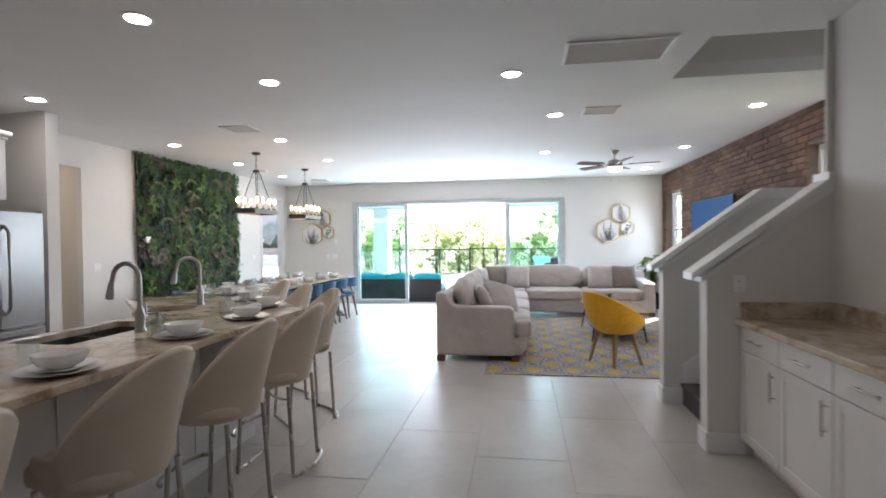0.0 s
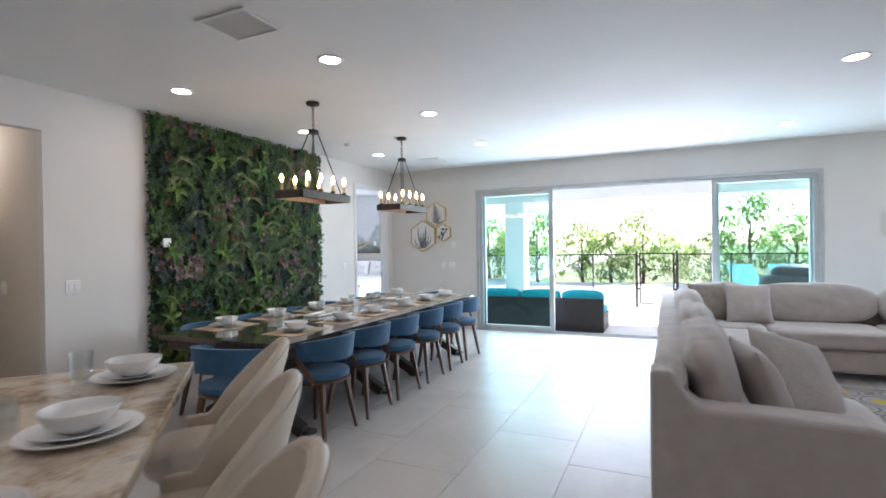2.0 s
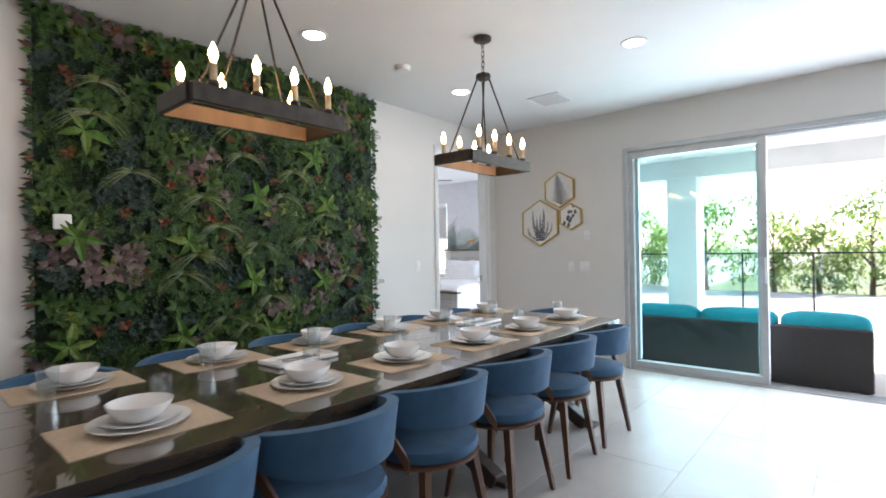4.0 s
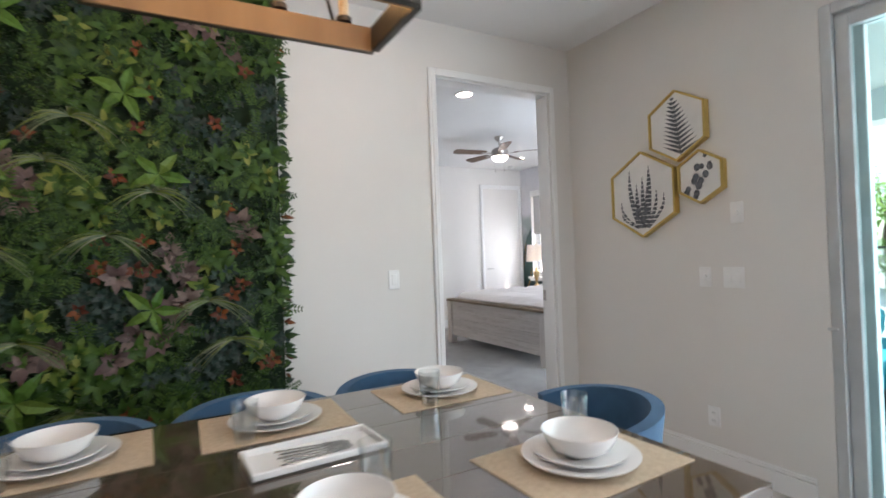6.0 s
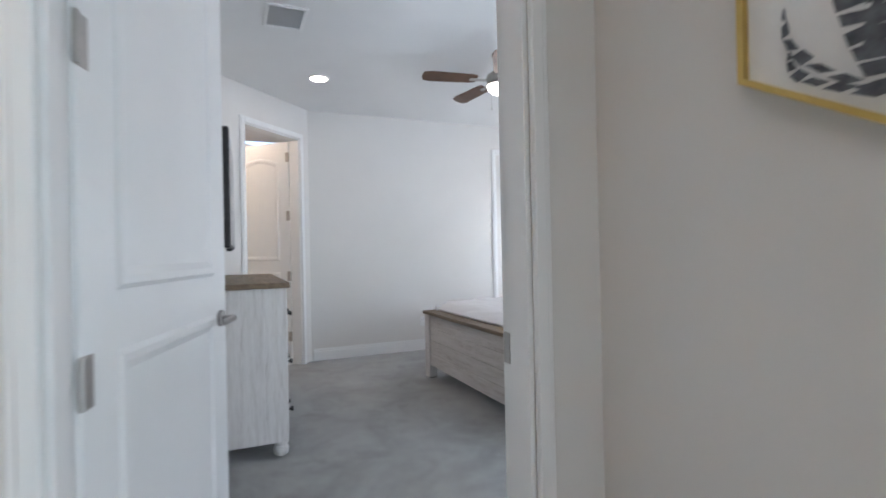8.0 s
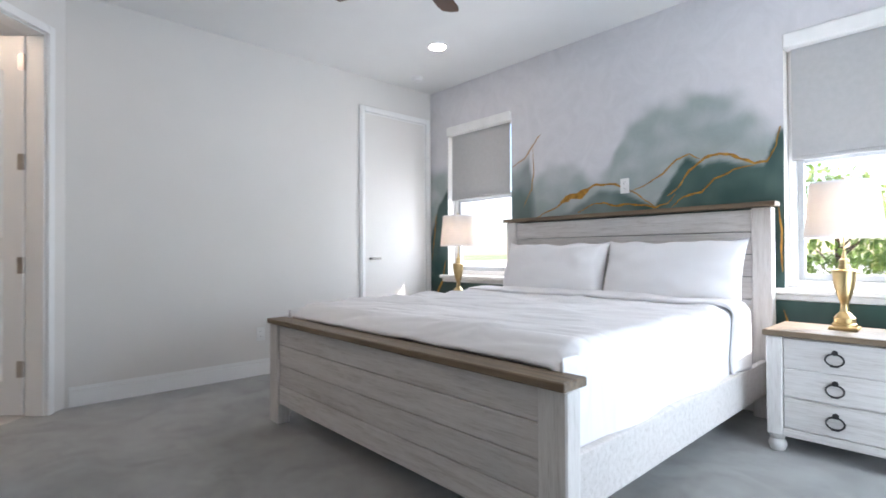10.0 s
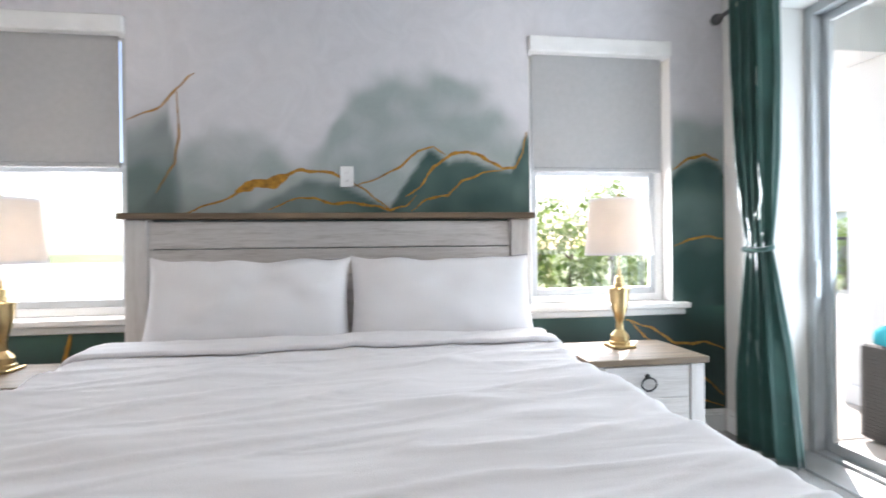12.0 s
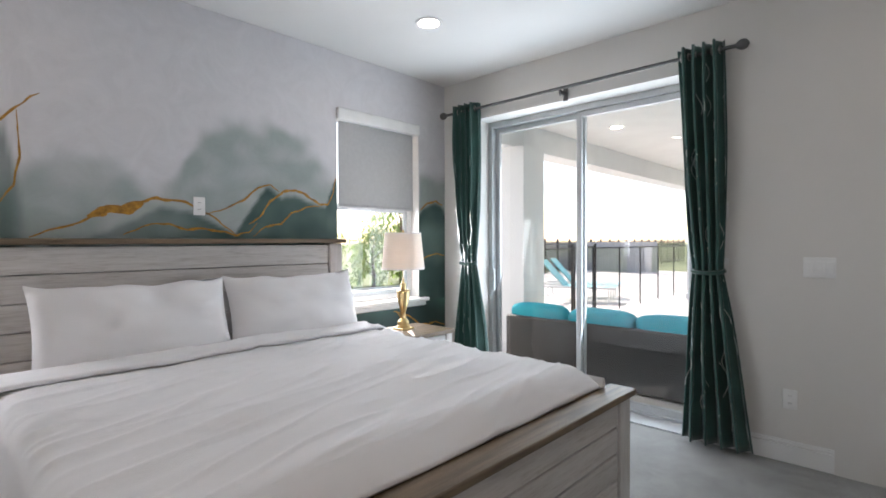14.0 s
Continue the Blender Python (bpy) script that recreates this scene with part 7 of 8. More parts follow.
def bed_pillow(x, y, z, rx, rz, seed, w=0.90, h=0.44):
    r = thing("bed_pillow", "plump white linen pillow leaning on the headboard", "pillow", pose(x, y, z, rx, 0, rz), "pillows on the bed")

    def fn(u, v, sg):
        a, b = 2 * u - 1, 2 * v - 1
        e = max(0.0, (1 - abs(a) ** 3.2) * (1 - abs(b) ** 2.6))
        wr = noise.noise(Vector((a * 3 + seed, b * 2.2, sg * 1.0)))
        x1 = a * w / 2 * (1 - 0.045 * (1 - b * b) * abs(a) ** 8)
        z1 = b * h / 2 * (1 - 0.15 * (1 - a * a) * abs(b) ** 6) + 0.018 * wr * abs(b)
        return (x1, sg * (0.105 * e ** 0.48 * (1 + 0.22 * wr) + 0.001), z1)

    part("pillowcase", Geo().sheet(lambda u, v: fn(u, v, 1), 29, 21).sheet(lambda u, v: fn(u, v, -1), 29, 21), LINEN, r, "", 75)


bed_pillow(-7.775, 14.26, 0.89, -18, 1, 5, 0.93, 0.46)
bed_pillow(-6.865, 14.26, 0.89, -18, -1, 8, 0.91, 0.46)


def nightstand(x):
    r = thing("nightstand", "whitewashed three-drawer nightstand with ring pulls", "nightstand", Matrix.Translation((x, 14.17, 0)), "nightstands beside the bed")
    hw, y0, y1 = 0.285, -0.205, 0.215
    part("top", Geo().box(-hw - 0.012, hw + 0.012, y0 - 0.018, y1, 0.592, 0.622, 0.004), GREYTOP, r, "rustic grey-brown top")
    part("body", Geo().box(-hw + 0.03, hw - 0.03, y0 + 0.022, y1 - 0.005, 0.09, 0.590, 0.002), WHITEWASH_X, r)
    for s in (-1, 1):
        part("corner_post", Geo().box(s * (hw - 0.036) - 0.036, s * (hw - 0.036) + 0.036, y0, y0 + 0.06, 0.085, 0.590, 0.005), WHITEWASH_Z, r)
        part("side_panel", Geo().box(s * (hw - 0.012) - 0.010, s * (hw - 0.012) + 0.010, y0 + 0.06, y1 - 0.002, 0.085, 0.590, 0.003), WHITEWASH_Z, r)
        for yy in (y0 + 0.035, y1 - 0.04):
            part("bun_foot", Geo().lathe([(0.025, 0), (0.034, 0.008), (0.042, 0.035), (0.036, 0.055), (0.028, 0.062), (0.036, 0.075), (0.036, 0.086)], 20, (s * (hw - 0.04), yy, 0)), WHITEWASH_Z, r, "", 40)
    part("base_rail", Geo().box(-hw + 0.07, hw - 0.07, y0 + 0.006, y0 + 0.03, 0.085, 0.125, 0.003), WHITEWASH_X, r)
    for z0, z1 in ((0.432, 0.583), (0.290, 0.431), (0.130, 0.282)):
        d = part("drawer_front", Geo().box(-hw + 0.075, hw - 0.075, y0 + 0.005, y0 + 0.024, z0, z1, 0.003), WHITEWASH_X, r)
        zc = (z0 + z1) / 2 + 0.028
        g = Geo().lathe([(0.013, 0), (0.013, 0.004), (0.006, 0.007)], 14, m=Matrix.Translation((0, y0 + 0.005, zc)) @ Matrix.Rotation(radians(90), 4, "X"))
        ring = [(0.036 * math.sin(t * math.pi / 10), y0 - 0.008, zc - 0.033 + 0.029 * math.cos(t * math.pi / 10)) for t in range(20)]
        g.tube(ring, 0.0042, 7, True).box(-0.016, 0.016, y0 - 0.014, y0 - 0.004, zc - 0.067, zc - 0.058, 0.002)
        part("ring_pull", g, BLACK, d, "black iron ring pull", 50)


def table_lamp(x, y):
    r = thing("table_lamp", "brass urn table lamp with a white drum shade", "table lamp", Matrix.Translation((x, y, 0.622)), "lamps on the nightstands")
    part("base", Geo().box(-0.06, 0.06, -0.06, 0.06, 0.0, 0.016, 0.004).lathe([(0.052, 0.016), (0.052, 0.03), (0.045, 0.034), (0.046, 0.06), (0.034, 0.075), (0.020, 0.09), (0.017, 0.13), (0.022, 0.14)], 28), BRASS, r, "", 35)
    part("urn", Geo().lathe([(0.018, 0.14), (0.024, 0.15), (0.036, 0.19), (0.046, 0.24), (0.050, 0.285), (0.051, 0.292), (0.053, 0.294), (0.053, 0.304), (0.048, 0.308), (0.026, 0.31)], 32), BRASS, r, "", 35)
    part("neck", Geo().lathe([(0.026, 0.31), (0.024, 0.33), (0.021, 0.332), (0.021, 0.36), (0.012, 0.365), (0.008, 0.38), (0.008, 0.40)], 24), BRASS, r, "", 35)
    ma = mat("white_lamp_shade", (0.80, 0.77, 0.74), None, 8, 0.9, 0, 0.1, 300)
    t = ma.node_tree
    b = t.nodes["Principled BSDF"]
    tl = node(t, "ShaderNodeBsdfTranslucent")
    tl.inputs[0].default_value = (0.80, 0.76, 0.72, 1)
    mx = node(t, "ShaderNodeMixShader")
    mx.inputs[0].default_value = 0.45
    t.links.new(b.outputs[0], mx.inputs[1])
    t.links.new(tl.outputs[0], mx.inputs[2])
    t.links.new(mx.outputs[0], t.nodes["Material Output"].inputs[0])
    sh = part("shade", Geo().lathe([(0.168, 0.475), (0.142, 0.755), (0.1405, 0.755), (0.1665, 0.475)], 48, cap=False), ma, r, "white fabric drum shade", 35)
    part("trim_band", Geo().lathe([(0.1685, 0.472), (0.1685, 0.484), (0.166, 0.484), (0.166, 0.472)], 48, cap=False), LINEN, sh, "", 35)
    part("trim_band", Geo().lathe([(0.1432, 0.746), (0.1425, 0.757), (0.140, 0.757), (0.140, 0.746)], 48, cap=False), LINEN, sh, "", 35)
    part("harp", Geo().cyl((0, 0, 0.40), (0, 0, 0.76), 0.004, None, 8).cyl((-0.14, 0, 0.745), (0.14, 0, 0.745), 0.0025, None, 6), BRASS, r, "", 40)
    part("finial", Geo().lathe([(0.006, 0.757), (0.011, 0.765), (0.007, 0.777), (0.003, 0.785)], 14), BRASS, r, "", 40)
    bulb = new("lamp_bulb", bpy.data.lights.new("lamp_bulb", "POINT"))
    bulb.data.energy, bulb.data.color, bulb.data.shadow_soft_size = 1.0, (1.0, 0.86, 0.68), 0.03
    bulb.matrix_world = Matrix.Translation((x, y, 0.622 + 0.60))


nightstand(-5.955)
nightstand(-8.83)
table_lamp(-5.955, 14.23)
table_lamp(-8.82, 14.25)

ROD = mat("dark_pewter", (0.12, 0.12, 0.12), (0.09, 0.09, 0.09), 20, 0.4, 0.8)
rod = thing("curtain_rod", "dark grey metal curtain rod above the glass door", "curtain rod", Matrix.Translation((BX1 - 0.09, 13.31, 2.490)))
part("pole", Geo().cyl((0, -1.20, 0), (0, 1.20, 0), 0.0125, None, 14), ROD, rod, "", 40)
for s in (-1, 1):
    part("finial", Geo().lathe([(0.010, 0), (0.016, 0.006), (0.030, 0.025), (0.033, 0.045), (0.026, 0.065), (0.008, 0.076)], 18, m=Matrix.Translation((0, s * 1.195, 0)) @ Matrix.Rotation(radians(-90 * s), 4, "X")), ROD, rod, "", 40)
for y in (-1.08, 0.0, 1.08):
    part("bracket", Geo().box(-0.008, 0.09, y - 0.008, y + 0.008, -0.045, -0.013, 0.002).box(0.083, 0.09, y - 0.02, y + 0.02, -0.08, 0.03, 0.002).cyl((0, y, -0.013), (0, y, -0.06), 0.005, None, 8), ROD, rod)
FOIL = mat("silver_foil_thread", (0.60, 0.62, 0.60), None, 20, 0.3, 0.9)


def curtain(yc, top_w, tie_w, bot_w, shift, z1=2.545, z0=0.03, seed=0):
    """Grommet curtain pinched at mid height; folds run along the rod."""
    r = thing("curtain", "dark green grommet curtain with silver branch print, tied", "curtain", Matrix.Translation((BX1 - 0.09, yc, 0)), "curtains at the glass door")
    zt = 1.12

    def prof(z):
        if z > zt:
            k = min(1.0, (z - zt) / (z1 - zt))
            w = tie_w + (top_w - tie_w) * (1 - (1 - k) ** 2.4)
            sh = shift * 0.5 * (1 - k)
        else:
            k = (zt - z) / (zt - z0)
            w = tie_w + (bot_w - tie_w) * k ** 0.8
            sh = shift * (0.5 + 0.5 * k)
        return w, sh

    def fn(u, v):
        z = z0 + (z1 - z0) * v
        w, sh = prof(z)
        amp = 0.055 * (0.42 + 0.58 * min(1, abs(z - zt) / 0.5)) * (w / top_w) ** 0.25
        ph = u * 2 * math.pi * 4.5 + 0.5 * noise.noise(Vector((z * 1.2, seed, 0)))
        return (amp * math.sin(ph) + 0.012 * noise.noise(Vector((u * 5, z * 2, seed))), (u - 0.5) * w + sh + 0.012 * math.sin(2 * ph), z)

    pn = part("panel", Geo().sheet(fn, 110, 50), CURTAIN, r, "", 80)
    so = pn.modifiers.new("thick", "SOLIDIFY")
    so.thickness = 0.004
    rnd = random.Random(seed)
    g = Geo()
    for k in range(64):
        u, v = rnd.random(), rnd.random() * 0.9
        pts = []
        for q in range(7):
            uu = min(1, max(0, u + 0.02 * math.sin(q * 0.8 + k)))
            p = Vector(fn(uu, min(1, v + 0.014 * q)))
            pts.append(p + Vector((-0.004, 0, 0)))
        for a, b in zip(pts, pts[1:]):
            g.add([a + Vector((0, 0.0020, 0)), a - Vector((0, 0.0020, 0)), b - Vector((0, 0.0020, 0)), b + Vector((0, 0.0020, 0))], [(0, 1, 2, 3)])
        for q in (2, 4, 6):
            p = pts[q]
            g.add([p + Vector((0, 0.004, 0)), p + Vector((0, 0, 0.006)), p - Vector((0, 0.004, 0)), p - Vector((0, 0, 0.006))], [(0, 1, 2, 3)])
    raw_part("branch_print", g, FOIL, pn, "silver branch print", "stuff")
    tw, sh = prof(zt)
    loop = [((0.05) * math.cos(a * math.pi / 8), sh + (tw / 2 + 0.006) * math.sin(a * math.pi / 8), zt + 0.012 * math.cos(a * math.pi / 8)) for a in range(16)]
    part("tieback", Geo().tube(loop, 0.014, 6, True), CURTAIN, r, "", 60)
    for k in range(6):
        y = (k + 0.5) / 6 * top_w - top_w / 2
        ring = [(0.022 * math.cos(a * math.pi / 6), y, 2.490 + 0.022 * math.sin(a * math.pi / 6)) for a in range(12)]
        part("grommet", Geo().tube(ring, 0.004, 6, True), NICKEL, r, "", 60)


curtain(14.28, 0.30, 0.16, 0.42, -0.07, seed=1)
curtain(12.31, 0.27, 0.17, 0.40, -0.10, seed=2)


def dresser():
    r = thing("dresser", "tall whitewashed plank dresser with a brown top", "dresser", Matrix.Translation((-7.80, 10.61, 0)))
    hw, y0, y1 = 0.76, -0.265, 0.245
    part("top", Geo().box(-hw - 0.015, hw + 0.018, y0, y1 + 0.018, 1.0, 1.032, 0.004), GREYTOP, r, "rustic brown top")
    part("carcass", Geo().box(-hw + 0.02, hw - 0.022, y0 + 0.004, y1 - 0.02, 0.10, 0.998), WHITEWASH_X, r)
    for k in range(4):
        a = y0 + 0.002 + k * 0.126
        part("side_plank", Geo().box(hw - 0.02, hw, a, a + 0.1256, 0.09, 0.998, 0.0012), WHITEWASH_Z, r)
        part("side_plank", Geo().box(-hw, -hw + 0.02, a, a + 0.1256, 0.09, 0.998, 0.0012), WHITEWASH_Z, r)
    for j, (z0, z1) in enumerate(((0.12, 0.40), (0.41, 0.69), (0.70, 0.98))):
        for a, b in ((-hw + 0.03, -0.006), (0.006, hw - 0.03)):
            d = part("drawer_front", Geo().box(a, b, y1 - 0.018, y1 + 0.002, z0, z1, 0.003), WHITEWASH_X, r)
            for kx in ((a + b) / 2 - 0.16, (a + b) / 2 + 0.16, hw - 0.07 if b > 0 else a + 0.05):
                part("knob", Geo().lathe([(0.006, 0), (0.006, 0.012), (0.015, 0.018), (0.013, 0.028), (0.004, 0.031)], 14, m=Matrix.Translation((kx, y1 + 0.002, (z0 + z1) / 2)) @ Matrix.Rotation(radians(-90), 4, "X")), BLACK, d, "", 40)
    for sx in (-1, 1):
        for yy in (y0 + 0.05, y1 - 0.045):
            part("bun_foot", Geo().lathe([(0.028, 0), (0.04, 0.01), (0.047, 0.04), (0.036, 0.062), (0.042, 0.08), (0.042, 0.10)], 20, (sx * (hw - 0.05), yy, 0)), WHITEWASH_Z, r, "", 40)


dresser()
tv = thing("television", "slim black television on a tilting wall mount", "television", Matrix.Translation((-7.70, 10.545, 1.60)) @ Matrix.Rotation(radians(-1.5), 4, "Z"))
part("case", Geo().box(-0.60, 0.60, -0.022, 0.022, -0.355, 0.355, 0.008), PLASTICB, tv)
part("screen", Geo().box(-0.588, 0.588, 0.0225, 0.0235, -0.335, 0.343), SCREEN, tv, "dark glossy screen")
part("mount_arm", Geo().box(-0.03, 0.03, -0.30, -0.05, -0.014, 0.014, 0.003).box(-0.2, 0.2, -0.09, -0.0625, -0.14, 0.14, 0.004), BLACK, tv)
# Dark block added behind the case in place of the television's wall shadow.
part("rear_housing", Geo().box(-0.56, 0.57, -0.062, -0.0225, -0.30, 0.22, 0.012), PLASTICB, tv)
part("wall_bracket", Geo().box(-0.16, 0.16, -0.322, -0.30, -0.12, 0.12, 0.004), BLACK, tv)
part("sensor_bar", Geo().box(-0.05, 0.05, -0.02, 0.018, -0.372, -0.355, 0.003), PLASTICB, tv)

# Unseen point lamp, added to warm and brighten the room beyond the angled wall.
closet_lamp = new("closet_lamp", bpy.data.lights.new("closet_lamp", "POINT"))
closet_lamp.data.energy, closet_lamp.data.color, closet_lamp.data.shadow_soft_size = 5.5, (1.0, 0.76, 0.52), 0.08
closet_lamp.matrix_world = Matrix.Translation(A_M @ Vector((0.8, -1.0, CZ - 0.12)))

# ---- outdoors ----
DECK = mat("pale_travertine_deck", (0.62, 0.58, 0.52), (0.54, 0.50, 0.45), 3, 0.7, 0, 0.1, 60)
# Lawn colour is lightened to carry the glare of overexposed backlight.
GRASS = mat("glare_lightened_grass", (0.21, 0.24, 0.11), (0.16, 0.19, 0.08), 2, 0.95, 0, 0.5, 60)
structure("ground", Geo().box(-400, 400, -400, 400, -0.40, -0.09), GRASS, "lawn reaching to the horizon, colour lightened for glare", "ground")
# Far reaches of the deck are made up: pale ground that whitens window views.
structure("pavement_deck", Geo().box(-60, 14, YN + 0.18, 22.8, -0.09, -0.02).box(-60, -5.5, 22.8, 75, -0.09, -0.02), DECK, "pale stone pool deck, stretched outward to brighten the window views", "patio")
# Second box is an unseen eave, added to keep sun off the bed.
structure("ceiling_lanai", Geo().box(BX1 + 0.3, 4.0, YN + 0.2, 15.05, 2.72, 2.84).box(BX0 - 0.6, BX1 + 0.298, BY1 + 0.2, 16.2, 2.86, 2.96), STUCCO, "white stucco lanai ceiling with an added sun-blocking eave", "ceiling")
structure("wall_lanai_beam", Geo().box(BX1 + 0.3, 4.0, 14.72, 15.05, 2.42, 2.72).box(3.60, 4.0, YN + 0.2, 14.72, 2.42, 2.72), STUCCO, "white stucco lanai roof beam", "beam")
structure("roof_house", Geo().box(BX0 - 2.2, XE + 1.2, YS - 0.6, 15.5, 5.2, 5.5).box(BX0 - 0.15, XE + 0.2, YS - 0.2, YN + 0.2, 4.8, 5.2), STUCCO, "flat pale roof slab of the house", "roof")
for x, y in ((-3.55, 14.80), (3.62, 14.80)):
    c = thing("lanai_column", "square white stucco column holding the lanai roof", "column", Matrix.Translation((x, y, -0.02)), "lanai columns")
    part("shaft", Geo().box(-0.22, 0.22, -0.22, 0.22, 0.001, 2.44, 0.006), STUCCO, c)
    part("plinth", Geo().box(-0.245, 0.245, -0.245, 0.245, 0.0, 0.14, 0.006), STUCCO, c)
for x, y in ((-2.6, 12.6), (0.4, 12.6), (2.4, 12.6), (-2.6, 14.0)):
    o = thing("lanai_downlight", "round recessed light in the lanai ceiling", "ceiling light", Matrix.Translation((x, y, 2.72)), "lanai downlights")
    part("trim_ring", Geo().lathe([(0.095, -0.001), (0.095, -0.008), (0.07, -0.004)], 24, cap=False), TRIM, o, "", 40)
    part("lens", Geo().lathe([(0.069, -0.001), (0.069, -0.003), (0.02, -0.0035)], 24), DOWNLIGHT, o)


def wicker_sofa(name_m, length, label):
    """A dark woven sofa with its back at y = 0; turquoise cushions."""
    r = thing("wicker_sofa", label, "outdoor sofa", name_m, "wicker sofas on the lanai")
    part("base", Geo().box(0, length, 0.10, 0.82, 0.02, 0.30, 0.01), WICKER, r)
    part("back", Geo().box(0, length, 0.0, 0.10, 0.02, 0.57, 0.012), WICKER, r)
    g = Geo()
    n = int(0.54 / 0.022)
    for k in range(n):
        z = 0.03 + k * 0.022
        g.box(0.004, length - 0.004, -0.004, 0.0, z, z + 0.017)
    part("weave", g, WICKER, r, "", None)
    tagged(r.children[-1], kind="stuff")
    for x in (0.03, length - 0.10):
        part("foot", Geo().box(x, x + 0.07, 0.05, 0.12, 0, 0.02).box(x, x + 0.07, 0.7, 0.77, 0, 0.02), BLACK, r)
    k = max(1, round(length / 0.72))
    w = length / k
    for i in range(k):
        part("seat_cushion", Geo().cushion(i * w + 0.01, (i + 1) * w - 0.01, 0.16, 0.82, 0.29, 0.42, 6, 9), TEAL, r, "", 60)
        part("back_cushion", Geo().cushion(i * w + 0.01, (i + 1) * w - 0.01, 0.035, 0.24, 0.42, 0.70, 4, 9, 0.05, i), TEAL, r, "turquoise back cushion", 60)


wicker_sofa(Matrix.Translation((-4.05, YN + 0.27, -0.02)), 2.78, "dark wicker outdoor sofa with turquoise cushions")
wicker_sofa(Matrix.Translation((-4.36, 14.40, -0.02)) @ Matrix.Rotation(radians(-90), 4, "Z"), 1.97, "dark wicker outdoor loveseat with turquoise cushions")


SLING = mat("pale_turquoise_sling", (0.22, 0.58, 0.62), (0.19, 0.52, 0.56), 20, 0.8, 0, 0.1, 200)


def lounger(x, y, deg):
    r = thing("sun_lounger", "white pool lounger with a turquoise sling", "sun lounger", on_wall(x, y, -0.02, deg), "pool loungers")
    part("frame", Geo().box(-0.33, -0.29, -0.9, 0.9, 0.30, 0.34, 0.006).box(0.29, 0.33, -0.9, 0.9, 0.30, 0.34, 0.006), TRIM, r)
    part("sling", Geo().box(-0.29, 0.29, -0.9, 0.2, 0.325, 0.345, 0.004), SLING, r)
    part("backrest", Geo().box(-0.31, 0.31, 0.0, 0.75, 0, 0.025, 0.006, Matrix.Translation((0, 0.2, 0.34)) @ Matrix.Rotation(radians(48), 4, "X")), SLING, r, "raised turquoise backrest")
    for sx in (-0.31, 0.31):
        for sy in (-0.75, 0.75):
            part("leg", Geo().cyl((sx, sy, 0.30), (sx, sy, 0), 0.016, None, 8), TRIM, r)


for x, y, a in ((1.5, 16.8, 20), (2.4, 17.1, 20)):
    lounger(x, y, a)

gr = thing("barbecue_grill", "gas barbecue under a dark fitted cover", "barbecue", Matrix.Translation((1.75, 14.0, -0.02)))
part("cover", Geo().cushion(-0.55, 0.55, -0.3, 0.3, 0.08, 0.86, 8, 10), mat("charcoal_vinyl_cover", (0.03, 0.035, 0.04), None, 6, 0.6, 0, 0.2, 20), gr, "", 60)
part("hood", Geo().cushion(-0.38, 0.38, -0.26, 0.28, 0.72, 1.04, 2.6, 10), mat("charcoal_vinyl_hood", (0.03, 0.035, 0.04), None, 6, 0.6, 0, 0.2, 20), gr, "", 60)
part("caster", Geo().cyl((-0.4, 0, 0.04), (-0.36, 0, 0.04), 0.04, None, 12).cyl((0.36, 0, 0.04), (0.4, 0, 0.04), 0.04, None, 12), BLACK, gr)

MESH = pane("pool_fence_mesh", (0.88, 0.88, 0.88))


def pool_fence(x0, x1, y, gate=None):
    f = thing("pool_fence", "black mesh pool safety fence with slim posts", "fence", Matrix.Translation((0, y, -0.02)), "pool fences")
    n = max(1, round((x1 - x0) / 0.95))
    for k in range(n + 1):
        x = x0 + (x1 - x0) * k / n
        part("post", Geo().cyl((x, 0, 0), (x, 0, 1.22), 0.015, None, 8), BLACK, f, "", 40)
    for k in range(n):
        a, b = x0 + (x1 - x0) * k / n, x0 + (x1 - x0) * (k + 1) / n
        part("mesh_panel", Geo().box(a + 0.015, b - 0.015, -0.001, 0.001, 0.05, 1.20), MESH, f)
        part("top_hem", Geo().box(a, b, -0.006, 0.006, 1.19, 1.215), BLACK, f)


pool_fence(-4.75, -0.98, 14.75 + 0.75)
pool_fence(-0.12, 6.0, 14.75 + 0.75)
ga = thing("pool_gate", "black framed pool fence gate, closed", "gate", Matrix.Translation((-0.55, 15.5, -0.02)))
part("frame", Geo().box(-0.36, -0.33, -0.015, 0.015, 0.08, 1.24, 0.004).box(0.33, 0.36, -0.015, 0.015, 0.08, 1.24, 0.004).box(-0.33, 0.33, -0.012, 0.012, 1.21, 1.24, 0.004).box(-0.33, 0.33, -0.012, 0.012, 0.08, 0.105, 0.004), BLACK, ga)
part("mesh_panel", Geo().box(-0.33, 0.33, -0.001, 0.001, 0.105, 1.21), MESH, ga)
for s in (-1, 1):
    part("hinge_post", Geo().box(s * 0.41 - 0.02, s * 0.41 + 0.02, -0.02, 0.02, 0, 1.28, 0.004).box(s * 0.36, s * 0.41, -0.01, 0.01, 0.95, 1.0).box(s * 0.36, s * 0.41, -0.01, 0.01, 0.4, 0.45), BLACK, ga)

VINYL = mat("grey_vinyl_fence", (0.42, 0.42, 0.42), (0.38, 0.38, 0.38), 4, 0.7)
fe = thing("privacy_fence", "grey slatted privacy fence beyond the pool deck", "fence", Matrix.Translation((12.5, 0, -0.09)))
for k in range(40):
    part("board", Geo().box(-0.02, 0.02, 19.0 + 0.3 * k, 19.0 + 0.3 * k + 0.285, 0, 1.35, 0.004), VINYL, fe)
for z in (0.3, 1.1):
    part("rail", Geo().box(0.02, 0.06, 19.0, 31.0, z, z + 0.09), VINYL, fe)
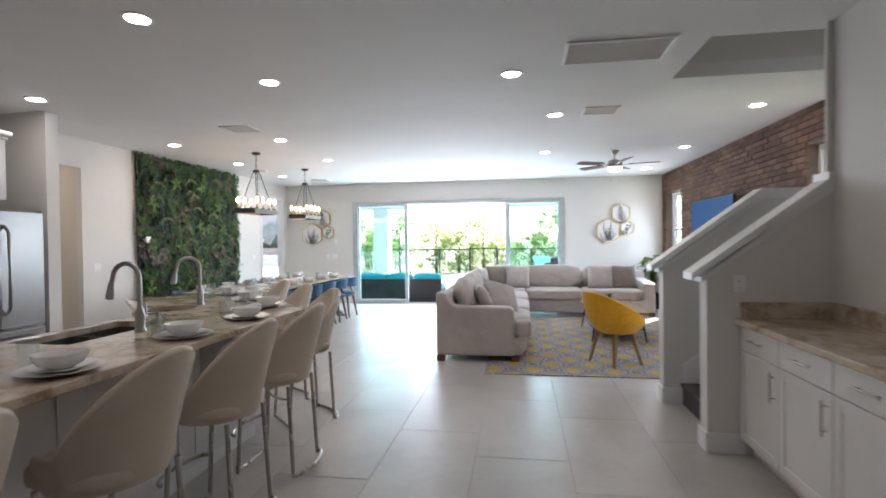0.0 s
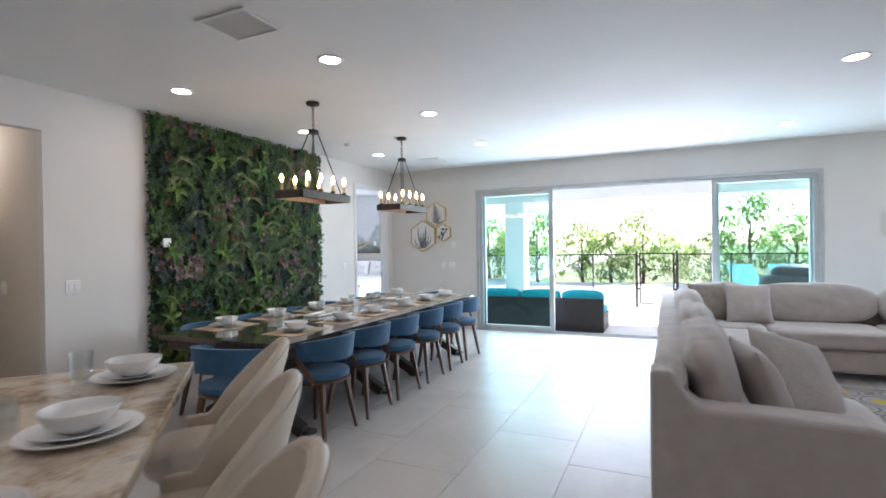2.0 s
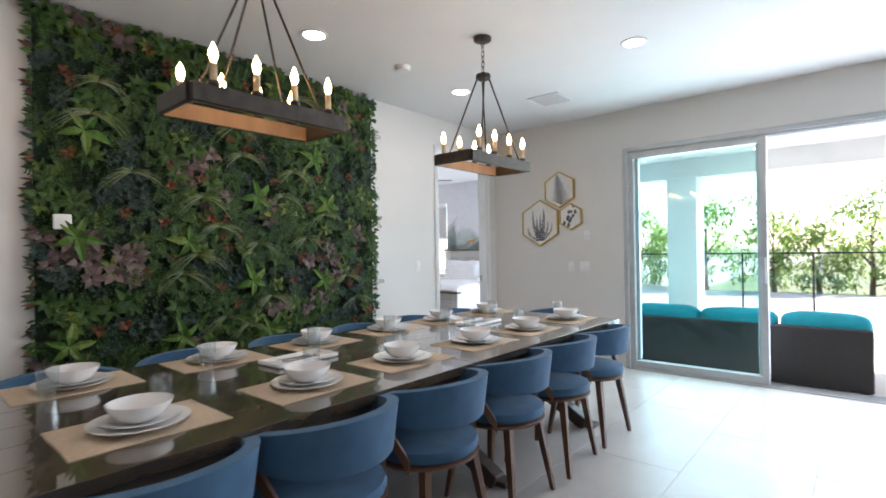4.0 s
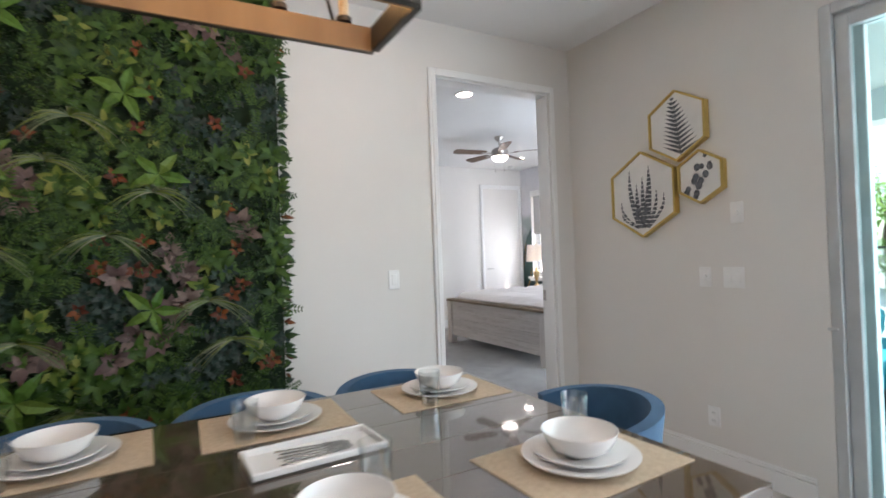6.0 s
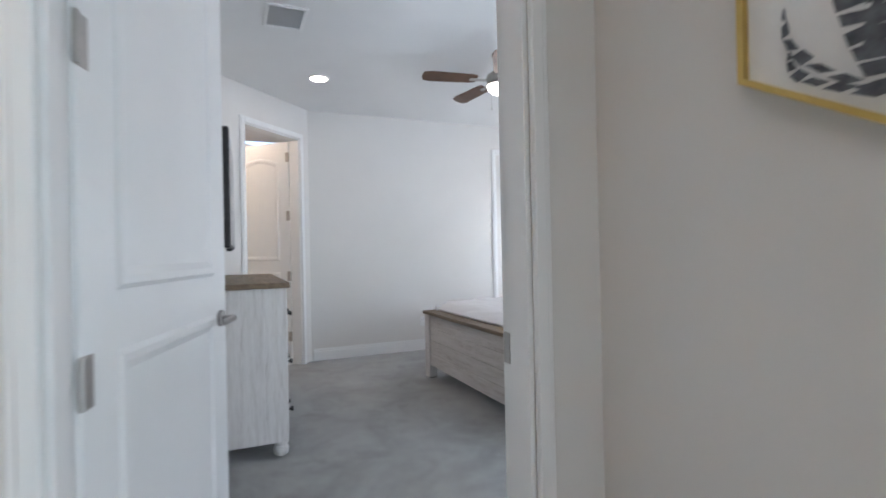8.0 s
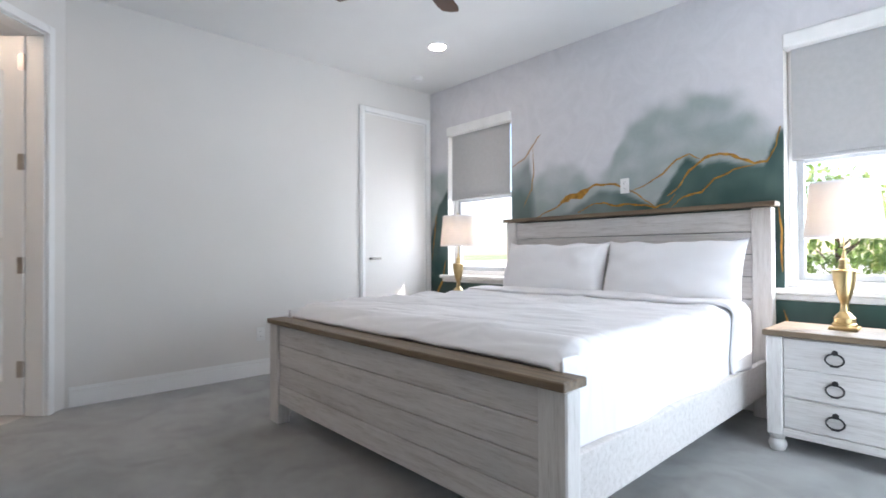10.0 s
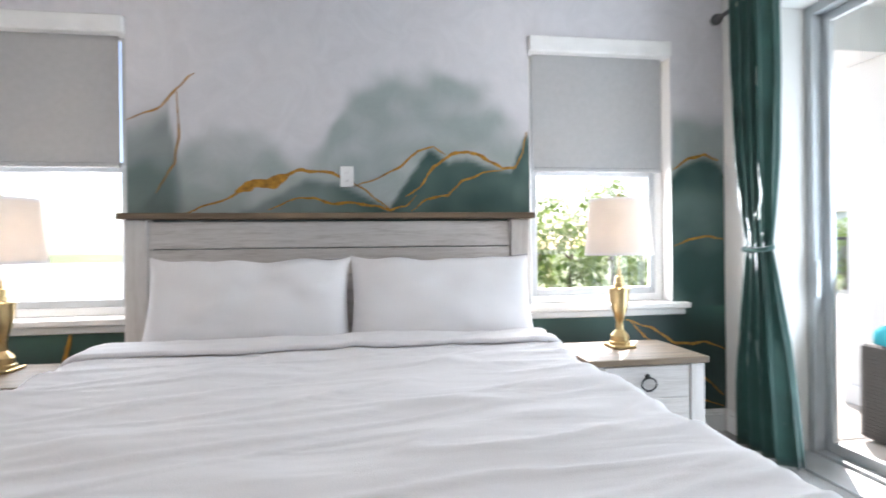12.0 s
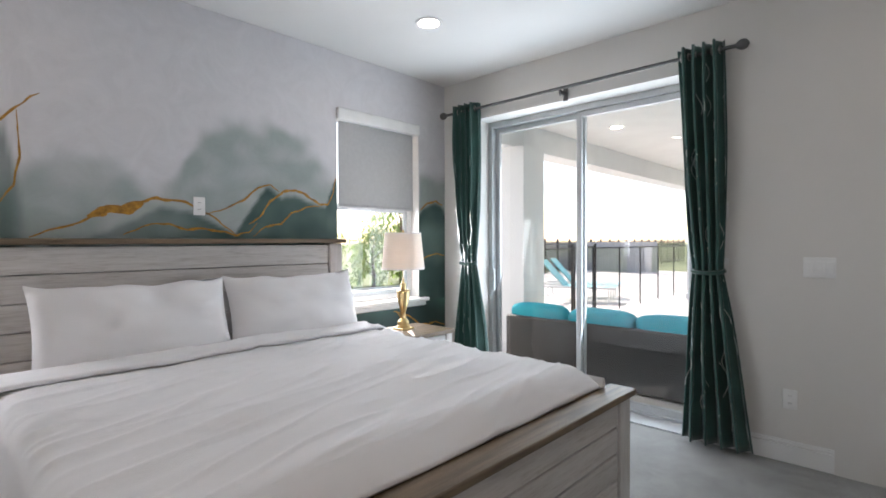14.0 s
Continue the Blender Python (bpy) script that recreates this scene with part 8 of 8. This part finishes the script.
fe = thing("iron_fence", "black iron picket fence along the garden", "fence", Matrix.Translation((0, 22.2, -0.09)))
for x in range(7, 27):
    part("post", Geo().box(x - 0.03, x + 0.03, -0.03, 0.03, 0, 1.5), BLACK, fe)
g = Geo()
for k in range(190):
    x = 7 + 0.1 * k
    g.box(x - 0.008, x + 0.008, -0.008, 0.008, 0.05, 1.42)
part("pickets", g, BLACK, fe)
tagged(fe.children[-1], kind="stuff")
part("rail", Geo().box(7, 26, -0.015, 0.015, 1.25, 1.29), BLACK, fe)
part("rail", Geo().box(7, 26, -0.015, 0.015, 0.15, 0.19), BLACK, fe)

ho = thing("neighbouring_house", "pale two-storey stucco house beyond the fence", "house", Matrix.Translation((74, 78, -0.09)) @ Matrix.Rotation(radians(-43), 4, "Z"))
part("wall", Geo().box(-9, 9, -6, 6, 0, 6.2), STUCCO, ho)
g = Geo()
g.add([(-9.6, -6.6, 6.2), (9.6, -6.6, 6.2), (9.6, 6.6, 6.2), (-9.6, 6.6, 6.2), (-5, 0, 8.8), (5, 0, 8.8)], [(0, 1, 5, 4), (1, 2, 5), (2, 3, 4, 5), (3, 0, 4), (0, 1, 2, 3)])
part("roof", g, mat("brown_roof_tile", (0.24, 0.19, 0.16), None, 3, 0.8, 0, 0.3, 20), ho)
for x in (-6, -2, 2, 6):
    for z in (1.0, 4.0):
        w = part("window", Geo().box(x - 0.6, x + 0.6, -6.06, -6.0, z, z + 1.4, 0.01), TRIM, ho)
        part("pane", Geo().box(x - 0.52, x + 0.52, -6.07, -6.055, z + 0.08, z + 1.32), SHADE, w)


def tree(seed, h, spread, label):
    """A bushy garden tree: short forked trunk, uneven full crown with a few long sprays."""
    rnd = random.Random(seed)
    r = thing("garden_tree", label, "tree", None, "trees behind the fence")
    g = Geo().tube([(0, 0, 0), (0.04, 0.02, h * 0.2), (-0.03, 0.04, h * 0.45), (0, 0, h * 0.6)], [0.09, 0.07, 0.045, 0.015], 8)
    gl = Geo()
    tips = []
    for k in range(26):
        a = 2.4 * k + rnd.uniform(-0.4, 0.4)
        t = (k + 0.5) / 26
        wide = spread * (0.35 + 0.65 * math.sin(math.pi * min(1.0, 0.18 + 0.82 * t))) * rnd.uniform(0.45, 1.05)
        tip = Vector((math.cos(a) * wide, math.sin(a) * wide, h * (0.12 + 0.78 * t * rnd.uniform(0.85, 1.1))))
        if k % 3 == 0:
            root = Vector((0, 0, min(h * 0.55, tip.z * 0.6)))
            g.tube([root, (root + tip) / 2 + Vector((0, 0, -0.05)), tip], [0.03, 0.018, 0.008], 5)
        tips.append(tip)
    part("trunk", g, WALNUT, r, "", 50)
    for tip in tips:
        for q in range(2):
            c = tip + Vector((rnd.gauss(0, 0.16), rnd.gauss(0, 0.16), rnd.gauss(0, 0.14))) * spread
            rad = spread * rnd.uniform(0.20, 0.36)
            for k in range(25):
                d = Vector((rnd.gauss(0, 1), rnd.gauss(0, 1), rnd.gauss(0, 0.9))).normalized()
                leaf(gl, c + d * rad * rnd.random() ** 0.4, d + Vector((rnd.gauss(0, 0.6), rnd.gauss(0, 0.6), rnd.gauss(-0.2, 0.5))), Vector((0, 0, 1)), rnd.uniform(0.13, 0.26), rnd.uniform(0.06, 0.11))
    for k in range(7):
        a = rnd.uniform(0, 6.283)
        c, d = Vector((0, 0, h * rnd.uniform(0.6, 0.85))), Vector((math.cos(a), math.sin(a), rnd.uniform(0.7, 1.8))).normalized()
        for q in range(12):
            p = c + d * (q * 0.085 * spread) - Vector((0, 0, 0.0045 * q * q * spread))
            side = d.cross(Vector((0, 0, 1))).normalized()
            for sg in (-1, 1):
                leaf(gl, p, side * sg + d * 0.7, Vector((0, 0, 1)), rnd.uniform(0.14, 0.24), rnd.uniform(0.04, 0.07))
    raw_part("crown", gl, F_TREE, r, "", "stuff")
    return r


F_TREE = foliage("garden_leaf", [(0.0, (0.16, 0.26, 0.06)), (0.5, (0.25, 0.36, 0.10)), (1.0, (0.36, 0.43, 0.15))])
_t = F_TREE.node_tree
_b = _t.nodes["Principled BSDF"]
_tl, _mx = node(_t, "ShaderNodeBsdfTranslucent"), node(_t, "ShaderNodeMixShader")
_mx.inputs[0].default_value = 0.7
_t.links.new(_b.inputs["Base Color"].links[0].from_socket, _tl.inputs[0])
_t.links.new(_b.outputs[0], _mx.inputs[1])
_t.links.new(_tl.outputs[0], _mx.inputs[2])
_t.links.new(_mx.outputs[0], _t.nodes["Material Output"].inputs[0])
protos = [tree(s, h, w, "leafy green garden tree behind the fence") for s, h, w in ((1, 3.3, 1.05), (2, 2.6, 1.15), (3, 3.9, 1.1))]
rnd = random.Random(8)
rows = [(-7.4 + 1.25 * k + rnd.uniform(-0.3, 0.3), 23.6 + rnd.uniform(-0.5, 0.9)) for k in range(11)]
for k, (x, y) in enumerate(rows):
    m = Matrix.Translation((x, y, -0.09)) @ Matrix.Rotation(rnd.uniform(0, 6.28), 4, "Z") @ Matrix.Scale(rnd.uniform(0.60, 0.98), 4)
    if k < 3:
        protos[k].matrix_basis = m
    else:
        o = copy_thing(protos[k % 3], m)
        o.matrix_basis = m

# ---- pieces of floors and walls ----
def tiles():
    fl = tagged(new("floor"), "large pale grey-beige porcelain tile floor", "floor", kind="structure")
    w, l, gap = 0.606, 1.212, 0.003
    full = None
    meshes = {}
    x_lo, x_hi, y_lo, y_hi = XW, XE, YS, YN

    def spot(x0, x1, y0, y1):
        key = (round(x1 - x0, 3), round(y1 - y0, 3))
        if key not in meshes:
            g = Geo().box(0, key[0], 0, key[1], -0.008, 0.0, 0.0015)
            meshes[key] = g.mesh("floor_tile")
            meshes[key].materials.append(TILE)
        o = new("floor_tile", meshes[key])
        o.parent = fl
        o.matrix_basis = Matrix.Translation((x0, y0, 0))

    i = 0
    x = x_lo - 0.2
    while x < x_hi:
        off = (i % 3) * l / 3
        y = y_lo - off
        while y < y_hi:
            a, b, c, d = max(x, x_lo), min(x + w, x_hi), max(y, y_lo), min(y + l, y_hi)
            if b - a > 0.02 and d - c > 0.02:
                spot(a, b - gap, c, d - gap)
            y += l
        x += w
        i += 1


tiles()


def bricks():
    bw, bh, joint, t = 0.205, 0.062, 0.010, 0.026
    veneer = tagged(new("wall_brick_veneer"), "reclaimed brown brick veneer on the side wall", "wall", kind="structure")
    rnd = random.Random(21)
    meshes = {}
    rest = Geo()
    count = 0
    z, row = 0.14, 0
    while z + bh < CZ:
        y = 4.90 - (bw / 2 if row % 2 else 0)
        while y < YN:
            a, b = max(y, 4.90), min(y + bw, YN - 0.004)
            segs = [(a, b)]
            for h0, h1, z0, z1 in EAST_HOLES:
                if z + bh > z0 - 0.08 and z < z1:
                    segs = [s for lo, hi in segs for s in ((lo, min(hi, h0 - 0.004)), (max(lo, h1 + 0.004), hi)) if s[1] - s[0] > 0.02]
            for lo, hi in segs:
                d = rnd.choice((0.0, 0.002, 0.004, 0.006))
                if 8.75 < lo < 11.5 and count < 300 and hi - lo > 0.2:
                    if d not in meshes:
                        meshes[d] = Geo().box(-t - d, 0.0, 0, bw, 0, bh, 0.004).mesh("brick")
                        meshes[d].materials.append(BRICK)
                    o = new("brick", meshes[d])
                    o.parent = veneer
                    o.matrix_basis = Matrix.Translation((XE, lo, z))
                    count += 1
                else:
                    rest.box(XE - t - d, XE, lo, hi, z, z + bh, 0.004)
            y += bw + joint
        z += bh + joint
        row += 1
    me = bpy.data.meshes.new("brick_courses")
    me.from_pydata(rest.v, [], rest.f)
    bm = bmesh.new()
    bm.from_mesh(me)
    bmesh.ops.recalc_face_normals(bm, faces=bm.faces)
    bm.to_mesh(me)
    bm.free()
    me.materials.append(BRICK)
    o = new("brick_courses", me)
    o.parent = veneer
    tagged(o, kind="stuff")


bricks()
